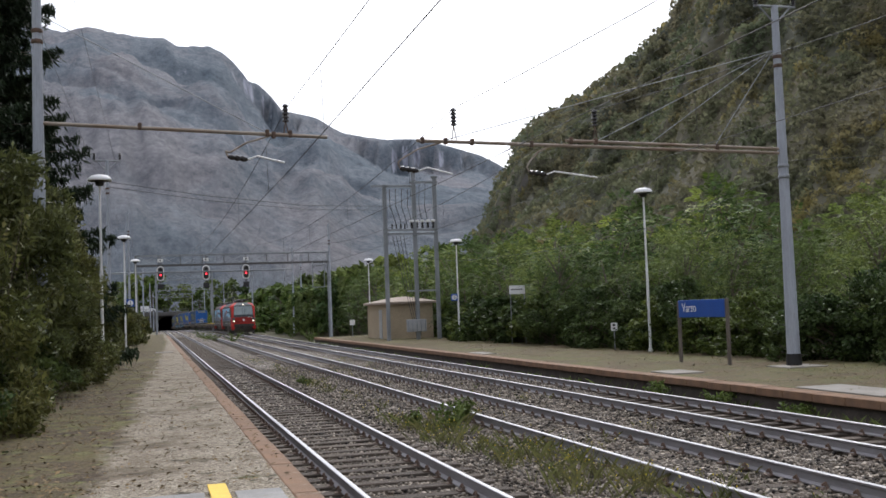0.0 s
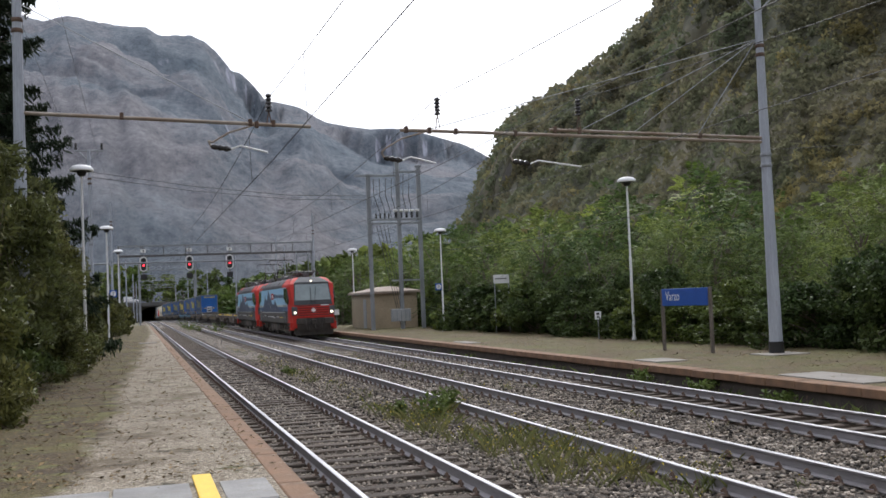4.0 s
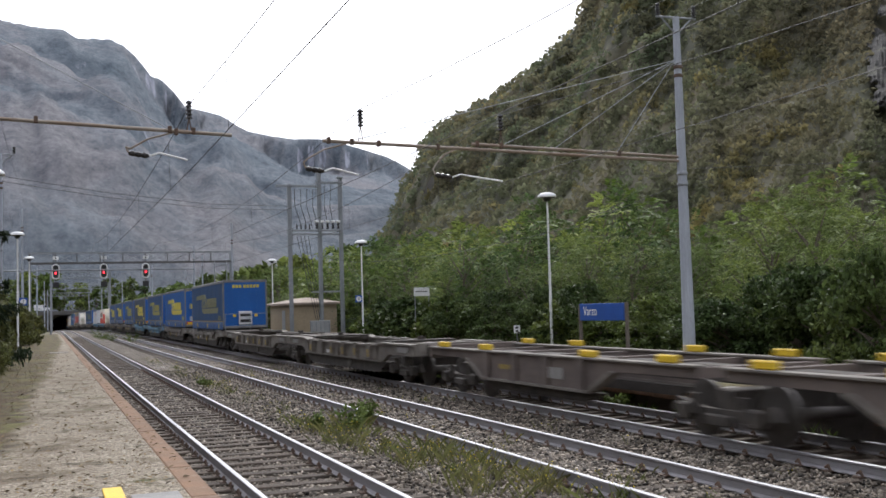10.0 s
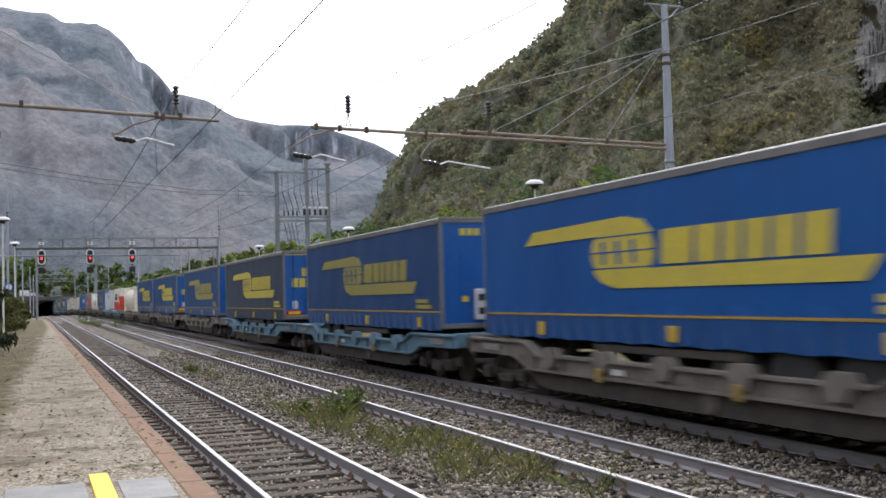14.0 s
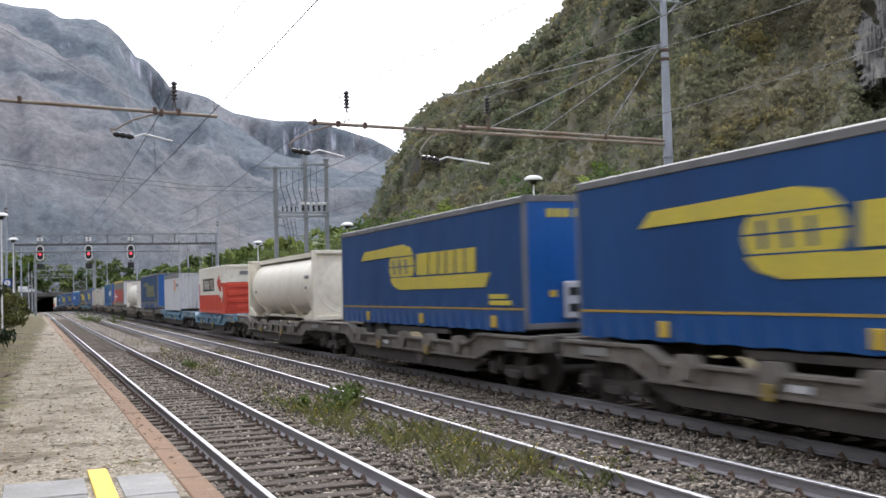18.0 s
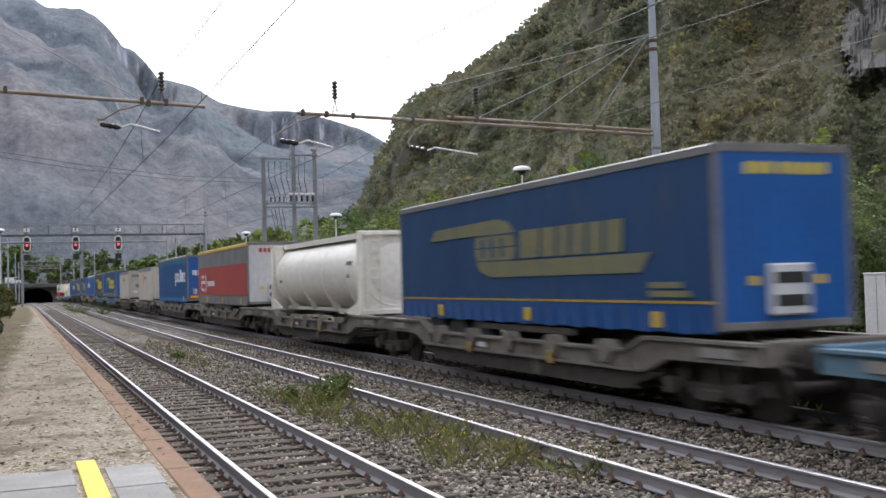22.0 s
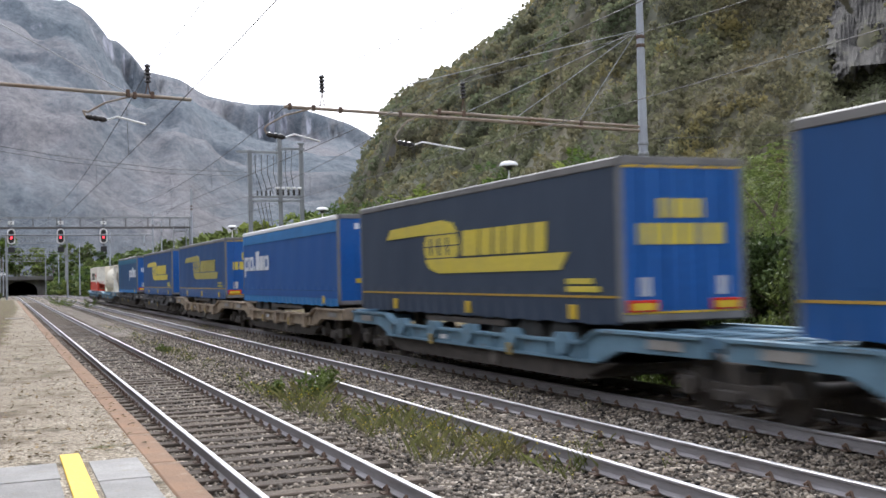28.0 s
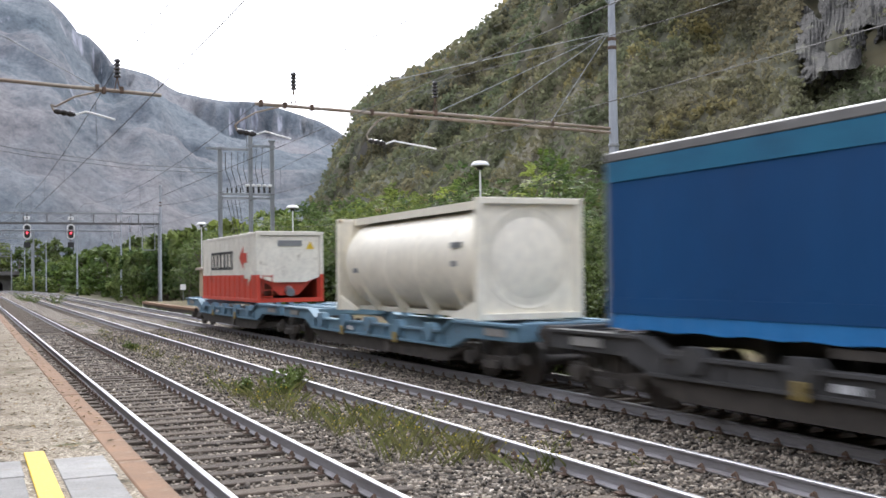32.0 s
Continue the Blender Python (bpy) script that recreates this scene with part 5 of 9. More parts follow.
def tree_meshes(name, height, radius, clumps, leaves, size, mat, seed, low=0.15, aspect=1.6, droop=0.25, feather=0.0):
    """A trunk with limbs, and a crown of leafy clumps round the limbs' ends."""
    r = np.random.default_rng(seed)
    g = B()
    top = height * 0.72
    rod(g, (0, 0, -0.25), (0.1, 0.05, top * 0.5), radius * 0.055 + 0.03, radius * 0.04 + 0.02, 8)
    rod(g, (0.1, 0.05, top * 0.5), (0, 0.12, top), radius * 0.04 + 0.02, 0.025, 7)
    blobs = []
    for k in range(clumps):
        az = r.uniform(0, 2 * math.pi)
        z = height * (low + (0.95 - low) * (k + 0.5) / clumps)
        spread_ = radius * (1.0 - 0.55 * max(0.0, (z / height - 0.55) / 0.45)) * r.uniform(0.35, 0.95)
        e = (math.cos(az) * spread_, math.sin(az) * spread_, z)
        zb = max(0.1, z - height * 0.22)
        rod(g, (0.05, 0.05, min(zb, top)), (e[0] * 0.9, e[1] * 0.9, e[2]), 0.035 + radius * 0.008, 0.012, 5)
        q = radius * r.uniform(0.30, 0.52)
        blobs.append((*e, q, q, q * r.uniform(0.65, 0.95)))
    blobs.append((0, 0, height * 0.9, radius * 0.4, radius * 0.4, height * 0.10))
    trunk = bpy.data.meshes.new(name + "_trunk")
    g.to_mesh(trunk)
    g.free()
    trunk.materials.append(M_BARK)
    if feather:
        return trunk, fronds(blobs, leaves, feather, 6, size, mat, name + "_crown")
    p, d = blob_points(blobs, leaves)
    return trunk, leaf_mesh(name + "_crown", p, size, mat, aspect, droop, normals=d)


def plant(name, label, cat, meshes, x, y, z, turn, scale, group, stem="trunk"):
    root = thing(name, label, cat, Matrix.LocRotScale((x, y, z), Euler((0, 0, turn)), Vector(scale)), group=group)
    part(stem, meshes[0], None, root)
    part("crown", meshes[1], None, root)
    return root


KINDS_TREE = [tree_meshes("robinia", 6.4, 2.3, 26, 1000, 0.17, M_LEAF, 11 + k, 0.10, feather=0.50) for k in range(3)]
KINDS_TREE.append(tree_meshes("young_robinia", 6.0, 2.1, 24, 950, 0.16, M_LEAFY, 17, 0.10, feather=0.48))
KINDS_TREE += [tree_meshes("ash", 6.6, 2.4, 24, 900, 0.19, M_LEAFM, 31 + k, 0.10, feather=0.55) for k in range(2)]
KINDS_LIGHT = [tree_meshes("far_tree", 6.5, 2.35, 12, 600, 0.43, (M_LEAF, M_LEAFM)[k % 2], 131 + k, 0.10, 2.0, 0.4) for k in range(3)]
KINDS_MID = [tree_meshes("middle_tree", 6.5, 2.35, 20, 250, 0.31, (M_LEAF, M_LEAFM, M_LEAFY)[k], 141 + k, 0.10, feather=0.85) for k in range(3)]
KINDS_HEDGE = [tree_meshes("hedge_bush", 2.6, 1.5, 22, 6500, 0.09, M_LEAFD, 51 + k, 0.05, 1.7, 0.1) for k in range(3)]
KINDS_HEDGE_FAR = [tree_meshes("far_hedge", 2.6, 1.5, 14, 1300, 0.20, M_LEAFD, 151 + k, 0.05, 1.5, 0.1) for k in range(2)]
KINDS_SHRUB = [tree_meshes("scrub", 4.2, 1.45, 34, 19000, 0.052, M_LEAFL, 71 + k, 0.06, 3.0, -0.1) for k in range(3)]
KINDS_SHRUB_FAR = [tree_meshes("far_scrub", 4.2, 1.45, 20, 4500, 0.11, M_LEAFL, 171 + k, 0.06, 2.6, -0.1) for k in range(2)]
KINDS_DARK = [tree_meshes("evergreen_shrub", 1.9, 1.0, 22, 4500, 0.068, M_LEAFD, 91 + k, 0.05, 1.9, 0.0) for k in range(2)]


def edge_x(y):
    """Foot of the hedge behind platform 3."""
    return 19.0 - 0.045 * max(0, y - 26) if y < 66 else 19.6


k = 0
for y in np.arange(6, 100, 2.1):
    x = edge_x(y) + 0.9 + random.uniform(-0.35, 0.35)
    if 62 < y < 78:
        x = 19.9 + random.uniform(-0.2, 0.4)
    h = random.uniform(0.72, 1.08)
    plant("hedge_bush", "dense dark green hedge bush behind the platform", "bush", KINDS_HEDGE[k % 3] if y < 50 else KINDS_HEDGE_FAR[k % 2], x, y, PLAT3_Z - 0.1, random.uniform(0, 6.3), (1.05, 1.05, h), "hedge bushes behind the platform", "stem")
    k += 1
plant("ivy_bush", "tall dense dark green ivy-covered bush", "bush", KINDS_HEDGE[1], 18.3, 19.3, PLAT3_Z - 0.1, 1.0, (0.85, 0.85, 1.15), "", "stem")
for row, (dx, sc) in enumerate(((2.6, 0.74), (4.9, 0.92), (8.2, 1.02), (12.5, 1.15))):
    y = 4.0 + row
    while y < 132 + row * 8:
        x = edge_x(min(y, 60)) + dx + random.uniform(-0.7, 0.7)
        if y > 88:
            x -= min(4.2, (y - 88) * 0.22)
        s = sc * random.uniform(0.82, 1.12) * float(np.interp(y, (10, 24, 36, 52, 70, 100, 130), (0.76, 0.80, 0.90, 1.0, 1.05, 1.02, 0.90)))
        plant("deciduous_tree", "bushy green deciduous tree in the wood", "tree", KINDS_TREE[(k * 5 + k // 4) % 6] if row < 3 and y < 58 - row * 10 else KINDS_MID[(k + k // 3) % 3] if y < 100 else KINDS_LIGHT[k % 3], x, y, 0.1, random.uniform(0, 6.3), (s * 1.02, s * 1.02, s), "trees behind the station")
        k += 1
        y += random.uniform(3.0, 4.2) * (1 if row < 2 else 1.25)
# far trees beyond the platforms and by the tunnel
for y in range(136, 335, 9):
    for x in (18.5, 25, 33):
        s = random.uniform(0.85, 1.25)
        plant("deciduous_tree", "green deciduous tree beside the far tracks", "tree", KINDS_LIGHT[k % 3], x - (1.0 if y < 220 else 2.5) + random.uniform(-1.5, 1.5), y + random.uniform(-3, 3), drop(y) - 0.3, random.uniform(0, 6.3), (s * 1.2, s * 1.2, s * (0.8 if x < 20 else 1.1)), "trees beside the far tracks")
        k += 1
for y in range(66, 335, 8):
    for x in (-4.6, -9.5):
        s = random.uniform(0.55, 0.8) if x > -6 else random.uniform(0.9, 1.3)
        plant("deciduous_tree", "green scrub tree along the platform", "tree", KINDS_LIGHT[k % 3], x + random.uniform(-0.7, 0.7) - (0 if y < 150 else 1.5), y + random.uniform(-2, 2), 0.1 + drop(y), random.uniform(0, 6.3), (s, s, s * 0.9), "trees along the platform")
        k += 1
for x in range(-20, 31, 5):
    s = random.uniform(0.9, 1.3) * (1.75 if x < 5 else 1.3)
    plant("deciduous_tree", "green tree on the slope above the tunnel", "tree", KINDS_LIGHT[k % 3], x, 352 + random.uniform(-2, 4), drop(340) + 5.6, random.uniform(0, 6.3), (s * 1.1, s * 1.1, s), "trees above the tunnel")
    k += 1
for y in range(214, 338, 9):
    s = random.uniform(0.38, 0.62)
    plant("track_shrub", "low green shrub on the bank beside the far tracks", "bush", KINDS_LIGHT[k % 3], 12.8 + random.uniform(-0.9, 1.4), y, drop(y) - 0.3, random.uniform(0, 6.3), (s * 1.5, s * 1.5, s), "shrubs beside the far tracks", "stem")
    k += 1
for x, y, s in ((-2.8, 316, 0.6), (-5.6, 325, 0.8), (-3.2, 333, 0.7), (-8.5, 330, 0.9)):
    plant("track_shrub", "low green shrub beside the tunnel mouth", "bush", KINDS_LIGHT[k % 3], x, y, drop(y) - 0.3, random.uniform(0, 6.3), (s * 1.4, s * 1.4, s), "shrubs beside the far tracks", "stem")
    k += 1

# scrub on the near side of platform 1
for x, y, kx, s in ((-2.95, 26.5, 1, 0.74), (-2.75, 30.0, 2, 0.70), (-2.85, 33.2, 0, 0.66), (-3.6, 17.5, 0, 0.84), (-3.75, 21.2, 1, 0.95), (-3.7, 24.6, 2, 0.98), (-3.5, 28.5, 0, 0.98), (-3.8, 32.5, 1, 1.0), (-3.4, 36.5, 2, 0.92), (-3.6, 41.0, 0, 0.85), (-3.4, 46, 1, 0.72), (-3.6, 51, 2, 0.66), (-3.7, 57, 0, 0.6), (-4.8, 19, 2, 1.0), (-5.2, 26, 0, 1.1), (-5.2, 33, 1, 1.1), (-3.9, 62, 1, 0.7), (-5.0, 44, 2, 1.05), (-5.2, 53, 0, 0.95), (-2.75, 59.5, 0, 0.56), (-2.5, 65.5, 1, 0.60), (-2.3, 71.5, 0, 0.55), (-2.1, 78, 1, 0.50), (-1.9, 87, 0, 0.52)):
    plant("scrub_bush", "tall olive-green feathery scrub bush beside the platform", "bush", KINDS_SHRUB[kx] if y < 38 else KINDS_SHRUB_FAR[kx % 2], x + (0.45 if y < 38 else 0.95), y, PLAT1_Z - 0.12, random.uniform(0, 6.3), (s * 1.12, s * 1.12, s * (1.22 if x < -3.3 and y < 40 else 1.0)), "scrub beside the platform", "stem")
for x, y, s in ((-2.75, 15.2, 0.72), (-3.3, 13.6, 0.95), (-2.7, 17.8, 0.72), (-2.55, 21.5, 0.95), (-2.5, 24.6, 0.75), (-3.9, 15.5, 1.1), (-2.45, 40.5, 0.6), (-4.2, 12.4, 1.1), (-3.55, 11.6, 0.85), (-3.2, 12.6, 0.7), (-4.3, 10.4, 1.0), (-1.75, 38.3, 0.45), (-2.2, 39.5, 0.6), (-2.2, 46.5, 0.55), (-2.9, 14.2, 0.75)):
    plant("evergreen_shrub", "low dark green shrub at the edge of the grass", "bush", KINDS_DARK[int(s * 100) % 2], x, y, PLAT1_Z - 0.1, random.uniform(0, 6.3), (s, s, s), "dark shrubs beside the platform", "stem")


def long_shoots(n):
    """Leafy shoots that stand out of the scrub."""
    c = []
    g = B()
    for i in range(n):
        x, y = -3.2 + RNG.uniform(-0.9, 0.9), RNG.uniform(16, 36)
        z = RNG.uniform(3.0, 3.9)
        lean = RNG.uniform(-0.5, 0.6)
        tip = (x + lean, y + RNG.uniform(-0.4, 0.4), z + RNG.uniform(0.5, 1.0))
        rod(g, (x, y, z - 0.6), tip, 0.010, 0.004, 4)
        for t in np.linspace(0.1, 1, 16):
            for s in (-1, 1):
                c.append((x + lean * t + s * 0.05, y + RNG.uniform(-0.06, 0.06), z - 0.6 + (tip[2] - z + 0.6) * t))
    root = thing("scrub_shoots", "pale green leafy shoots above the scrub", "shoots", kind="stuff")
    part("stems", g, M_BARK, root)
    part("leaves", leaf_mesh("shoot_leaves", np.array(c), 0.07, M_WEED, 1.7, 0.0), None, root)


long_shoots(34)


def spruce(x, y, z, h, r, seed):
    """Dark spruce: whorls of drooping branches set with needle sprays."""
    rg = np.random.default_rng(seed)
    g = B()
    rod(g, (0, 0, -0.3), (0, 0, h), 0.28, 0.03, 8)
    c, nr = [], []
    z0 = 0.8
    while z0 < h - 0.2:
        u = z0 / h
        ln = r * (1 - u) ** 0.8 * rg.uniform(0.8, 1.1) + 0.25
        for k in range(9):
            a = rg.uniform(0, 6.28)
            ca, sa = math.cos(a), math.sin(a)
            dz = -0.12 * ln
            l2 = ln * rg.uniform(0.7, 1.1)
            rod(g, (0, 0, z0), (ca * l2 * 0.8, sa * l2 * 0.8, z0 + (dz + 0.12 * l2) * 0.8), 0.03, 0.008, 4)
            m = int(120 * l2 + 24)
            t = rg.uniform(0.1, 1.0, m)
            w = rg.normal(0, 0.15, m) * (0.4 + l2 * 0.35) * (1.15 - t)
            px = ca * l2 * t - sa * w
            py = sa * l2 * t + ca * w
            pz = z0 + (dz + 0.15 * l2 * t) * t - np.abs(rg.normal(0, 0.20, m)) - 0.03
            c.append(np.stack([px, py, pz], 1))
            nr.append(np.tile((ca, sa, -0.6), (m, 1)))
        z0 += 0.31
    root = thing("spruce_tree", "tall dark green spruce behind the platform scrub", "tree", pose(x, y, z), group="spruces behind the scrub")
    part("trunk", g, M_BARK, root)
    part("crown", leaf_mesh("needles", np.concatenate(c), 0.068, M_NEEDLE, 4.2, 0.8, normals=np.concatenate(nr)), None, root)


spruce(-5.5, 38.0, 0.3, 20.0, 4.7, 5)
spruce(-6.9, 33.5, 0.3, 21.0, 4.4, 6)


def blades(name, label, cat, spots, mat, h, w, seed, flower=None, flower_share=0.0):
    """Tufts of thin stems standing on the ballast or the grass; kind stuff."""
    rg = np.random.default_rng(seed)
    pts = []
    for x, y, z, n, sx, sy, hs in spots:
        q = np.stack([rg.normal(x, sx, n), rg.normal(y, sy, n), np.full(n, z)], 1)
        pts.append(np.concatenate([q, (h * hs * rg.uniform(0.4, 1.2, n))[:, None]], 1))
    p = np.concatenate(pts)
    n = len(p)
    a = rg.uniform(0, 6.28, n)
    lean = rg.normal(0, 0.45, (n, 2)) * p[:, 3:4]
    side = np.stack([np.cos(a), np.sin(a), np.zeros(n)], 1) * w
    v = np.empty((n, 4, 3))
    v[:, 0] = p[:, :3] - side
    v[:, 1] = p[:, :3] + side
    mid = p[:, :3] + np.concatenate([lean * 0.5, p[:, 3:4] * 0.6], 1)
    v[:, 2] = mid + side * 0.7
    v[:, 3] = p[:, :3] + np.concatenate([lean * 1.2, p[:, 3:4]], 1)
    faces = np.concatenate([np.arange(n)[:, None] * 4 + np.array([[0, 1, 2]]), np.arange(n)[:, None] * 4 + np.array([[0, 2, 3]])], 0)
    me = mesh_of(name, v.reshape(-1, 3), faces.tolist(), mat)
    root = thing(name, label, cat, kind="stuff")
    part("stems", me, None, root)
    if flower:
        tips = v[rg.random(n) < flower_share, 3]
        part("flower_heads", leaf_mesh("flower_heads", tips, 0.024, flower, 1.0, 0.0), None, root)
    return root


W_SPOTS = []
rw = np.random.default_rng(3)
for i in range(70):
    y = rw.uniform(11.8, 21.5)
    x = 4.6 + rw.uniform(0.2, 1.5)
    W_SPOTS.append((x, y, -0.24, int(rw.uniform(6, 26)), 0.12, 0.16, rw.uniform(0.3, 1.15)))
for i in range(60):
    y = rw.uniform(20, 60)
    W_SPOTS.append((5.25 + rw.uniform(-0.45, 0.5), y, -0.24, int(rw.uniform(6, 16)), 0.12, 0.2, rw.uniform(0.3, 0.8)))
for i in range(70):
    y = rw.uniform(9, 60)
    W_SPOTS.append((rw.choice([8.9, 9.0, 7.3, 6.9, 9.2]) + rw.normal(0, 0.3), y, -0.22, int(rw.uniform(5, 14)), 0.10, 0.14, rw.uniform(0.25, 0.6)))
for i in range(40):
    W_SPOTS.append((6.1 + rw.normal(0, 0.12), rw.uniform(10, 17), -0.22, int(rw.uniform(8, 16)), 0.08, 0.12, rw.uniform(0.6, 1.0)))
blades("trackside_weeds", "straggly green weeds with small yellow flowers on the ballast", "weeds", W_SPOTS, M_WEED, 0.30, 0.0055, 21, M_FLOWER, 0.36)
E_SPOTS = []
for i in range(170):
    E_SPOTS.append((PLAT1_X + 0.05 + abs(rw.normal(0, 0.07)), rw.uniform(8, 70), -0.24, int(rw.uniform(5, 16)), 0.05, 0.25, rw.uniform(0.4, 1.1)))
for i in range(120):
    E_SPOTS.append((PLAT3_X - 0.12 - abs(rw.normal(0, 0.12)), rw.uniform(12, 84), -0.24, int(rw.uniform(6, 22)), 0.08, 0.3, rw.uniform(0.4, 1.1)))
blades("edge_grass", "green grass tufts along the platform walls", "grass", E_SPOTS, M_GRASS, 0.26, 0.008, 22)
G_SPOTS = []
for i in range(900):
    y = 9 + 75 * rw.random() ** 1.6
    x = rw.uniform(-3.0, -0.3) if rw.random() < 0.85 else rw.uniform(-0.4, 0.3)
    G_SPOTS.append((x, y, PLAT1_Z - 0.03, int(rw.uniform(8, 22)), 0.16, 0.25, rw.uniform(0.4, 1.0)))
for i in range(620):
    y = 12 + 75 * rw.random() ** 1.4
    G_SPOTS.append((PLAT3_X + 0.6 + 6.0 * rw.random() ** 0.6, y, PLAT3_Z - 0.01, int(rw.uniform(8, 20)), 0.2, 0.3, rw.uniform(0.4, 1.0)))
blades("dry_grass", "short dry grass and moss on the platforms", "grass", G_SPOTS, M_DRYBLADE, 0.05, 0.007, 23)


def bushy_weed(x, y, z, h, r, n, seed, lab):
    g = B()
    rg = np.random.default_rng(seed)
    c = []
    for k in range(9):
        a, l = rg.uniform(0, 6.28), rg.uniform(0.3, 1.0) * r
        tip = (math.cos(a) * l, math.sin(a) * l, h * rg.uniform(0.5, 1.0))
        rod(g, (0, 0, -0.05), tip, 0.008, 0.003, 4)
        for t in rg.uniform(0.2, 1.0, n // 9):
            c.append((tip[0] * t + rg.normal(0, 0.05), tip[1] * t + rg.normal(0, 0.05), tip[2] * t + rg.normal(0, 0.03)))
    root = thing("weed_plant", lab, "weed", pose(x, y, z), group="bushy weeds by the tracks")
    part("stem", g, M_WEED, root)
    part("leaves", leaf_mesh("weed_leaves", np.array(c), 0.055, M_GRASS, 1.8, 0.1), None, root)


for i, (x, y, z, h, r, n) in enumerate(((6.15, 21.4, -0.22, 0.55, 0.35, 300), (5.75, 20.6, -0.24, 0.45, 0.5, 380), (5.2, 21.5, -0.24, 0.35, 0.35, 240), (12.15, 21.2, -0.24, 0.42, 0.5, 420), (12.1, 18.2, -0.24, 0.35, 0.45, 330), (11.95, 23.6, -0.24, 0.5, 0.5, 420), (5.0, 36.5, -0.24, 0.3, 0.35, 200), (7.2, 100, -0.2, 0.9, 1.2, 500), (5.2, 112, -0.2, 1.0, 1.4, 500), (5.6, 124, -0.3, 1.1, 1.6, 500), (9.2, 122, -0.3, 0.9, 1.2, 400), (13.4, 92, -0.3, 1.1, 1.5, 500), (14.2, 99, -0.3, 1.3, 1.8, 600), (13.6, 108, -0.3, 1.2, 1.7, 500), (6.0, 108, -0.2, 0.8, 1.0, 400))):
    bushy_weed(x, y, z, h, r, n, 100 + i, "leafy green weed growing in the ballast")


def fallen_leaves(n, seed):
    """Dead leaves lying on both platforms; kind stuff."""
    rg = np.random.default_rng(seed)
    y = 10.8 + 48 * rg.random(n) ** 1.6
    x = np.where(rg.random(n) < 0.75, -0.2 - 2.8 * rg.random(n) ** 0.7, rg.uniform(-0.3, 1.4, n))
    z = np.full(n, PLAT1_Z + 0.022)
    far = rg.random(n) < 0.3
    x[far] = PLAT3_X + 0.3 + 6.2 * rg.random(far.sum()) ** 0.6
    y[far] = 10 + 45 * rg.random(far.sum())
    z[far] = PLAT3_Z + 0.03
    a = rg.uniform(0, 6.28, n)
    u = np.stack([np.cos(a), np.sin(a), rg.normal(0, 0.22, n)], 1)
    w = np.stack([-np.sin(a), np.cos(a), rg.normal(0, 0.22, n)], 1)
    s = rg.uniform(0.014, 0.036, n)[:, None]
    c = np.stack([x, y, z], 1)
    v = np.stack([c - u * s * 1.3, c + w * s * 0.7 + (0, 0, 0.008), c + u * s * 1.3, c - w * s * 0.7 + (0, 0, 0.008)], 1)
    f = (np.arange(n)[:, None, None] * 4 + np.array([[0, 1, 2], [0, 2, 3]])).reshape(-1, 3)
    me = mesh_of("fallen_leaves", v.reshape(-1, 3), f.tolist(), M_DEADLEAF)
    return tagged(new("fallen_leaves", me), "brown fallen leaves scattered over the platforms", "leaves", kind="stuff")


fallen_leaves(6000, 31)


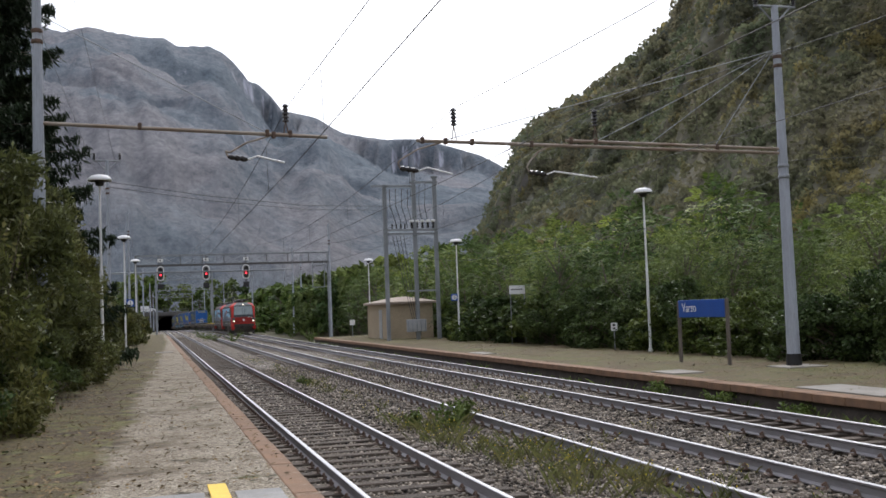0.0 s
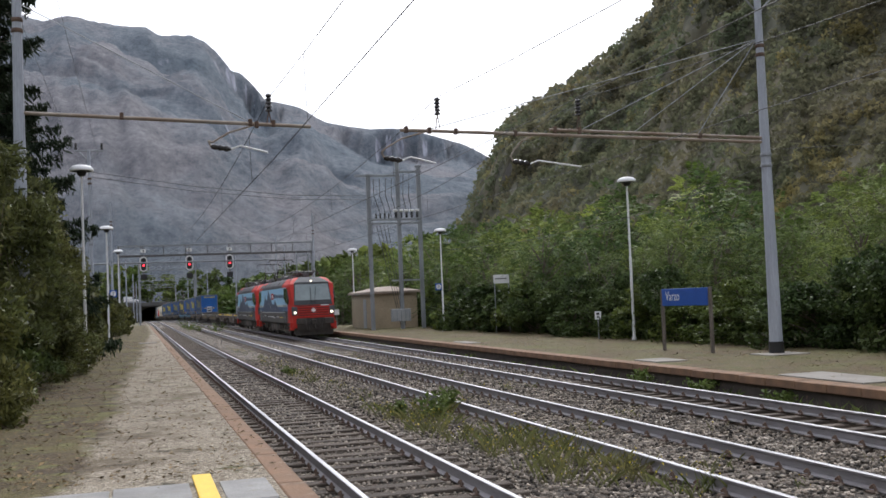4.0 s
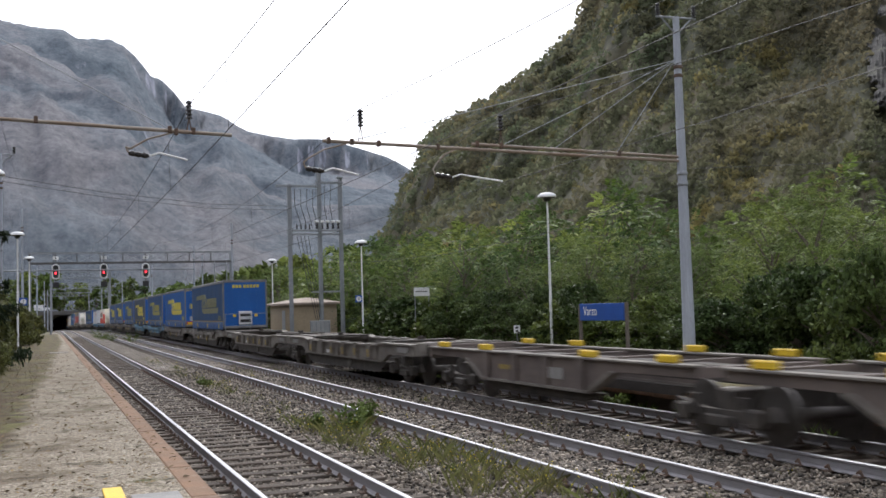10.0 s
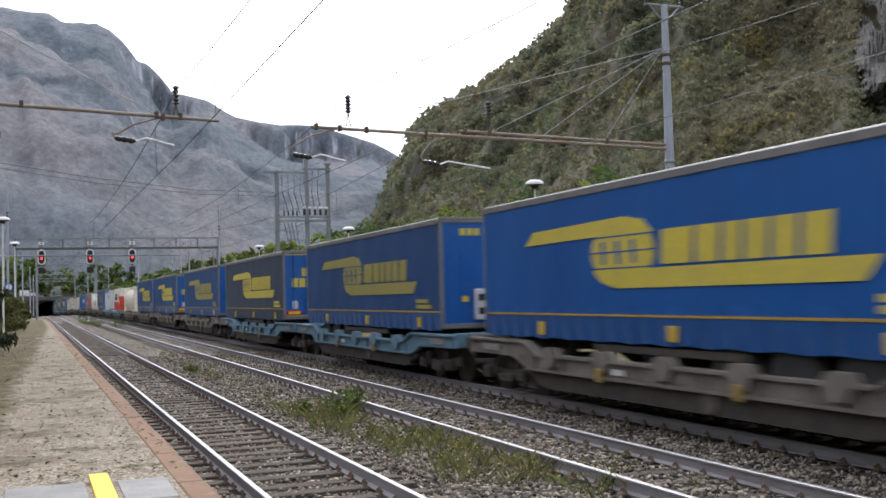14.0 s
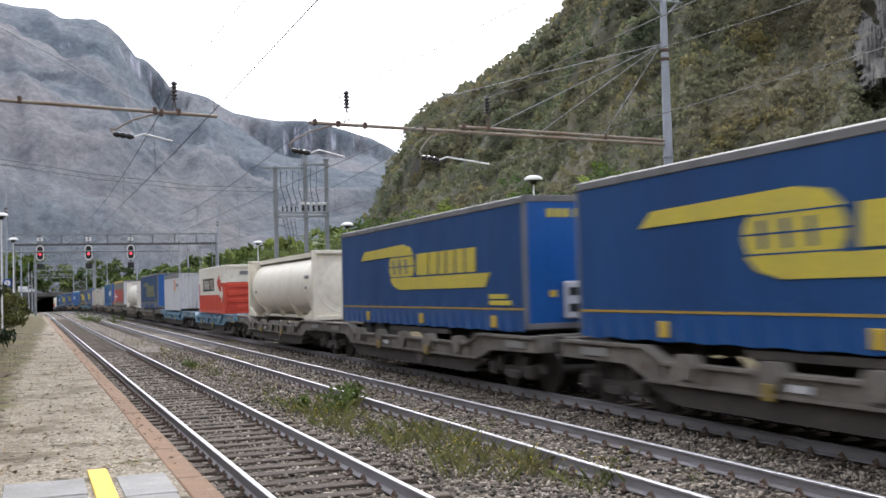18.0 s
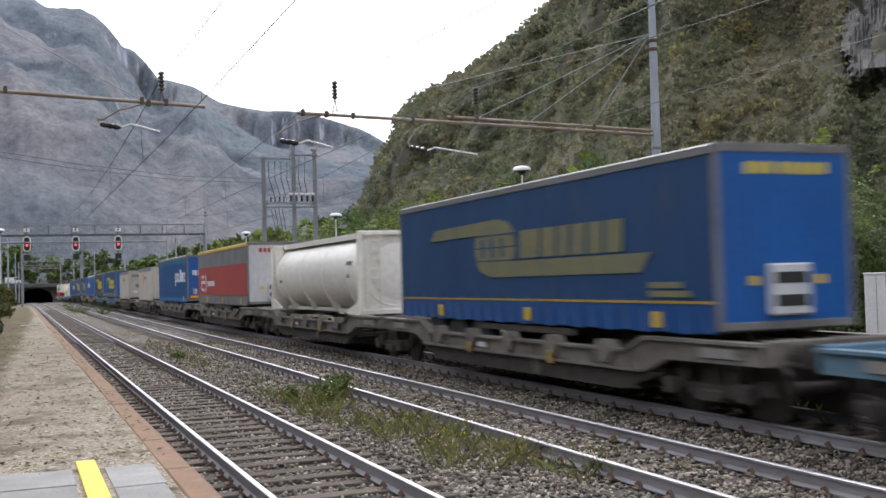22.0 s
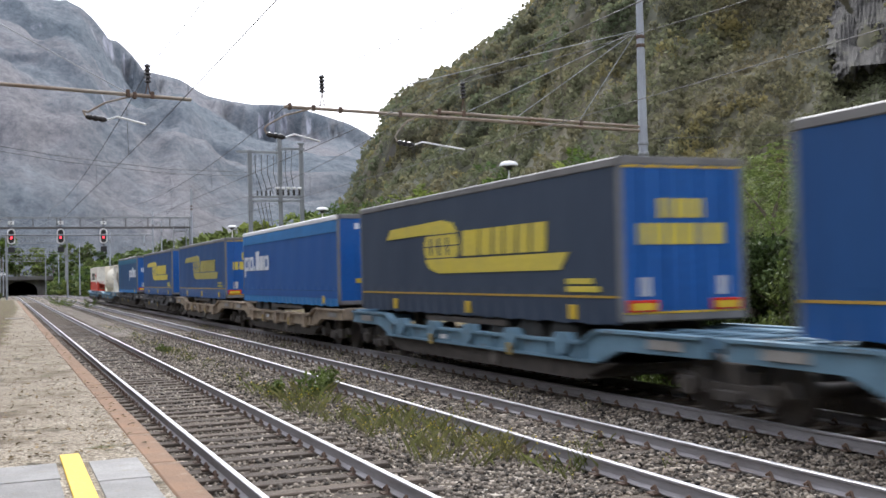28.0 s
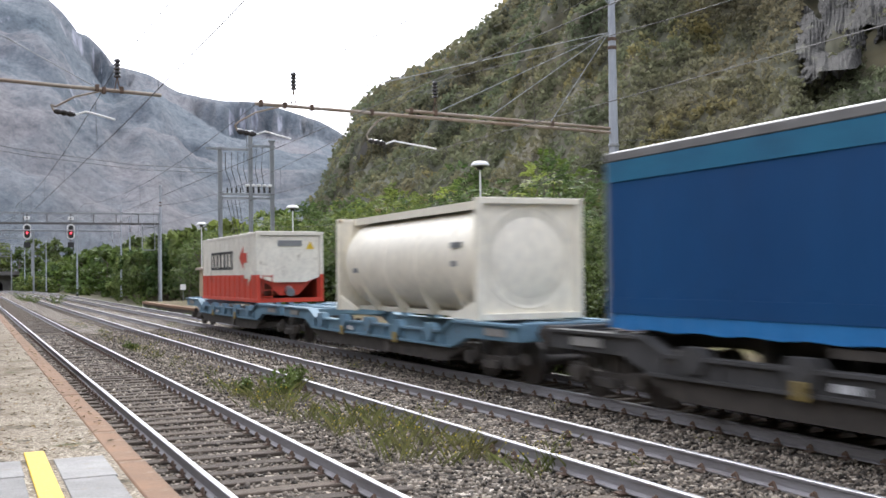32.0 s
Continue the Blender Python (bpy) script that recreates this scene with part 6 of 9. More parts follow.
# ---- loose stones ----
def stones(n, seed):
    """Crushed stones lying on the bed; kind stuff."""
    rg = np.random.default_rng(seed)
    y = 7.5 + 40 * rg.random(n) ** 1.9
    x = rg.uniform(PLAT1_X + 0.05, PLAT3_X - 0.05, n)
    keep = np.ones(n, bool)
    for t in (T1, T2, T3):
        for o in (-0.755, 0.755):
            keep &= np.abs(x - t - o) > 0.09
    keep &= ~((np.abs(x - T1) < 1.25) & ((((y - 3.0 + 0.15) / 0.6) % 1.0) < 0.5) & (rg.random(n) < 0.84))
    keep &= ~((np.abs(x - T2) < 1.25) & ((((y - 5.2 + 0.15) / 0.6) % 1.0) < 0.5) & (rg.random(n) < 0.6))
    keep &= ~((x > 10.55) & (y < 27))
    x, y = x[keep], y[keep]
    n = len(x)
    s = rg.uniform(0.020, 0.047, n) * (1 + (y > 25) * 0.25)
    v = np.array([(1, 0, 0), (-0.3, 0.95, 0.1), (-0.8, -0.7, 0), (0.1, -0.2, 0.75), (0.35, 0.5, 0.6), (0, 0, -0.6)])
    f = np.array([(0, 4, 3), (4, 1, 3), (1, 2, 3), (2, 0, 3), (0, 1, 4), (1, 0, 5), (2, 1, 5), (0, 2, 5)])
    a = rg.uniform(0, 6.28, n)
    ca, sa = np.cos(a), np.sin(a)
    j = v[None] * rg.uniform(0.65, 1.3, (n, 6, 3))
    w = np.empty_like(j)
    w[..., 0] = j[..., 0] * ca[:, None] - j[..., 1] * sa[:, None]
    w[..., 1] = j[..., 0] * sa[:, None] + j[..., 1] * ca[:, None]
    w[..., 2] = j[..., 2]
    w *= s[:, None, None]
    zb = np.interp(x, [1.4, 1.75, 2.1, 3.15, 4.4, 4.9, 5.3, 5.9, 7.15, 8.3, 8.9, 9.5, 10.7, 11.8, 12.3], [-0.255, -0.245, -0.215, -0.205, -0.225, -0.25, -0.25, -0.21, -0.19, -0.2, -0.24, -0.21, -0.19, -0.2, -0.24])
    w += np.stack([x, y, zb + s * 0.25], 1)[:, None, :]
    me = bpy.data.meshes.new("stones")
    me.vertices.add(n * 6)
    me.vertices.foreach_set("co", w.reshape(-1))
    me.loops.add(n * 24)
    me.loops.foreach_set("vertex_index", (np.arange(n)[:, None, None] * 6 + f[None]).reshape(-1).astype(np.int32))
    me.polygons.add(n * 8)
    me.polygons.foreach_set("loop_start", np.arange(0, n * 24, 3, dtype=np.int32))
    me.materials.append(M_STONE)
    me.update(calc_edges=True)
    return tagged(new("ballast_stones", me), "loose grey and brown crushed stones of the track bed", "stones", kind="stuff")


stones(52000, 9)


# ---- woods on the mountainside ----
def mountain_woods(hill_ob, n, seed, size, mat, name, label, az0, az1, cards, leaf, tall, pick):
    """Tree crowns over the slope, each a clump of leafy sprays; kind stuff."""
    rg = np.random.default_rng(seed)
    me = hill_ob.data
    co = np.empty(len(me.vertices) * 3)
    me.vertices.foreach_get("co", co)
    co = co.reshape(-1, 3)
    nrm = np.empty(len(me.vertices) * 3)
    me.vertices.foreach_get("normal", nrm)
    nrm = nrm.reshape(-1, 3)
    az = np.degrees(np.arctan2(co[:, 0], co[:, 1]))
    el = np.degrees(np.arctan2(co[:, 2] - EYE_Z, np.hypot(co[:, 0], co[:, 1])))
    ok = np.where((az > az0) & (az < az1) & pick(az, el, nrm[:, 2], rg))[0]
    rise = np.clip(np.abs(np.roll(el, -1)[ok] - el[ok]), 0.02, 1.5)
    i = rg.choice(ok, n, p=rise / rise.sum())
    step = np.roll(co, -1, axis=0)[i] - co[i]
    far = np.linalg.norm(step, axis=1) > 60
    step[far] = 0
    dist = np.linalg.norm(co[i, :2], axis=1)
    side = np.stack([co[i, 1] / dist, -co[i, 0] / dist, np.zeros(n)], 1)
    s = size * dist * rg.uniform(0.6, 1.35, n)
    c = co[i] + step * rg.uniform(0.0, 1.0, (n, 1)) + side * (dist * 0.0021 * rg.uniform(-1, 1, n))[:, None]
    d = rg.normal(size=(n, cards, 3))
    d /= np.linalg.norm(d, axis=2)[..., None]
    d[..., 2] = d[..., 2] * tall + 0.25 * tall
    p = c[:, None, :] + d * (s[:, None] * rg.uniform(0.7, 1.0, (n, cards)))[..., None]
    mesh = leaf_mesh(name, p.reshape(-1, 3), np.repeat(s, cards) * leaf, mat, 1.25, 0.0)
    return tagged(new(name, mesh), label, "woods", kind="stuff")


def off_crag(az, el, up, rg):
    return (up > 0.3) & ~((az > 43.7) & (az < 48) & (el > 9.6) & (el < 14.2) & (rg.random(len(az)) < 0.72))


def high_up(az, el, up, rg):
    top = np.interp(az, [a for a, _ in NEAR_RIDGE], [e for _, e in NEAR_RIDGE])
    return (up > 0.3) & (el / top + rg.normal(0, 0.15, len(az)) > 0.86)


mountain_woods(HILL_NEAR, 17000, 4, 0.0056, M_WOODS, "mountain_woods", "mixed green and brown autumn woods on the mountainside", 14, 49, 21, 0.50, 0.9, off_crag)
mountain_woods(HILL_NEAR, 2600, 5, 0.0026, M_CONIFER, "conifer_woods", "dark conifers scattered high on the mountainside", 14, 49, 9, 0.6, 2.2, high_up)
# ---- the train: places along it, in metres at the seventh second ----
D_ROWS = [(0, 115.48), (3, 67.14), (5.5, 25.59), (7, 0.0), (8.2, -20.56), (12, -86.88), (14, -122.44), (17, -176.64), (19, -212.78), (21.5, -259.42), (23, -288.06), (25.5, -336.81), (28, -386.1), (30.5, -436.98), (32, -467.94)]


def run(t):
    """How far the train still is from its place at the seventh second; smooth through the rows."""
    n = len(D_ROWS)
    vel = []
    for i in range(n):
        a, b = D_ROWS[max(i - 1, 0)], D_ROWS[min(i + 1, n - 1)]
        vel.append((b[1] - a[1]) / (b[0] - a[0]))
    i = max(k for k in range(n - 1) if D_ROWS[k][0] <= t)
    (t0, d0), (t1, d1) = D_ROWS[i], D_ROWS[i + 1]
    h = t1 - t0
    u = (t - t0) / h
    return (2 * u ** 3 - 3 * u ** 2 + 1) * d0 + (u ** 3 - 2 * u ** 2 + u) * h * vel[i] + (3 * u ** 2 - 2 * u ** 3) * d1 + (u ** 3 - u ** 2) * h * vel[i + 1]


MOVING = []


def rides(ob, y7, z=0.0):
    MOVING.append((ob, y7, z))
    return ob


def motions():
    """Every vehicle and load of the train runs along track 3."""
    for ob, y7, z in MOVING:
        rows = []
        for k in range(33):
            y = y7 + run(float(k))
            dx = (line_x(y + 5, T3) - line_x(y - 5, T3)) / 10
            dz = (drop(y + 5) - drop(y - 5)) / 10
            rows.append((float(k), pose(line_x(y, T3), y, drop(y) + z, math.degrees(math.atan(dz)), 0, -math.degrees(math.atan(dx)))))
        walk(ob, rows)
# ---- train materials ----
M_LOCORED = surf("loco_red", (0.50, 0.045, 0.035), (0.44, 0.04, 0.03), 1.2, 0.55, bump=0.02, spot=(0.42, 0.04, 0.03), spot_at=0.7)
M_LOCOBLUE = surf("loco_sky_blue", (0.31, 0.56, 0.76), (0.37, 0.61, 0.79), 0.7, 0.35, bump=0.02)
M_LOCOSAND = surf("loco_sand", (0.55, 0.55, 0.52), (0.48, 0.49, 0.48), 0.8, 0.4, bump=0.02)
M_LOCODEEP = surf("loco_deep_blue", (0.05, 0.13, 0.27), (0.04, 0.10, 0.21), 0.9, 0.35, bump=0.02)
M_LOCOROCK = surf("loco_mountain", (0.045, 0.065, 0.12), (0.07, 0.085, 0.15), 1.1, 0.4, bump=0.02)
M_LOCOGREY = surf("loco_grey", (0.085, 0.082, 0.078), (0.12, 0.112, 0.104), 1.5, 0.6, bump=0.05, spot=(0.14, 0.125, 0.11), spot_at=0.66)
M_LOCOROOF = surf("loco_roof_grey", (0.115, 0.118, 0.125), (0.085, 0.088, 0.093), 1.2, 0.7, bump=0.05)
for _m in (M_LOCORED, M_LOCOBLUE, M_LOCOROOF, M_LOCOGREY):
    _m.node_tree.nodes["Principled BSDF"].inputs["Specular IOR Level"].default_value = 0.12
M_GLASS = surf("dark_glass", (0.02, 0.024, 0.028), (0.03, 0.034, 0.038), 1, 0.06, bump=0)
# Base colour raised to grey-green to imitate sky reflected in the glass.
M_WINDSHIELD = surf("windshield", (0.22, 0.265, 0.265), (0.15, 0.19, 0.195), 0.6, 0.05, bump=0)
# Grime of the running gear, darkened to hold the shadow under wagons and trailers.
M_BOGIE = surf("grimy_shaded_gear", (0.042, 0.037, 0.033), (0.085, 0.072, 0.060), 4, 0.85, 0.2, bump=0.3)
M_LOCOGEAR = surf("dusty_running_gear", (0.085, 0.076, 0.067), (0.15, 0.132, 0.112), 3, 0.85, 0.1, bump=0.3, spot=(0.05, 0.044, 0.04), spot_at=0.6)
M_TYRE = surf("wheel_tread", (0.11, 0.10, 0.09), (0.07, 0.06, 0.055), 4, 0.5, 0.6, bump=0.1)
M_RUBBER = surf("rubber", (0.02, 0.02, 0.02), (0.035, 0.035, 0.033), 6, 0.85, bump=0.2)
M_LAMPON = glow("lit_headlamp", (1.0, 0.90, 0.70), 1.7)
M_WAGGREY = surf("wagon_grey_brown", (0.21, 0.19, 0.162), (0.125, 0.11, 0.094), 1.4, 0.8, bump=0.25, spot=(0.11, 0.085, 0.065), spot_at=0.6)
M_WAGBLUE = surf("wagon_pale_blue", (0.14, 0.25, 0.33), (0.095, 0.172, 0.23), 1.4, 0.7, bump=0.2, spot=(0.12, 0.11, 0.10), spot_at=0.64)
M_WAGTAN = surf("wagon_tan", (0.33, 0.26, 0.18), (0.22, 0.17, 0.12), 1.4, 0.8, bump=0.25, spot=(0.12, 0.09, 0.065), spot_at=0.6)
M_WAGDARK = surf("wagon_dark_grey", (0.06, 0.058, 0.058), (0.036, 0.035, 0.034), 1.4, 0.75, bump=0.25, spot=(0.13, 0.12, 0.11), spot_at=0.66)
M_WAGBROWN = surf("wagon_brown", (0.17, 0.135, 0.115), (0.10, 0.08, 0.07), 1.4, 0.8, bump=0.25)
M_CURTAIN = surf("blue_tarpaulin", (0.015, 0.070, 0.205), (0.013, 0.054, 0.165), 0.8, 0.5, bump=0.1, stretch=(1, 1, 0.2), spot=(0.04, 0.085, 0.19), spot_at=0.66)
M_CURTAIN2 = surf("bright_blue_tarpaulin", (0.010, 0.095, 0.33), (0.010, 0.08, 0.28), 0.8, 0.45, bump=0.1, stretch=(1, 1, 0.2))
M_CURTAIN4 = surf("sun_bleached_navy_tarpaulin", (0.018, 0.064, 0.160), (0.015, 0.053, 0.135), 0.8, 0.55, bump=0.1, stretch=(1, 1, 0.2), spot=(0.05, 0.07, 0.11), spot_at=0.62)
M_CURTAIN3 = surf("dull_grey_blue_tarpaulin", (0.042, 0.060, 0.092), (0.034, 0.050, 0.080), 0.8, 0.6, bump=0.1, stretch=(1, 1, 0.2))
M_PETRA = surf("deep_blue_tarpaulin", (0.006, 0.064, 0.185), (0.006, 0.054, 0.160), 0.8, 0.45, bump=0.1, stretch=(1, 1, 0.2))
M_PETRA_MID = surf("petrol_blue_tarpaulin", (0.008, 0.082, 0.245), (0.008, 0.068, 0.21), 0.8, 0.45, bump=0.1, stretch=(1, 1, 0.2))
M_PETRA_EDGE = surf("light_blue_band", (0.03, 0.20, 0.48), (0.03, 0.17, 0.42), 1, 0.45, bump=0.05)
M_PETRA_TOP = surf("teal_band", (0.02, 0.15, 0.26), (0.02, 0.12, 0.22), 1, 0.5, bump=0.05)
for _m in (M_CURTAIN, M_CURTAIN2, M_CURTAIN3, M_CURTAIN4, M_PETRA, M_PETRA_MID, M_PETRA_EDGE, M_PETRA_TOP):
    _m.node_tree.nodes["Principled BSDF"].inputs["Specular IOR Level"].default_value = 0.3
M_SKIRT = surf("glossy_blue_skirt", (0.016, 0.090, 0.28), (0.014, 0.072, 0.225), 2.5, 0.3, bump=0.25, fine=9, stretch=(1, 1, 0.3), spot=(0.05, 0.11, 0.22), spot_at=0.64)
M_RAILTRIM = surf("weathered_trim", (0.21, 0.205, 0.20), (0.145, 0.142, 0.138), 2, 0.7, 0.1, bump=0.1)
M_WALL_BLUE = surf("blue_trailer_end", (0.011, 0.105, 0.36), (0.010, 0.09, 0.31), 1, 0.35, bump=0.03)
M_LOGOYEL = surf("faded_yellow_print", (0.62, 0.50, 0.06), (0.54, 0.44, 0.08), 1.5, 0.55, bump=0.03)
M_LOGODULL = surf("dull_yellow_print", (0.20, 0.19, 0.09), (0.16, 0.16, 0.10), 1.5, 0.6, bump=0.03)
M_LOGOFADE = surf("faded_gold_print", (0.36, 0.31, 0.07), (0.30, 0.27, 0.08), 1.5, 0.6, bump=0.03)
M_LOGOWHITE = surf("white_print", (0.72, 0.74, 0.76), (0.64, 0.66, 0.70), 1.5, 0.55, bump=0.03)
M_ALU = surf("aluminium_rail", (0.42, 0.43, 0.44), (0.34, 0.34, 0.35), 2, 0.45, 0.6, bump=0.05)
M_TANK = surf("cream_tank", (0.90, 0.84, 0.70), (0.83, 0.77, 0.63), 0.7, 0.4, bump=0.04, stretch=(1, 1, 0.6), spot=(0.56, 0.50, 0.38), spot_at=0.73)
M_TANKWHITE = surf("white_tank", (0.90, 0.86, 0.76), (0.82, 0.78, 0.68), 0.7, 0.38, bump=0.04, spot=(0.55, 0.53, 0.48), spot_at=0.68)
M_CREAM = surf("cream_panel", (0.78, 0.74, 0.64), (0.68, 0.64, 0.55), 0.9, 0.5, bump=0.05, spot=(0.42, 0.37, 0.29), spot_at=0.66)
M_CONTRED = surf("container_red", (0.60, 0.060, 0.030), (0.50, 0.048, 0.025), 0.9, 0.45, bump=0.05, spot=(0.34, 0.05, 0.035), spot_at=0.67)
M_GREYBOX = surf("pale_grey_panel", (0.60, 0.60, 0.61), (0.52, 0.525, 0.53), 0.8, 0.5, bump=0.06, stretch=(1, 1, 0.4))
M_GREYTOP = surf("grey_band", (0.22, 0.225, 0.23), (0.17, 0.175, 0.18), 0.8, 0.55, bump=0.06)
M_BEIGEBOX = surf("beige_panel", (0.55, 0.51, 0.43), (0.46, 0.43, 0.365), 0.8, 0.55, bump=0.06, stretch=(1, 1, 0.4))
M_TRAILRED = surf("trailer_red", (0.40, 0.055, 0.045), (0.33, 0.045, 0.04), 0.8, 0.5, bump=0.08, stretch=(1, 1, 0.2))
M_TRAILGREY = surf("trailer_grey", (0.20, 0.20, 0.20), (0.15, 0.15, 0.15), 0.8, 0.5, bump=0.08)
M_ORANGE = surf("orange_print", (0.70, 0.22, 0.04), (0.62, 0.19, 0.04), 1.2, 0.5, bump=0.03)
M_TAIL = surf("tail_lamp_red", (0.60, 0.03, 0.02), (0.5, 0.03, 0.02), 3, 0.25, bump=0)
M_HEM = surf("amber_hem", (0.42, 0.27, 0.035), (0.34, 0.22, 0.04), 3, 0.6, bump=0.05)
M_WORNYEL = surf("worn_yellow", (0.34, 0.24, 0.05), (0.20, 0.15, 0.06), 5, 0.7, bump=0.1)
M_WORNPRINT = surf("worn_white_print", (0.30, 0.29, 0.27), (0.20, 0.19, 0.175), 6, 0.8, bump=0.1)
M_YELPLATE = surf("yellow_marking", (0.70, 0.48, 0.03), (0.6, 0.4, 0.03), 3, 0.45, bump=0.03)


def wheelset(parent, y, r=0.46):
    w = part("wheelset", lathe(B(), [(0.09, -0.8), (r + 0.03, -0.72), (r + 0.03, -0.69), (r, -0.68), (r, -0.60), (0.12, -0.58), (0.09, 0.58 - 0.0), (r, 0.60), (r, 0.68), (r + 0.03, 0.69), (r + 0.03, 0.72), (0.09, 0.8)], 20, Matrix.Rotation(radians(90), 4, "Y")), M_TYRE, parent, smooth=False)
    w.location = (0, y, r)
    return w


def bogie(parent, y, wheelbase=1.8, r=0.46, mat=None):
    g = B()
    for s in (-1, 1):
        prism(g, [(y - wheelbase / 2 - 0.45, 0.42), (y - wheelbase / 2 - 0.3, 0.62), (y - 0.5, 0.5), (y + 0.5, 0.5), (y + wheelbase / 2 + 0.3, 0.62), (y + wheelbase / 2 + 0.45, 0.42), (y + 0.4, 0.32), (y - 0.4, 0.32)], "x", s * 1.0 - 0.06, s * 1.0 + 0.06)
        for w in (-1, 1):
            box(g, s * 1.12 - 0.10, s * 1.12 + 0.10, y + w * wheelbase / 2 - 0.14, y + w * wheelbase / 2 + 0.14, r - 0.15, r + 0.12, 0.03)
            rod(g, (s * 1.10, y + w * (wheelbase / 2 - 0.28), 0.40), (s * 1.10, y + w * (wheelbase / 2 - 0.28), 0.72), 0.08)
        box(g, s * 1.08 - 0.08, s * 1.08 + 0.08, y - 0.3, y + 0.3, 0.25, 0.42, 0.02)
    box(g, -1.0, 1.0, y - 0.22, y + 0.22, 0.45, 0.8, 0.02)
    b = part("bogie", g, mat or M_BOGIE, parent)
    for w in (-1, 1):
        wheelset(b, y + w * wheelbase / 2, r)
    return b


def buffers(parent, y, d, z=1.05):
    """A pair of buffers at y, facing d (-1 or 1)."""
    for s in (-1, 1):
        g = B()
        rod(g, (s * 0.875, y, z), (s * 0.875, y + d * 0.42, z), 0.11, n=12)
        box(g, s * 0.875 - 0.26, s * 0.875 + 0.26, y + d * 0.42, y + d * 0.47, z - 0.17, z + 0.17, 0.02)
        part("buffer", g, M_BOGIE, parent)


# ---- locomotive ----
def loco_ring(y, end):
    """Half width, heights of the body at y: sides upright, roof shoulders drawn in, cab ends narrowed."""
    a = abs(y)
    t = max(0.0, (a - 7.3) / 1.55)
    w = 1.5 - 0.06 * t - 0.20 * t ** 3
    return w


def loco_front(z):
    """How far the nose reaches forward at height z."""
    if z < 2.05:
        return 8.86 - 0.03 * max(0, 1.2 - z)
    if z < 3.5:
        return 8.86 - (z - 2.05) * 0.42
    return 8.25 - (z - 3.5) ** 1.0 * 2.6


LOCO_LEVELS = [(0.95, 1.0), (1.25, 1.0), (1.62, 1.0), (1.70, 1.0), (1.98, 1.0), (2.12, 1.0), (3.22, 1.0), (3.30, 0.99), (3.40, 0.965), (3.66, 0.80), (3.78, 0.70), (3.84, 0.52)]


def loco_shell(u0, u1, levels, mats_by_level, parent, name, mats, label=""):
    """A stretch of the body shell between u0 and u1 (-1 front, 1 rear), both sides and over the roof."""
    g = B()
    us = np.linspace(u0, u1, max(2, int(abs(u1 - u0) * 14)) + 1)
    lv = LOCO_LEVELS[levels[0]:levels[1] + 1]
    prof = [(-f, z) for z, f in lv] + ([(f, z) for z, f in lv[::-1]])
    rings = []
    for u in us:
        ring = []
        for f, z in prof:
            y = u * loco_front(z)
            ring.append(g.verts.new((f * loco_ring(y, u), y, z)))
        rings.append(ring)
    n = len(prof)
    for p, q in zip(rings, rings[1:]):
        for i in range(n - 1):
            fc = g.faces.new((p[i], q[i], q[i + 1], p[i + 1]))
            k = i if i < len(lv) - 1 else (n - 2 - i)
            fc.material_index = mats_by_level[levels[0] + k] if i != len(lv) - 1 else mats_by_level[-1]
    for end, ring in ((u0, rings[0]), (u1, rings[-1])):
        if abs(end) > 0.999:
            m = len(lv)
            for i in range(m - 1):
                fc = g.faces.new((ring[i], ring[i + 1], ring[n - 2 - i], ring[n - 1 - i]))
                fc.material_index = 0
    bmesh.ops.recalc_face_normals(g, faces=g.faces)
    return part(name, g, mats, parent, label)


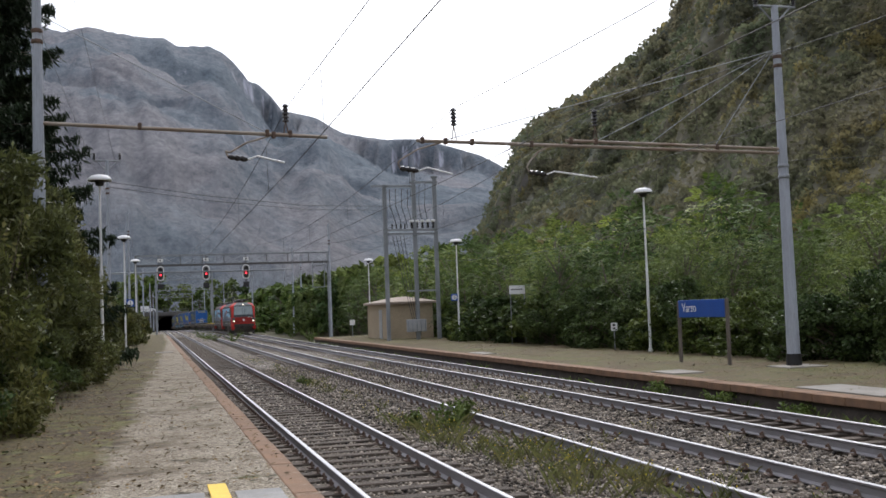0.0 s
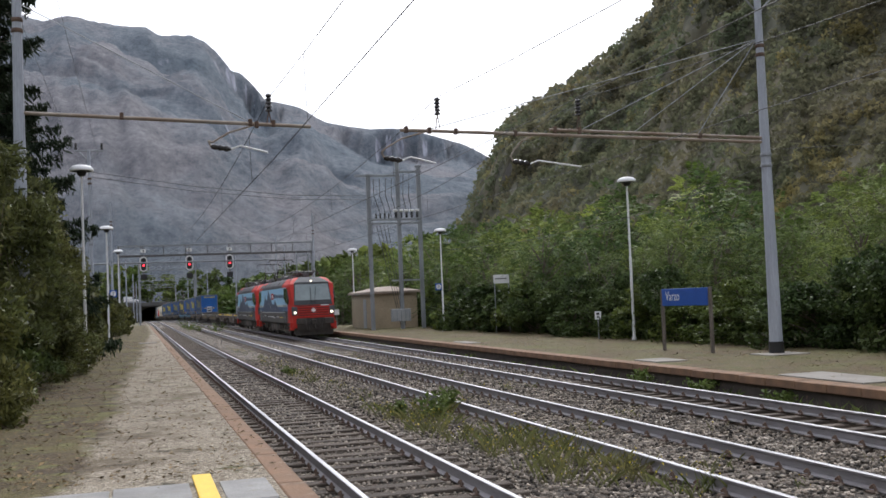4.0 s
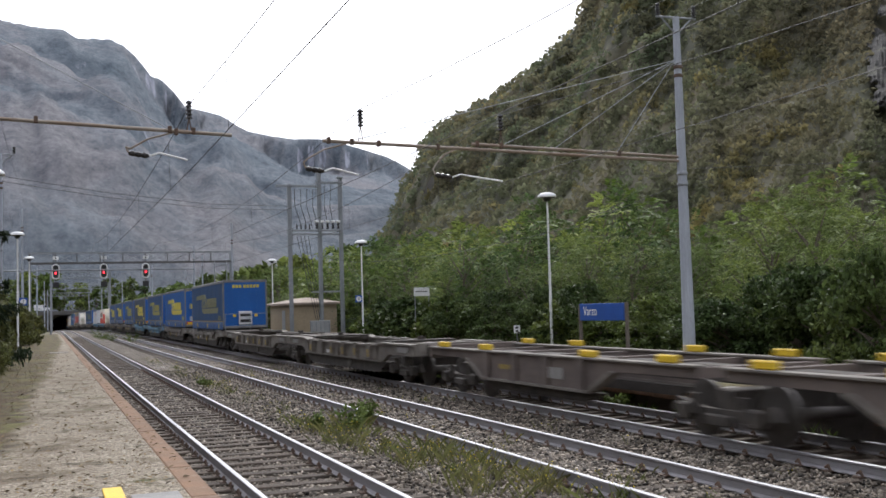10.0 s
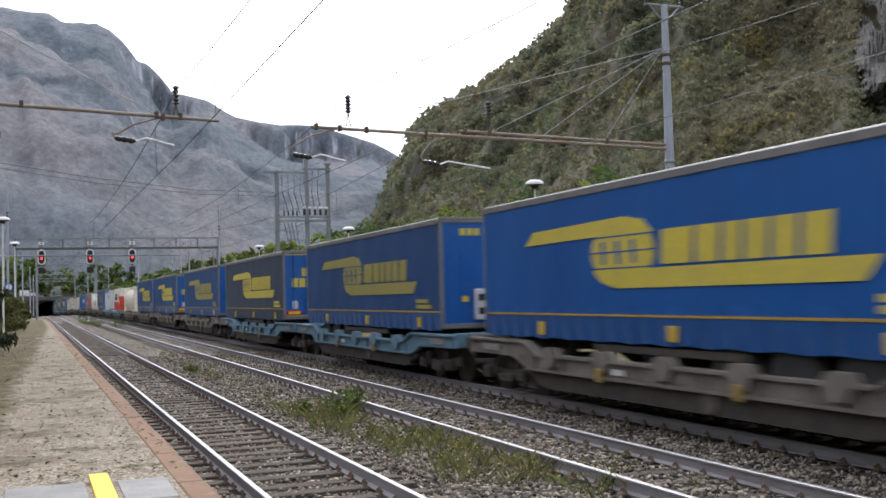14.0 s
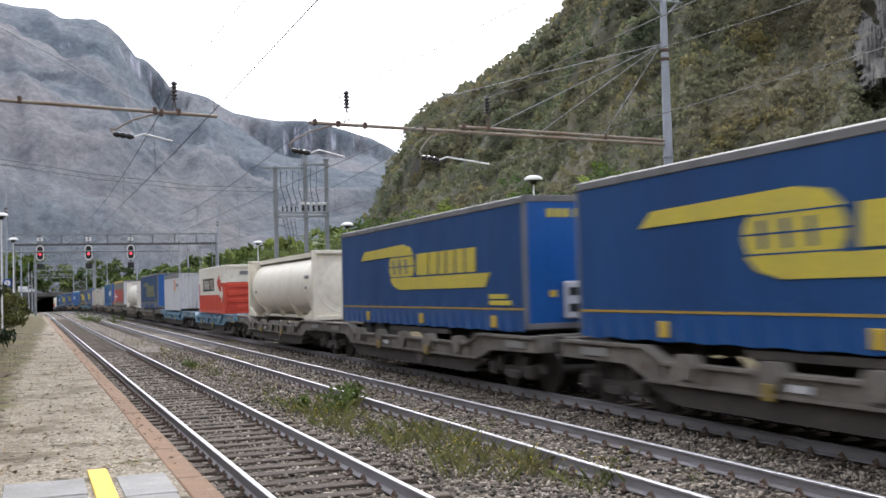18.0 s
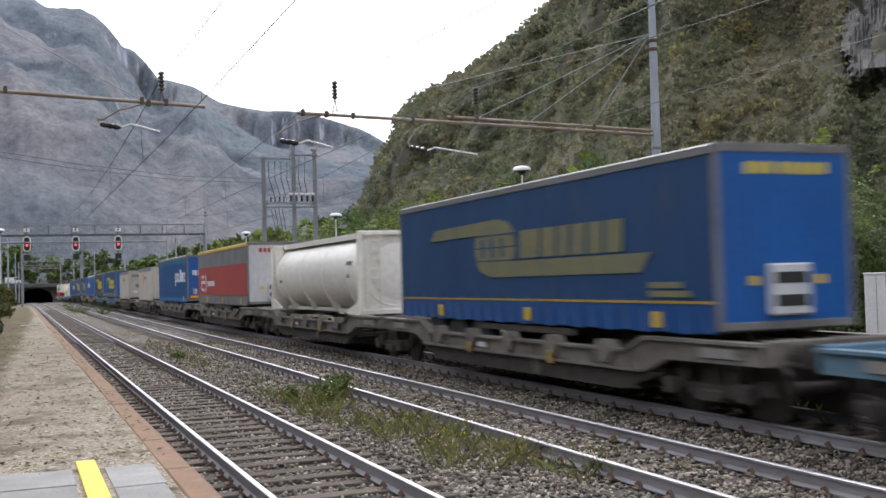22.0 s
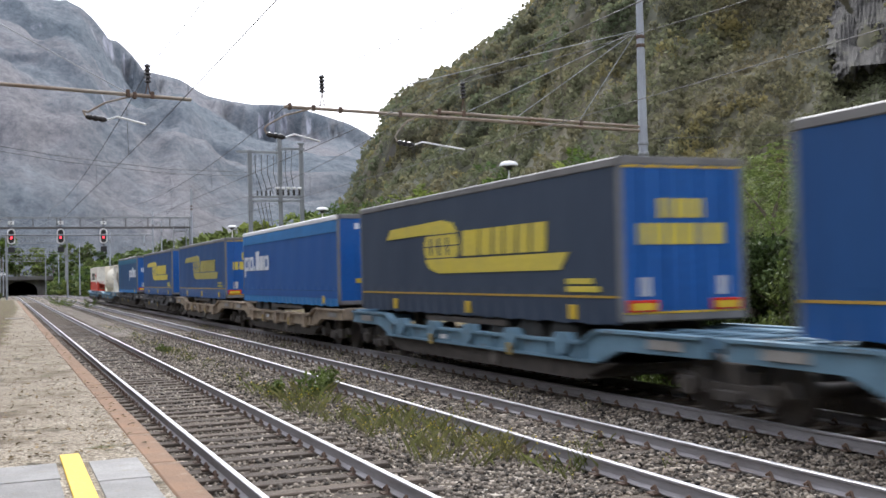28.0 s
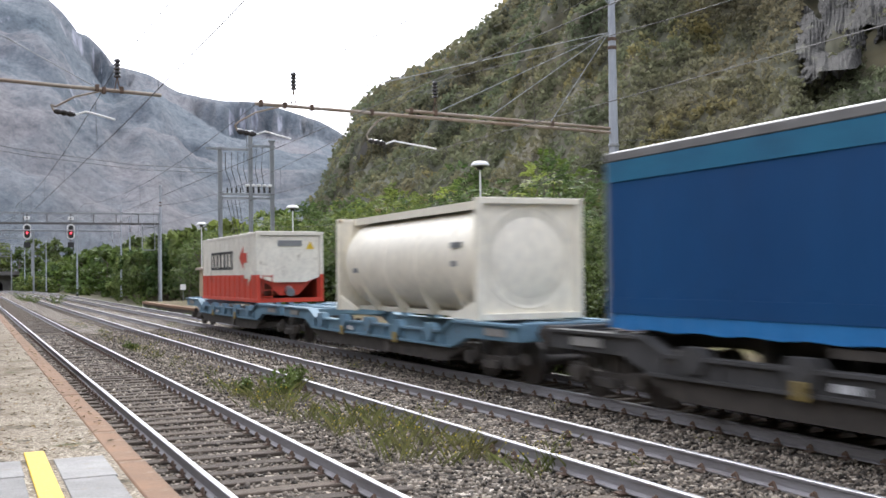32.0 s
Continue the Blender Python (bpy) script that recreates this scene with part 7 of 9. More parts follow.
def locomotive(label, y7, panto_up):
    root = rides(thing("locomotive", label, "locomotive", group="locomotives of the freight train"), y7)
    L = LOCO_LEVELS
    body_mats = [M_LOCOGREY, M_LOCODEEP, M_LOCOSAND, M_LOCOBLUE, M_BLACK, M_LOCOROOF]
    loco_shell(-0.665, 0.665, (0, 11), [0, 0, 0, 1, 2, 3, 4, 5, 5, 5, 5, 5], root, "body", body_mats, "sky blue body with a sand band over dark grey")
    for d in (-1, 1):
        loco_shell(d * 0.665, d * 0.885, (0, 11), [0, 0, 0, 1, 2, 3, 6, 6, 6, 6, 6, 6], root, "entrance_section", body_mats + [M_LOCORED], "sky blue section with the cab door under a red roof")
    for d in (-1, 1):
        cab = loco_shell(d * 0.885, d * 1.0, (0, 11), [0, 0, 0, 0, 0, 0, 0, 0, 0, 1, 1, 1], root, "cab", [M_LOCORED, M_LOCOROOF], "bright red cab end under a dark grey roof cap")
        # windshield in its black surround, grey brow above
        def at(x, z, out):
            return (x, d * (loco_front(z) + out), z)
        def plate(x0, x1, z0, z1, out, inset=0.0, shrink=0.0):
            g = B()
            a = [at(x0, z0, out), at(x1, z0, out), at(x1 - shrink, z1, out), at(x0 + shrink, z1, out)]
            b = [at(x0, z0, -0.02), at(x1, z0, -0.02), at(x1 - shrink, z1, -0.02), at(x0 + shrink, z1, -0.02)]
            va, vb = [g.verts.new(p) for p in a], [g.verts.new(p) for p in b]
            g.faces.new(va)
            for i in range(4):
                j = (i + 1) % 4
                g.faces.new((va[i], vb[i], vb[j], va[j]))
            bmesh.ops.recalc_face_normals(g, faces=g.faces)
            return g
        part("windshield_surround", plate(-1.22, 1.22, 2.06, 3.46, 0.012, shrink=0.12), M_BLACK, cab)
        part("windshield", plate(-1.14, 1.14, 2.36, 3.38, 0.02, shrink=0.10), M_WINDSHIELD, cab, "windshield with the sky's reflection painted in grey-green")
        part("brow", plate(-1.14, 1.14, 3.42, 3.50, 0.016, shrink=0.04), M_LOCOROOF, cab)
        part("roof_cap", plate(-1.10, 1.10, 3.50, 3.845, 0.06, shrink=0.46), M_LOCOROOF, cab, "dark grey sloping roof cap")
        for s in (-0.12, 0.12):
            g = B()
            rod(g, at(s, 2.3, 0.05), at(s * 1.5 + 0.08, 3.2, 0.05), 0.018, n=5)
            box(g, s - 0.04, s + 0.04, d * 8.75, d * 8.86, 2.2, 2.3)
            part("wiper", g, M_BLACK, cab)
        for k in range(5):
            z = 1.30 + k * 0.145
            g = B()
            box(g, -0.98, 0.98, d * 8.80, d * 8.905, z, z + 0.085, 0.015)
            part("front_rib", g, M_LOCORED, cab)
            g = B()
            box(g, -0.98, 0.98, d * 8.80, d * 8.868, z + 0.09, z + 0.14)
            part("rib_gap", g, M_BLACK, cab)
        g = B()
        box(g, -0.045, 0.045, d * 8.80, d * 8.92, 1.58, 1.86)
        box(g, -0.14, 0.14, d * 8.80, d * 8.918, 1.675, 1.765)
        part("cross_emblem", g, M_WHITE, cab, "small white cross")
        g = B()
        box(g, 0.5, 1.0, d * 8.80, d * 8.87, 2.0, 2.05)
        part("number_bar", g, M_WHITE, cab)
        for s in (-1, 1):
            g = B()
            box(g, s * 1.17 - 0.17, s * 1.17 + 0.17, d * 8.60, d * 8.885, 1.42, 1.98, 0.03)
            h = part("headlight", g, M_LOCOROOF, cab, "dark grey glazed housing with a round lamp")
            g = B()
            rod(g, (s * 1.15, d * 8.86, 1.60), (s * 1.15, d * 8.90, 1.60), 0.078, n=16)
            part("lamp", g, M_LAMPON if (d < 0 and panto_up < 2) else M_GLASS, h)
        g = B()
        rod(g, at(0, 3.55, -0.01), at(0, 3.55, 0.10), 0.07, n=14)
        part("top_headlight", g, M_LAMPON if (d < 0 and panto_up < 2) else M_GLASS, cab)
        # front apron, coupling, snow plough, steps
        g = B()
        prism(g, [(-1.05, 0.50), (1.05, 0.50), (1.12, 1.24), (-1.12, 1.24)], "y", d * 8.3, d * 8.86)
        part("buffer_beam", g, M_BOGIE, root)
        for s in (-1, 1):
            g = B()
            prism(g, [(s * 1.06, 0.62), (s * 1.32, 0.62), (s * 1.32, 1.28), (s * 1.06, 1.28)], "y", d * 8.3, d * 8.87)
            part("corner_shield", g, M_LOCORED, root)
        g = B()
        prism(g, [(-1.2, 0.18), (1.2, 0.18), (1.28, 0.5), (-1.28, 0.5)], "y", d * 8.45, d * 8.75)
        part("snow_plough", g, M_BOGIE, root)
        g = B()
        box(g, -0.16, 0.16, d * 8.8, d * 9.15, 0.85, 1.15, 0.03)
        rod(g, (0, d * 9.1, 0.95), (0.05, d * 9.18, 0.55), 0.04)
        for s in (-0.5, -0.35, 0.35, 0.5):
            rod(g, (s, d * 8.86, 0.95), (s * 0.9, d * 9.0, 0.45), 0.028, n=6)
        part("coupling", g, M_BOGIE, root)
        for s in (-1, 1):
            g = B()
            rod(g, (s * 0.875, d * 8.84, 1.05), (s * 0.875, d * 9.40, 1.05), 0.12, n=12)
            box(g, s * 0.875 - 0.31, s * 0.875 + 0.31, d * 9.40, d * 9.47, 0.86, 1.24, 0.03)
            part("buffer", g, M_BOGIE, root)
            g = B()
            box(g, s * 1.33 - 0.13, s * 1.33 + 0.13, d * 8.05, d * 8.75, 0.5, 1.0, 0.03)
            step = part("step_box", g, M_LOCORED, root)
            for zz in (0.62, 0.82):
                g = B()
                box(g, s * 1.47 - 0.012, s * 1.47 + 0.012, d * 8.2, d * 8.6, zz, zz + 0.12)
                part("foot_hole", g, M_BLACK, step)
            # side cab window, door and handrails
            g = B()
            pts = [(d * 7.02, 2.30), (d * 8.02, 2.12), (d * 8.2, 2.45), (d * 7.85, 3.12), (d * 7.02, 3.12)]
            prism(g, pts, "x", s * 1.40, s * 1.512)
            win = part("side_window", g, M_GLASS, cab)
            g = B()
            box(g, s * 1.49, s * 1.516, d * 6.45, d * 6.95, 2.42, 3.05)
            part("door_window", g, M_GLASS, root)
            g = B()
            for yy in (d * 6.36, d * 7.0):
                box(g, s * 1.49, s * 1.506, yy - 0.012, yy + 0.012, 0.98, 3.2)
            part("door_seam", g, M_BLACK, root)
            for yy in (d * 6.25, d * 7.12):
                g = B()
                rod(g, (s * 1.545, yy, 1.0), (s * 1.545, yy, 2.1), 0.018, n=6)
                part("handrail", g, M_STEEL, root)
            # mountain motif on the side
    for s in (-1, 1):
        g = B()
        hills = [(-6.0, 1.64), (5.4, 1.64), (5.2, 1.9), (4.5, 2.35), (3.9, 2.85), (3.45, 2.55), (2.75, 2.45), (2.2, 2.9), (1.75, 3.22), (1.3, 2.9), (0.6, 2.62), (-0.3, 2.2), (-1.0, 2.15), (-1.4, 2.3), (-1.8, 2.46), (-2.4, 2.2), (-3.2, 1.98), (-4.4, 1.8)]
        prism(g, hills, "x", s * 1.48, s * 1.505)
        part("mountain_motif", g, M_LOCOROCK, root, "dark mountain silhouette")
        for yy, zz, k in ((2.0, 2.25, 0.35), (1.2, 2.15, 0.7), (-1.65, 1.95, 0.5)):
            g = B()
            prism(g, [(yy, zz + k * 0.35), (yy - k * 0.3, zz), (yy - k * 1.2, zz - k * 0.5), (yy - k * 0.3, zz - k * 0.2)], "x", s * 1.48, s * 1.509)
            part("snow_streak", g, M_LOCOSAND, root)
        g = B()
        box(g, s * 1.48, s * 1.508, -0.97, 0.2, 2.50, 2.93)
        lg = part("red_emblem", g, M_LOCORED, root)
        g = B()
        prism(g, [(-0.36, 2.715), (-0.56, 2.84), (-0.72, 2.84), (-0.90, 2.715), (-0.72, 2.59), (-0.56, 2.59)], "x", s * 1.48, s * 1.511)
        part("emblem_mark", g, M_WHITE, lg)
        yy = -1.08
        for word in ((0.28, 0.28, 0.28), (0.28, 0.2, 0.16, 0.22, 0.2), (0.1, 0.2, 0.14, 0.2, 0.15, 0.2, 0.2, 0.14, 0.08, 0.2, 0.2, 0.2, 0.08)):
            for i, wd in enumerate(word):
                g = B()
                tall = i == 0 or wd == 0.28 or wd == 0.14
                box(g, s * 1.48, s * 1.507, yy, yy - wd, 2.58, 2.86 if tall else 2.78)
                if wd > 0.18:
                    box(g, s * 1.48, s * 1.509, yy - wd * 0.35, yy - wd * 0.65, 2.64, 2.72)
                part("lettering_bar", g, M_LOCOROCK, root)
                yy -= wd + 0.06
            yy -= 0.14
        for y0, y1, z, mt in ((5.3, 5.0, 1.30, 0), (4.3, 3.6, 1.36, 0), (2.2, 1.6, 1.30, 0), (1.2, -0.9, 1.32, 0), (-1.1, -1.6, 1.24, 0), (-2.6, -3.6, 1.32, 0), (-4.2, -5.6, 1.30, 1), (-6.6, -6.9, 1.45, 0), (-6.6, -7.0, 1.30, 0)):
            g = B()
            box(g, s * 1.48, s * 1.507, y0, y1, z - 0.035, z + 0.035)
            part("marking_bar", g, M_YELPLATE if mt else M_GREYBOX, root)
        for yy in (3.0, 2.6, -1.9, -2.3):
            g = B()
            box(g, s * 1.48, s * 1.509, yy - 0.09, yy + 0.09, 1.26, 1.42, 0.03)
            part("vent_hole", g, M_BLACK, root)
        for d in (-1, 1):
            g = B()
            prism(g, [(d * 6.42, 3.16), (d * 7.62, 3.16), (d * 7.62, 2.30), (d * 6.75, 2.42), (d * 6.55, 2.55)], "x", s * 1.48, s * 1.512)
            part("window_band", g, M_GLASS, root, "dark glazed band beside the cab")
        g = B()
        box(g, s * 1.48, s * 1.508, -6.6, 6.6, 1.60, 1.64)
        part("pale_stripe", g, M_LOCOSAND, root)
        for k in range(5):
            g = B()
            yy = -5.4 + k * 2.55
            prism(g, [(yy, 3.42), (yy + 2.2, 3.42), (yy + 2.2, 3.62), (yy, 3.62)], "x", s * 1.0, s * (1.44 - 0.0))
            for v in g.verts:
                v.co.x = s * (1.465 - (v.co.z - 3.42) * 0.9) if abs(v.co.x) > 1.2 else v.co.x
            part("roof_grille", g, M_BLACK if k in (0, 4) else M_LOCOROOF, root)
    # underframe equipment
    for k, (yy, ln, zz, mt) in enumerate(((-2.3, 0.7, 0.42, 0), (-1.5, 0.5, 0.5, 1), (-0.7, 0.9, 0.35, 0), (0.3, 0.7, 0.40, 2), (1.3, 1.0, 0.38, 0), (2.2, 0.5, 0.45, 1))):
        g = B()
        box(g, -1.3, 1.3, yy - ln / 2, yy + ln / 2, zz, 0.92, 0.04)
        box(g, -1.33, 1.33, yy - ln / 2 + 0.08, yy + ln / 2 - 0.08, zz + 0.1, 0.82, 0.02)
        part("equipment_box", g, (M_LOCOGEAR, M_LOCOGREY, M_WAGBROWN)[mt], root)
    for s in (-1, 1):
        for d in (-1, 1):
            for k, dy in enumerate((3.25, 4.75, 6.25)):
                g = B()
                rod(g, (s * 1.22, d * dy - 0.16, 0.5), (s * 1.22, d * dy - 0.16, 0.98), 0.10, n=10)
                rod(g, (s * 1.22, d * dy + 0.16, 0.45), (s * 1.22, d * dy + 0.16, 0.9), 0.05, n=8)
                part("spring", g, M_LOCOGEAR, root)
            g = B()
            for zz in (0.40, 0.66, 0.92):
                box(g, s * 1.30, s * 1.46, d * 6.45, d * 6.95, zz, zz + 0.04)
            for yy in (6.43, 6.97):
                rod(g, (s * 1.42, d * yy, 0.36), (s * 1.42, d * yy, 0.98), 0.02, n=5)
            part("cab_step", g, M_LOCOGEAR, root)
    for yy in (-4.75, 4.75):
        bogie(root, yy, 3.0, 0.60, M_LOCOGEAR)
    g = B()
    box(g, -1.25, 1.25, -8.2, 8.2, 0.80, 0.96)
    part("underframe", g, M_BOGIE, root)
    # roof gear
    g = B()
    for yy in np.linspace(-5.5, 5.5, 9):
        rod(g, (random.uniform(-0.5, 0.5), yy, 3.84), (random.uniform(-0.5, 0.5), yy, 4.12), 0.06, n=8)
    rod(g, (-0.25, -6, 4.12), (-0.25, 6, 4.12), 0.022, n=6)
    rod(g, (0.35, -5, 4.10), (0.35, 5, 4.10), 0.022, n=6)
    for yy in (-2.6, 0.4, 2.7):
        box(g, -0.55, 0.55, yy - 0.5, yy + 0.5, 3.84, 4.06, 0.05)
    rg = random.Random(5)
    for k in range(46):
        yy = rg.uniform(-6.2, 6.2)
        x = rg.uniform(-0.9, 0.9)
        if k % 2:
            box(g, x - 0.12, x + 0.12, yy - rg.uniform(0.1, 0.4), yy + rg.uniform(0.1, 0.4), 3.8, 3.95 + rg.uniform(0, 0.22), 0.02)
        else:
            rod(g, (x, yy, 3.95 + rg.uniform(0, 0.2)), (x + rg.uniform(-0.3, 0.3), yy + rg.uniform(-1.2, 1.2), 4.05 + rg.uniform(0, 0.15)), 0.03, n=6)
    part("roof_equipment", g, M_DARKSTEEL, root)
    for yy, up in ((-5.6, panto_up == 2), (-3.4, 0), (3.4, 0), (5.6, panto_up != 2)):
        g = B()
        box(g, -0.5, 0.5, yy - 0.35, yy + 0.35, 4.0, 4.08)
        base = part("pantograph", g, M_BLACK, root)
        knee, head = (4.75, 5.52) if up else (4.18, 4.28)
        reach = 0.15 if up else 0.3
        for s in (-0.35, 0.35):
            g = B()
            rod(g, (s, yy, 4.05), (s * 1.2, yy - 1.3, knee), 0.045, n=6)
            part("lower_arm", g, M_BLACK, base)
            g = B()
            rod(g, (s * 1.2, yy - 1.3, knee), (s * 0.8, yy + reach, head), 0.034, n=6)
            part("upper_arm", g, M_BLACK, base)
        g = B()
        rod(g, (-0.42, yy - 1.3, knee), (0.42, yy - 1.3, knee), 0.045, n=6)
        part("knee_bar", g, M_BLACK, base)
        for k in (-0.12, 0.12):
            g = B()
            tube(g, [(-0.98, yy + reach + k, head - 0.14), (-0.8, yy + reach + k, head), (0.8, yy + reach + k, head), (0.98, yy + reach + k, head - 0.14)], 0.034)
            part("contact_strip", g, M_BLACK, base)
    return root


locomotive("red, sky blue and grey electric locomotive with lit headlights", 23.99, 0)
locomotive("red, sky blue and grey electric locomotive coupled behind the first", 42.97, 2)


# ---- wagons ----
def pocket_wagon(label, y0, y1, mat, empty=False, railing=False, pads=True):
    """Articulated twin pocket wagon: two pockets, three bogies, stepped side sills with raised pads."""
    c, half = (y0 + y1) / 2, (y1 - y0) / 2 - 0.55
    root = rides(thing("pocket_wagon", label, "freight wagon", group="pocket wagons of the train"), c)
    za, zb = 1.17, (1.09 if empty else 0.93)
    for e in (-1, 1):                       # front and rear pocket
        a, b = (-half, -0.25) if e < 0 else (0.25, half)
        mid, ln = (a + b) / 2, b - a
        for s in (-1, 1):
            g = B()
            pts = [(a, za), (a + 2.9, za), (a + 3.5, zb), (b - 3.5, zb), (b - 2.9, za), (b, za), (b, 0.86), (b - 2.3, 0.84), (b - 3.0, 0.60), (a + 3.0, 0.60), (a + 2.3, 0.84), (a, 0.86)]
            prism(g, pts, "x", s * 1.18, s * 1.32)
            part("side_sill", g, mat, root)
            g = B()
            prism(g, [(a, za + 0.012), (a + 2.9, za + 0.012), (a + 3.5, zb + 0.012), (b - 3.5, zb + 0.012), (b - 2.9, za + 0.012), (b, za + 0.012), (b, za - 0.035), (b - 2.9, za - 0.035), (b - 3.5, zb - 0.035), (a + 3.5, zb - 0.035), (a + 2.9, za - 0.035), (a, za - 0.035)], "x", s * 1.14, s * 1.40)
            part("top_flange", g, mat, root)
            g = B()
            prism(g, [(a + 2.95, 0.645), (b - 2.95, 0.645), (b - 3.0, 0.595), (a + 3.0, 0.595)], "x", s * 1.16, s * 1.37)
            part("bottom_flange", g, mat, root)
            n = 6 if empty else 5
            for k in range(n):
                y = a + 4.1 + (ln - 8.2) * k / (n - 1)
                g = B()
                if empty or not pads:
                    prism(g, [(y - 0.20, zb - 0.04), (y + 0.20, zb - 0.04), (y + 0.17, zb - 0.42), (y - 0.17, zb - 0.42)], "x", s * 1.24, s * 1.43)
                    box(g, s * 1.18, s * 1.42, y - 0.24, y + 0.24, zb + 0.012, zb + 0.05, 0.01)
                else:
                    prism(g, [(y - 0.30, zb + 0.01), (y - 0.18, zb + 0.15), (y + 0.18, zb + 0.15), (y + 0.30, zb + 0.01), (y + 0.15, zb - 0.22), (y - 0.15, zb - 0.22)], "x", s * 1.22, s * 1.415)
                br = part("bracket", g, mat, root)
                if k % 2 == e % 2 or (empty and k < 3):
                    g = B()
                    box(g, s * 1.40, s * 1.445, y - 0.09, y + 0.09, zb - 0.38, zb - 0.14, 0.01)
                    part("yellow_plate", g, M_WORNYEL, br, "worn yellow plate")
            for yy in np.linspace(a + 3.4, b - 3.4, 9):
                g = B()
                prism(g, [(yy - 0.02, 0.64), (yy + 0.02, 0.64), (yy + 0.02, zb - 0.04), (yy - 0.02, zb - 0.04)], "x", s * 1.31, s * 1.37)
                part("web_rib", g, mat, root)
            # Sill in the dark gear tone: shadow below the wagon painted in.
            g = B()
            prism(g, [(a + 2.6, 0.60), (b - 2.6, 0.60), (b - 3.7, 0.26), (a + 3.7, 0.26)], "x", s * 1.1, s * 1.25)
            part("lower_sill", g, M_BOGIE, root)
            for ya in (a + 0.5, b - 1.7):
                g = B()
                box(g, s * 1.33, s * 1.36, ya, ya + 0.9, 0.93, 1.08, 0.005)
                part("lettering_bar", g, M_WORNPRINT, root)
            g = B()
            rod(g, (s * 1.26, mid - 1.1, 0.48), (s * 1.30, mid - 1.1, 0.48), 0.20, n=14)
            part("hand_wheel", g, M_LOCOGEAR, root)
        g = B()
        box(g, -1.25, 1.25, a + 3.3, b - 3.3, 0.30, 0.36)
        for yy in np.linspace(a + 3.5, b - 3.5, 5):
            box(g, -1.18, 1.18, yy - 0.08, yy + 0.08, 0.36, 0.48)
        part("pocket_floor", g, M_BOGIE, root)
        for ya, yb in ((a, a + 2.9), (b - 2.9, b)):
            for x0, x1 in ((-1.16, -0.86), (-0.15, 0.15), (0.86, 1.16)):
                g = B()
                box(g, x0, x1, ya, yb, 0.98, 1.15, 0.015)
                part("deck_beam", g, mat, root)
            for yy in np.linspace(ya + 0.12, yb - 0.12, 5):
                g = B()
                box(g, -1.18, 1.18, yy - 0.07, yy + 0.07, 0.94, 1.135)
                part("deck_cross_beam", g, mat, root)
        g = B()
        box(g, -1.355, -1.335, mid + 1.2, mid + 1.65, 0.70, 0.80)
        part("lettering_bar", g, M_GREYBOX, root)
        if empty:
            for yy in (a + 3.2, b - 3.2):
                g = B()
                box(g, -1.05, 1.05, yy - 0.3, yy + 0.3, 1.16, 1.22, 0.02)
                rod(g, (0, yy, 1.2), (0, yy, 1.32), 0.12, n=10)
                part("hitch", g, M_BOGIE, root)
    for yy in (-half + 1.55, 0.0, half - 1.55):
        bogie(root, yy, 1.8, 0.44)
    g = B()
    box(g, -0.6, 0.6, -0.5, 0.5, 0.75, 1.1, 0.04)
    part("articulation", g, M_BOGIE, root)
    for d in (-1, 1):
        g = B()
        box(g, -1.25, 1.25, d * half - 0.1, d * half + 0.06, 0.86, 1.22, 0.02)
        part("headstock", g, mat, root)
        buffers(root, d * (half + 0.06), d, 1.03)
    if railing:
        ye = -half + 0.1
        for x in (-1.2, 0.2, 1.2):
            g = B()
            rod(g, (x, ye, 1.16), (x, ye, 2.15), 0.018, n=6)
            part("railing_post", g, M_STEEL, root)
        for z in (1.45, 2.14):
            g = B()
            rod(g, (-1.2, ye, z), (1.2, ye, z), 0.018, n=6)
            part("railing_bar", g, M_STEEL, root)
    return root


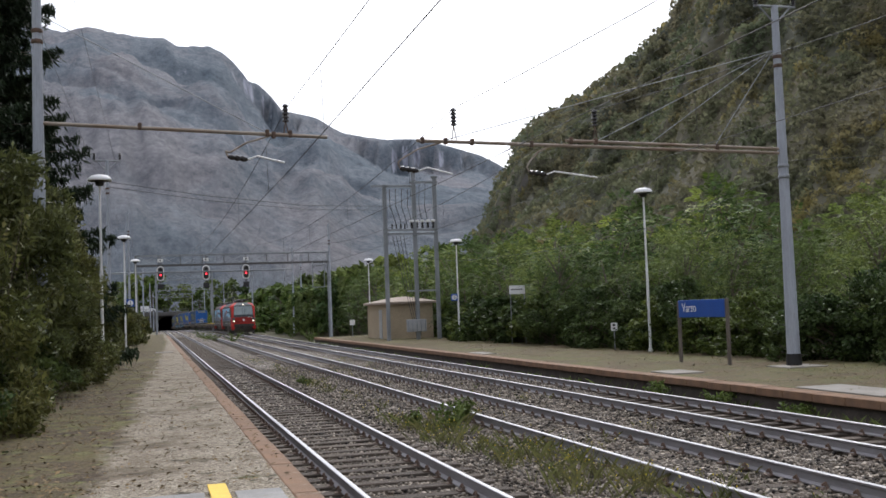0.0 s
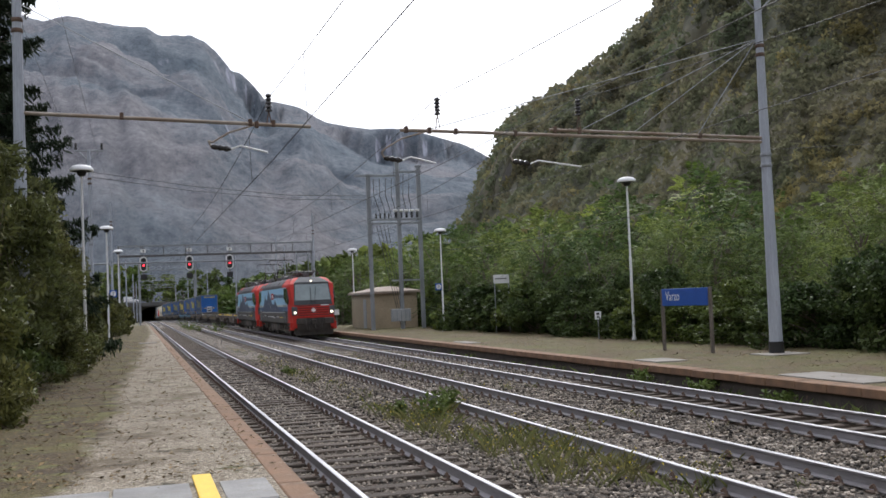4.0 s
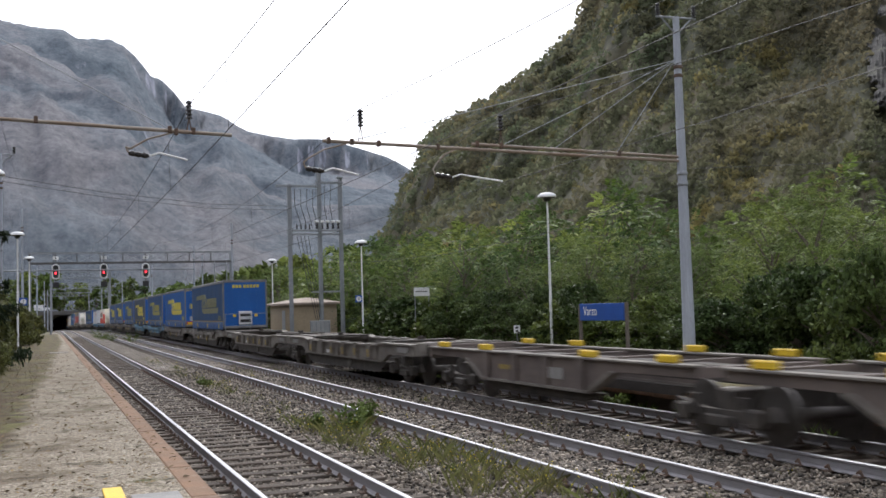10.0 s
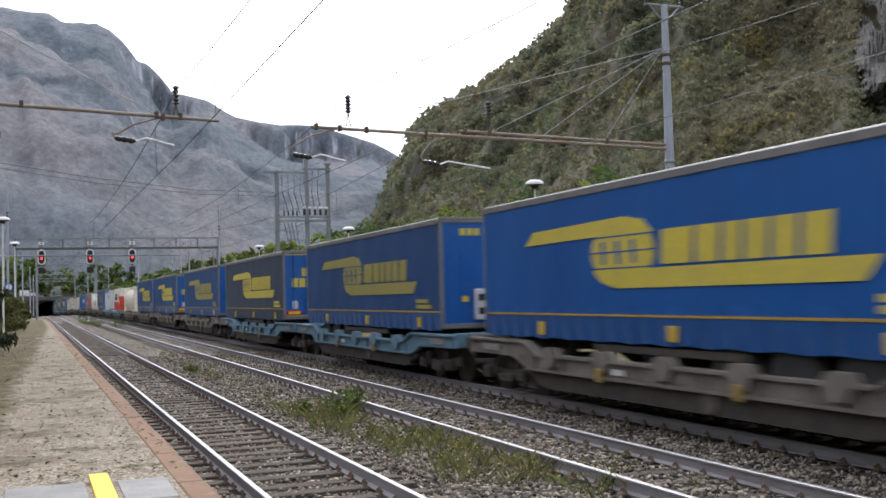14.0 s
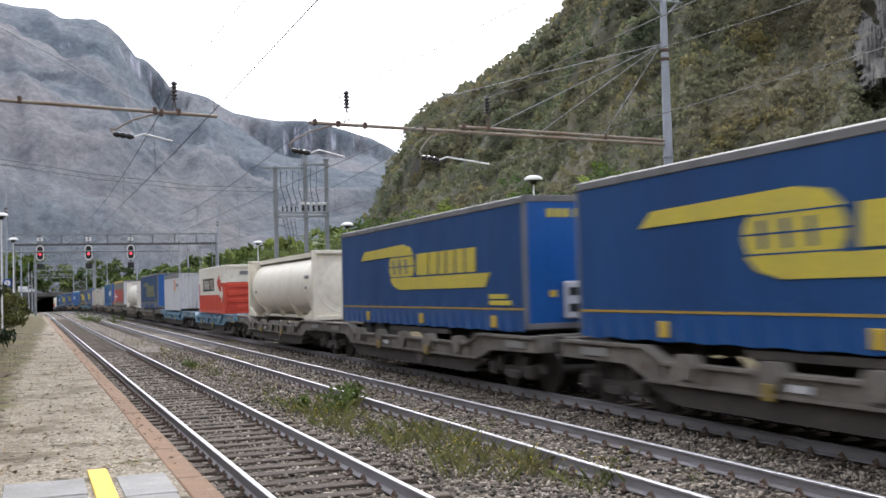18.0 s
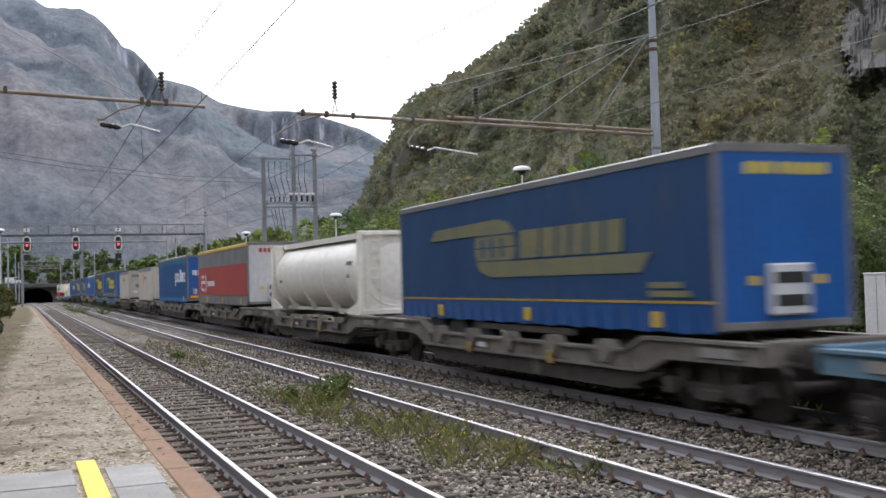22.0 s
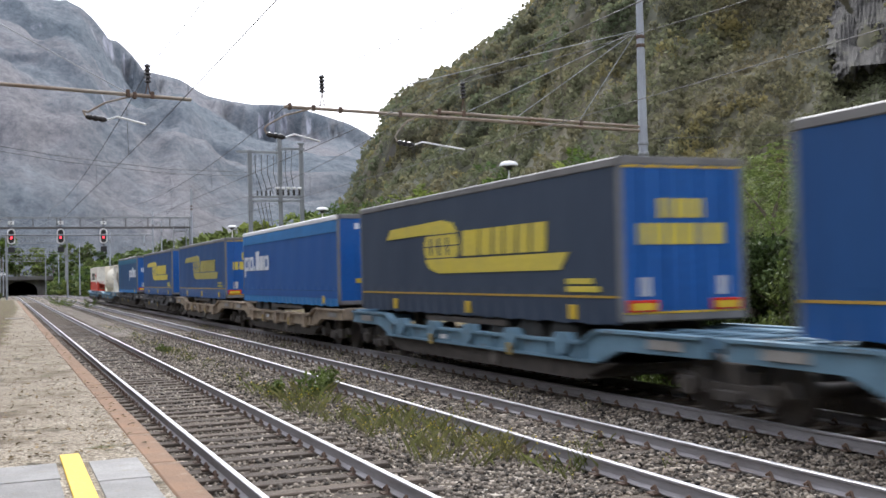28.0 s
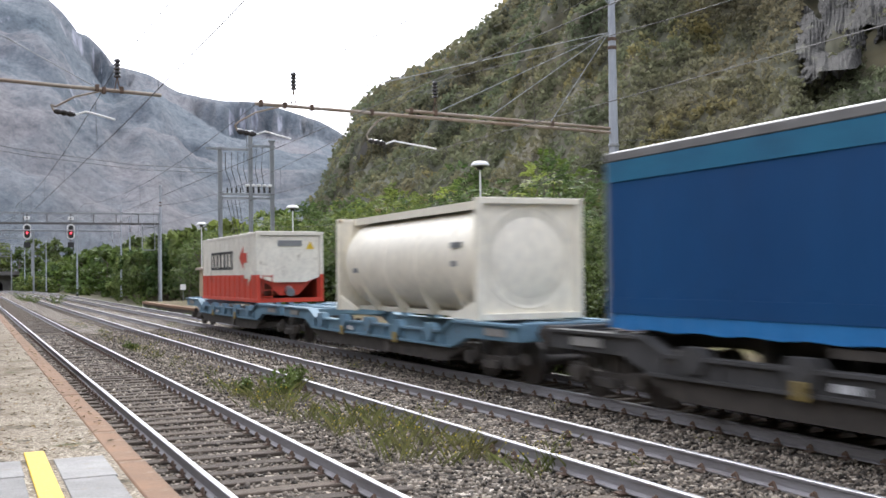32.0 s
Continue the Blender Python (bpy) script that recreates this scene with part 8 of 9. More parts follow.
def container_flat(label, y0, y1, mat):
    """Empty container flat: fish-bellied side girders, open frame of cross beams, pairs of yellow spigots."""
    c, half = (y0 + y1) / 2, (y1 - y0) / 2 - 0.55
    root = rides(thing("container_flat_wagon", label, "freight wagon"), c)
    for s in (-1, 1):
        for a, b in ((-half, -0.35), (0.35, half)):
            g = B()
            prism(g, [(a, 1.13), (b, 1.13), (b, 0.96), (b - 2.6, 0.94), (b - 3.5, 0.52), (a + 3.5, 0.52), (a + 2.6, 0.94), (a, 0.96)], "x", s * 1.10, s * 1.22)
            part("side_girder", g, mat, root)
            # Top flange in the paler grey: light on its upper face painted in.
            g = B()
            box(g, s * 1.06, s * 1.30, a, b, 1.125, 1.165, 0.006)
            part("top_flange", g, M_WAGGREY, root)
            g = B()
            prism(g, [(a + 2.55, 0.93), (a + 3.5, 0.50), (b - 3.5, 0.50), (b - 2.55, 0.93), (b - 2.65, 0.96), (b - 3.55, 0.55), (a + 3.55, 0.55), (a + 2.65, 0.96)], "x", s * 1.08, s * 1.30)
            part("belly_flange", g, M_WAGGREY, root)
            g = B()
            prism(g, [(a + 3.3, 0.50), (b - 3.3, 0.50), (b - 3.9, 0.30), (a + 3.9, 0.30)], "x", s * 0.95, s * 1.1)
            part("lower_sill", g, M_BOGIE, root)
            for yy in np.linspace(a + 3.8, b - 3.8, 4):
                g = B()
                prism(g, [(yy - 0.12, 0.56), (yy + 0.12, 0.56), (yy + 0.14, 1.12), (yy - 0.14, 1.12)], "x", s * 1.21, s * 1.29)
                part("web_rib", g, mat, root)
            for yy in (a + 0.9, a + 3.6, b - 3.6, b - 0.9):
                for q in (-0.16, 0.16):
                    g = B()
                    box(g, s * 1.18 - 0.08, s * 1.18 + 0.08, yy + q - 0.09, yy + q + 0.09, 1.166, 1.30, 0.02)
                    part("spigot", g, M_YELPLATE, root, "yellow container spigot")
            g = B()
            box(g, s * 1.22, s * 1.245, a + 4.6, a + 5.5, 0.70, 0.92)
            part("lettering_bar", g, M_WORNPRINT, root)
            g = B()
            box(g, s * 1.22, s * 1.25, b - 5.3, b - 4.5, 0.78, 0.88)
            part("lettering_bar", g, M_WORNYEL, root)
    for a, b in ((-half, -0.35), (0.35, half)):
        for yy in np.linspace(a + 0.1, b - 0.1, 7):
            g = B()
            box(g, -1.1, 1.1, yy - 0.09, yy + 0.09, 0.95, 1.12)
            part("cross_beam", g, mat, root)
        g = B()
        box(g, -0.22, 0.22, a, b, 0.80, 1.08, 0.02)
        part("centre_sill", g, M_BOGIE, root)
    g = B()
    box(g, -1.0, -0.9, -half + 0.2, -half + 0.3, 1.1, 2.0, 0.01)
    part("yellow_post", g, M_YELPLATE, root, "yellow marker post")
    for yy in (-half + 1.8, 0, half - 1.8):
        bogie(root, yy, 1.8, 0.44)
    for d in (-1, 1):
        g = B()
        box(g, -1.25, 1.25, d * half - 0.1, d * half + 0.06, 0.86, 1.2, 0.02)
        part("headstock", g, mat, root)
        buffers(root, d * (half + 0.06), d, 1.03)
    return root


# ---- loads ----
def emblem(root, s, x, mat, back):
    """The haulier's mark on the curtain, as plain shapes: ring between two slanting bars, a block of lettering bars."""
    def add(name, pts, out=0.0):
        g = B()
        prism(g, pts, "x", s * (x - 0.02), s * (x + 0.006 + out))
        return part(name, g, mat, root)
    k = -1 if s < 0 else 1              # reads from left to right on either side
    def m(pts):
        return [(-k * y, z) for y, z in pts]
    add("emblem_bar", m([(4.61, 3.10), (4.25, 3.36), (0.8, 3.43), (0.2, 3.34), (-0.12, 3.10), (1.75, 3.13)]))
    add("emblem_bar", m([(1.86, 2.52), (-5.09, 2.53), (-4.77, 2.21), (1.1, 2.20), (1.6, 2.32)]))
    add("emblem_disc", m([(0.87 + 1.03 * math.cos(a), 2.82 + 0.56 * math.sin(a)) for a in np.linspace(0, 2 * math.pi, 28, endpoint=False)]), 0.003)
    for z in (2.55, 2.83, 3.10):
        g = B()
        prism(g, m([(1.9, z - 0.012), (-0.16, z - 0.012), (-0.16, z + 0.012), (1.9, z + 0.012)]), "x", s * (x - 0.02), s * (x + 0.013))
        part("disc_line", g, back, root)
    for yy in (1.45, 0.95, 0.45):
        g = B()
        prism(g, m([(yy - 0.05, 2.62), (yy + 0.07, 2.62), (yy + 0.11, 3.02), (yy - 0.01, 3.02)]), "x", s * (x - 0.02), s * (x + 0.0125))
        part("ring_bar", g, back, root)
    w = -0.34
    for i, ln in enumerate((0.96, 0.66, 0.52, 0.60, 0.60, 0.66)):
        add("lettering_bar", m([(w, 2.57), (w - ln + 0.13, 2.57), (w - ln + 0.07, 3.13), (w - 0.04, 3.13)]))
        w -= ln
    for z, ln in ((2.0, 0.9), (1.86, 1.1)):
        add("lettering_bar", m([(-5.0, z - 0.05), (-5.0 - ln, z - 0.05), (-5.0 - ln, z + 0.05), (-5.0, z + 0.05)]))


def curtain_trailer(label, y7a, look_, lead, deep=2.78, z0=1.31):
    """Curtain-sided semi-trailer: posts, curtains with straps, roof rail, end walls, running gear in the pocket."""
    ln, w = 13.6, 1.275
    top = z0 + deep
    root = rides(thing("semi_trailer", label, "semi-trailer", group="semi-trailers on the train"), y7a + ln / 2)
    h = ln / 2
    cur, endm, logo = look_["curtain"], look_["end"], look_.get("logo")
    for s in (-1, 1):
        # curtain, slightly rippled, its hem wavy
        g = B()
        ny = 54
        zs = [z0 + 0.42, z0 + 0.60, z0 + 1.2, z0 + 2.0, top - 0.16]
        rows = [[g.verts.new((s * (w - 0.012 + (0.014 * math.sin(j * 1.9) if i == 0 else 0.006 * math.sin(j * 0.9 + i))), -h + 0.06 + (ln - 0.12) * j / ny, z)) for j in range(ny + 1)] for i, z in enumerate(zs)]
        for p, q in zip(rows, rows[1:]):
            for j in range(ny):
                g.faces.new((p[j], p[j + 1], q[j + 1], q[j]))
        bmesh.ops.recalc_face_normals(g, faces=g.faces)
        bmesh.ops.solidify(g, geom=g.faces[:], thickness=0.02)
        part("curtain", g, cur, root, smooth=False)
        g = B()
        box(g, s * (w - 0.05), s * (w + 0.012), -h, h, top - 0.17, top - 0.03, 0.015)
        part("roof_rail", g, look_.get("rail", M_RAILTRIM), root)
        # lower skirt with pleats and straps
        g = B()
        n = 96
        lo = [g.verts.new((s * (w - 0.004 - (0.030 if (j // 2) % 2 else 0.0)), -h + 0.1 + (ln - 0.2) * j / n, z0 - 0.05 + 0.015 * math.sin(j * 0.8))) for j in range(n + 1)]
        hi = [g.verts.new((s * (w - 0.004), -h + 0.1 + (ln - 0.2) * j / n, z0 + 0.41)) for j in range(n + 1)]
        for j in range(n):
            g.faces.new((lo[j], lo[j + 1], hi[j + 1], hi[j]))
        bmesh.ops.recalc_face_normals(g, faces=g.faces)
        bmesh.ops.solidify(g, geom=g.faces[:], thickness=0.015)
        part("skirt", g, look_.get("skirt", cur), root)
        g = B()
        box(g, s * (w - 0.02), s * (w + 0.008), -h + 0.1, h - 0.1, z0 + 0.40, z0 + 0.44)
        part("hem_band", g, look_.get("band", M_HEM), root)
        for k in range(3 if logo != "word" else 1):
            g = B()
            y = -5.2 + k * 4.6
            box(g, s * (w - 0.01), s * (w + 0.02), y - 0.12, y + 0.12, z0 + 0.01, z0 + 0.27, 0.01)
            part("grip_plate", g, M_YELPLATE, root)
        if logo == "ring":
            emblem(root, s, w + 0.004, look_["print"], cur)
        elif logo == "word":
            k = -1 if s < 0 else 1
            w0 = look_.get("at", -1.7)
            for i, (wd, hh, drop_) in enumerate(((0.74, 0.56, 0.26), (0.70, 0.56, 0), (0.17, 0.17, 0), (0.55, 0.76, 0), (0.55, 0.56, 0), (0.74, 0.56, 0))):
                y = w0 - sum((0.92, 0.86, 0.34, 0.70, 0.70, 0.9)[:i])
                zz = z0 + 1.18
                bars = [(0, wd, -drop_, hh)] if i in (2, 3, 4) else [(0, wd, hh - 0.13, hh), (0, 0.18, -drop_, hh), (wd - 0.18, wd, 0, hh), (0, wd, 0, 0.13)]
                g = B()
                for a0, a1, c0, c1 in bars:
                    prism(g, [(k * -(y - a0), zz + c0), (k * -(y - a1), zz + c0), (k * -(y - a1), zz + c1), (k * -(y - a0), zz + c1)], "x", s * (w - 0.01), s * (w + 0.011))
                part("lettering_bar", g, M_LOGOWHITE, root)
        elif logo == "mark":
            k = -1 if s < 0 else 1
            c = look_["at"]
            shapes = [[(c + 0.62, 1.0), (c - 0.55, 1.0), (c - 0.55, 1.16), (c + 0.62, 1.16)], [(c + 0.62, 1.30), (c - 0.2, 1.30), (c - 0.2, 1.44), (c + 0.62, 1.44)],
                      [(c + 0.62, 0.60), (c - 0.2, 0.60), (c - 0.2, 0.74), (c + 0.62, 0.74)], [(c - 0.55, 0.55), (c - 0.72, 0.55), (c - 1.05, 1.03), (c - 0.72, 1.50), (c - 0.55, 1.50), (c - 0.85, 1.03)],
                      [(c + 0.62, 0.60), (c + 0.78, 0.72), (c + 0.78, 1.06), (c + 0.62, 1.16)]]
            shapes += [[(c - 1.35 - 0.36 * i, 0.86), (c - 1.63 - 0.36 * i, 0.86), (c - 1.60 - 0.36 * i, 1.12), (c - 1.32 - 0.36 * i, 1.12)] for i in range(6)]
            for pts in shapes:
                g = B()
                prism(g, [(-k * yy, z0 + zz) for yy, zz in pts], "x", s * (w - 0.01), s * (w + 0.014))
                part("emblem_bar", g, M_LOGOWHITE, root)
        for zz, zz2, mat in look_.get("bands", ()):
            g = B()
            box(g, s * (w - 0.01), s * (w + 0.009), -h + 0.06, h - 0.06, z0 + zz, z0 + zz2)
            part("colour_band", g, mat, root)
    g = B()
    box(g, -w + 0.06, w - 0.06, -h + 0.02, h - 0.02, top - 0.05, top, 0.02)
    part("roof", g, look_.get("roof", M_TRAILGREY), root)
    # Chassis and beams coloured dark for the shadow under the trailer.
    g = B()
    box(g, -w + 0.06, w - 0.06, -h + 0.02, h - 0.02, z0 - 0.02, z0 + 0.12)
    part("chassis", g, M_BOGIE, root)
    for s in (-0.5, 0.5):
        g = B()
        box(g, s - 0.07, s + 0.07, -h + 0.3, h - 0.3, z0 - 0.28, z0 - 0.02)
        part("chassis_beam", g, M_BOGIE, root)
    for d in (-1, 1):
        g = B()
        for s in (-1, 1):
            box(g, s * w - s * 0.09, s * w, d * h - d * 0.08, d * h, z0, top - 0.02, 0.01)
        box(g, -w, w, d * h - d * 0.08, d * h, top - 0.14, top - 0.005, 0.01)
        box(g, -w, w, d * h - d * 0.08, d * h, z0, z0 + 0.12, 0.01)
        part("end_frame", g, M_RAILTRIM, root)
        rear = (lead == "rear") == (d < 0)
        if rear:
            for s in (-1, 1):
                g = B()
                box(g, s * 0.012, s * (w - 0.08), d * (h - 0.05), d * (h - 0.015), z0 + 0.12, top - 0.14)
                dr = part("rear_door", g, endm, root)
                for xx in (0.35, 0.85):
                    g = B()
                    rod(g, (s * xx, d * (h + 0.015), z0 + 0.15), (s * xx, d * (h + 0.015), top - 0.16), 0.018, n=6)
                    part("lock_rod", g, endm, dr)
                g = B()
                box(g, s * 0.80 - 0.11, s * 0.80 + 0.11, d * (h - 0.02), d * (h + 0.005), z0 + 0.42, z0 + 0.74)
                part("placard", g, look_.get("placard", M_GREYBOX), dr)
            g = B()
            for zz, hh, xs in look_.get("rows", ((1.74, 0.33, (-0.50, 0.48)), (1.29, 0.36, (-0.92, 0.92)))):
                n = 3 if xs[1] < 0.7 else 6
                for i in range(n):
                    x0 = xs[0] + (xs[1] - xs[0]) * i / n
                    box(g, x0, x0 + (xs[1] - xs[0]) / n - 0.06, d * (h - 0.02), d * (h + 0.008), z0 + zz, z0 + zz + hh)
            part("lettering_panel", g, look_.get("endprint", M_LOGOYEL), root)
            for s in (-1, 1):
                g = B()
                box(g, s * 0.85 - 0.3, s * 0.85 + 0.3, d * (h - 0.02), d * (h + 0.03), z0 + 0.16, z0 + 0.36, 0.01)
                part("tail_light", g, M_TAIL, root)
                g = B()
                box(g, s * 0.85 - 0.24, s * 0.85 + 0.24, d * (h + 0.028), d * (h + 0.036), z0 + 0.19, z0 + 0.31)
                part("reflector", g, M_YELPLATE, root)
            for zz in (z0 + 0.125, top - 0.19):
                g = B()
                box(g, -w + 0.1, w - 0.1, d * (h - 0.02), d * (h + 0.002), zz, zz + 0.035)
                part("yellow_line", g, look_.get("line", M_YELPLATE), root)
            g = B()
            rod(g, (-1.15, d * (h - 0.05), z0 - 0.45), (1.15, d * (h - 0.05), z0 - 0.45), 0.06)
            for s in (-0.5, 0.5):
                rod(g, (s, d * (h - 0.3), z0 - 0.1), (s, d * (h - 0.05), z0 - 0.45), 0.04)
            part("bumper_bar", g, M_BOGIE, root)
            for k in range(3):
                y = d * (h - 2.2 - k * 1.32)
                for s in (-1, 1):
                    wl = part("wheel", lathe(B(), [(0.1, -0.14), (0.38, -0.16), (0.50, -0.13), (0.52, 0), (0.50, 0.13), (0.38, 0.16), (0.30, 0.08), (0.1, 0.08)], 18, Matrix.Rotation(radians(90), 4, "Y")), M_RUBBER, root, smooth=False)
                    wl.location = (s * 1.02, y, z0 - 0.40)
        else:
            g = B()
            box(g, -w + 0.08, w - 0.08, d * (h - 0.05), d * (h - 0.02), z0 + 0.12, top - 0.14)
            wall = part("front_wall", g, endm, root)
            g = B()
            for k in range(7):
                x = -w + 0.25 + k * (2 * w - 0.5) / 6
                box(g, x - 0.02, x + 0.02, d * (h - 0.02), d * (h - 0.008), z0 + 0.15, top - 0.5)
            part("wall_rib", g, endm, wall)
            g = B()
            for i in range(8):
                x0 = -0.72 + i * 0.19 + (0.06 if i > 2 else 0)
                box(g, x0, x0 + 0.14, d * (h - 0.02), d * (h - 0.002), top - 0.46, top - 0.28)
            part("lettering_panel", g, look_.get("endprint", M_LOGOYEL), wall)
            g = B()
            box(g, -0.38, 0.38, d * (h - 0.02), d * (h + 0.08), z0 + 0.20, z0 + 0.98, 0.03)
            part("connector_panel", g, M_GREYBOX, wall, "pale panel with hose connections")
            for zz in (0.34, 0.68):
                g = B()
                box(g, -0.3, 0.3, d * (h + 0.05), d * (h + 0.09), z0 + zz, z0 + zz + 0.17)
                part("connector_slot", g, M_BLACK, wall)
            for s in (-1, 1):
                g = B()
                box(g, s * 0.62 - 0.08, s * 0.62 + 0.08, d * (h - 0.02), d * (h + 0.0), z0 + 0.66, z0 + 0.8)
                part("marker_plate", g, M_YELPLATE, wall)
            for s in (-1, 1):
                g = B()
                box(g, s * 0.8 - 0.09, s * 0.8 + 0.09, d * (h - 3.2) - 0.09, d * (h - 3.2) + 0.09, z0 - 0.75, z0, 0.01)
                part("landing_leg", g, M_BOGIE, root)
            g = B()
            box(g, -1.0, 1.0, d * (h - 1.6), d * (h - 0.6), z0 - 0.12, z0)
            part("coupling_plate", g, M_BOGIE, root)
    # Guards take the dark tone in place of the shadow they stand in.
    for s in (-1, 1):
        g = B()
        for zz in (z0 - 0.22, z0 - 0.5):
            box(g, s * 1.2 - 0.02, s * 1.2 + 0.02, -2.4, 2.0, zz, zz + 0.12)
        part("side_guard", g, M_BOGIE, root)
    return root


def tank_container(label, y7a, y7b, mat, ladder):
    """Tank in a swap frame: end frames, barrel with dished ends, saddles, walkway."""
    ln = y7b - y7a
    h, z0, zt, w = ln / 2, 1.19, 3.72, 1.25
    root = rides(thing("tank_container", label, "tank container", group="tank containers on the train"), (y7a + y7b) / 2)
    r, cz = 1.19, (z0 + zt) / 2 + 0.02
    prof = [(0.05, -h + 0.03), (0.4, -h + 0.045), (0.75, -h + 0.09), (1.0, -h + 0.15), (1.05, -h + 0.19), (1.10, -h + 0.35), (r, -h + 0.6)] + [(r, y) for y in np.linspace(-h + 0.9, h - 0.9, 5)] + [(r, h - 0.6), (1.10, h - 0.35), (1.05, h - 0.19), (1.0, h - 0.15), (0.75, h - 0.09), (0.4, h - 0.045), (0.05, h - 0.03)]
    b = part("barrel", lathe(B(), prof, 40, Matrix.Translation((0, 0, cz)) @ Matrix.Rotation(radians(-90), 4, "X")), mat, root, smooth=True)
    for yy in np.linspace(-h + 1.5, h - 1.5, 4):
        part("barrel_band", lathe(B(), [(r - 0.01, yy - 0.05), (r + 0.012, yy - 0.05), (r + 0.012, yy + 0.05), (r - 0.01, yy + 0.05)], 40, Matrix.Translation((0, 0, cz)) @ Matrix.Rotation(radians(-90), 4, "X")), mat, b)
    for d in (-1, 1):
        g = B()
        for s in (-1, 1):
            box(g, s * w - s * 0.14, s * w, d * h - d * 0.16, d * h, z0, zt, 0.012)
        box(g, -w, w, d * h - d * 0.16, d * h, zt - 0.13, zt + 0.001, 0.012)
        box(g, -w, w, d * h - d * 0.16, d * h, z0, z0 + 0.14, 0.012)
        part("end_frame", g, mat, root)
        g = B()
        box(g, -w + 0.1, w - 0.1, d * (h - 0.16), d * (h - 0.12), z0 + 0.1, zt - 0.1)
        part("end_plate", g, mat, root)
        g = B()
        lathe(g, [(1.0, 0.0), (1.06, 0.012), (1.08, 0.0)], 40, Matrix.Translation((0, d * (h - 0.115), cz)) @ Matrix.Rotation(radians(90 * d * -1), 4, "X"))
        part("rim", g, mat, root)
        g = B()
        for s in (-1, 1):
            box(g, s * w - s * 0.02, s * w + s * 0.004, d * h - d * 0.1, d * h - d * 0.02, z0 + 0.2, zt - 0.2)
        part("post_strip", g, mat, root)
        if ladder and d < 0:
            g = B()
            for s in (-0.2, 0.2):
                box(g, -0.75 + s - 0.025, -0.75 + s + 0.025, d * (h + 0.03), d * h, z0 + 0.1, zt - 0.1)
            for k in range(8):
                box(g, -0.95, -0.55, d * (h + 0.03), d * h, z0 + 0.25 + k * 0.28, z0 + 0.29 + k * 0.28)
            part("ladder", g, mat, root)
        g = B()
        box(g, -0.45, 0.05, d * (h - 0.19), d * (h - 0.17), cz + 0.75, cz + 0.79)
        part("lettering_bar", g, M_GREYTOP, root)
    for s in (-1, 1):
        for e in (-1, 1):
            g = B()
            prism(g, [(e * (h - 0.12), z0 + 0.02), (e * (h - 1.5), z0 + 0.02), (e * (h - 1.5), z0 + 0.07), (e * (h - 0.12), z0 + 0.42)], "x", s * (w - 0.10), s * (w - 0.03))
            part("gusset", g, mat, root)
        g = B()
        box(g, s * 0.55 - 0.06, s * 0.55 + 0.06, -h + 0.1, h - 0.1, z0, z0 + 0.12, 0.01)
        part("bottom_rail", g, mat, root)
        for yy in np.linspace(-h + 1.6, h - 1.6, 4):
            g = B()
            prism(g, [(s * 0.72, z0 + 0.04), (s * 0.42, z0 + 0.04), (s * 0.60, cz - 1.0), (s * 1.02, cz - 0.63), (s * 1.06, cz - 0.62)], "y", yy - 0.06, yy + 0.06)
            part("saddle", g, mat, root)
        for yy, zz, l2 in ((-h + 1.2, cz + 0.3, 0.5), (-h + 1.3, cz - 0.1, 0.25), (h - 1.4, cz - 0.2, 0.3)):
            g = B()
            box(g, s * (r + 0.004), s * (r - 0.15), yy - l2 / 2, yy + l2 / 2, zz - 0.06, zz + 0.06)
            part("lettering_bar", g, M_GREYTOP, root)
    g = B()
    box(g, -0.72, -0.1, -h + 0.2, h - 0.2, cz + r - 0.03, cz + r + 0.02)
    part("walkway", g, M_RAILTRIM, root)
    g = B()
    box(g, -0.76, -0.72, -h + 0.2, h - 0.2, cz + r - 0.12, cz + r + 0.06)
    part("walkway_edge", g, mat, root)
    g = B()
    for yy in (-1.5, 1.4):
        rod(g, (0, yy, cz + r - 0.08), (0, yy, cz + r + 0.1), 0.25, n=14)
    part("manhole", g, mat, root)
    return root


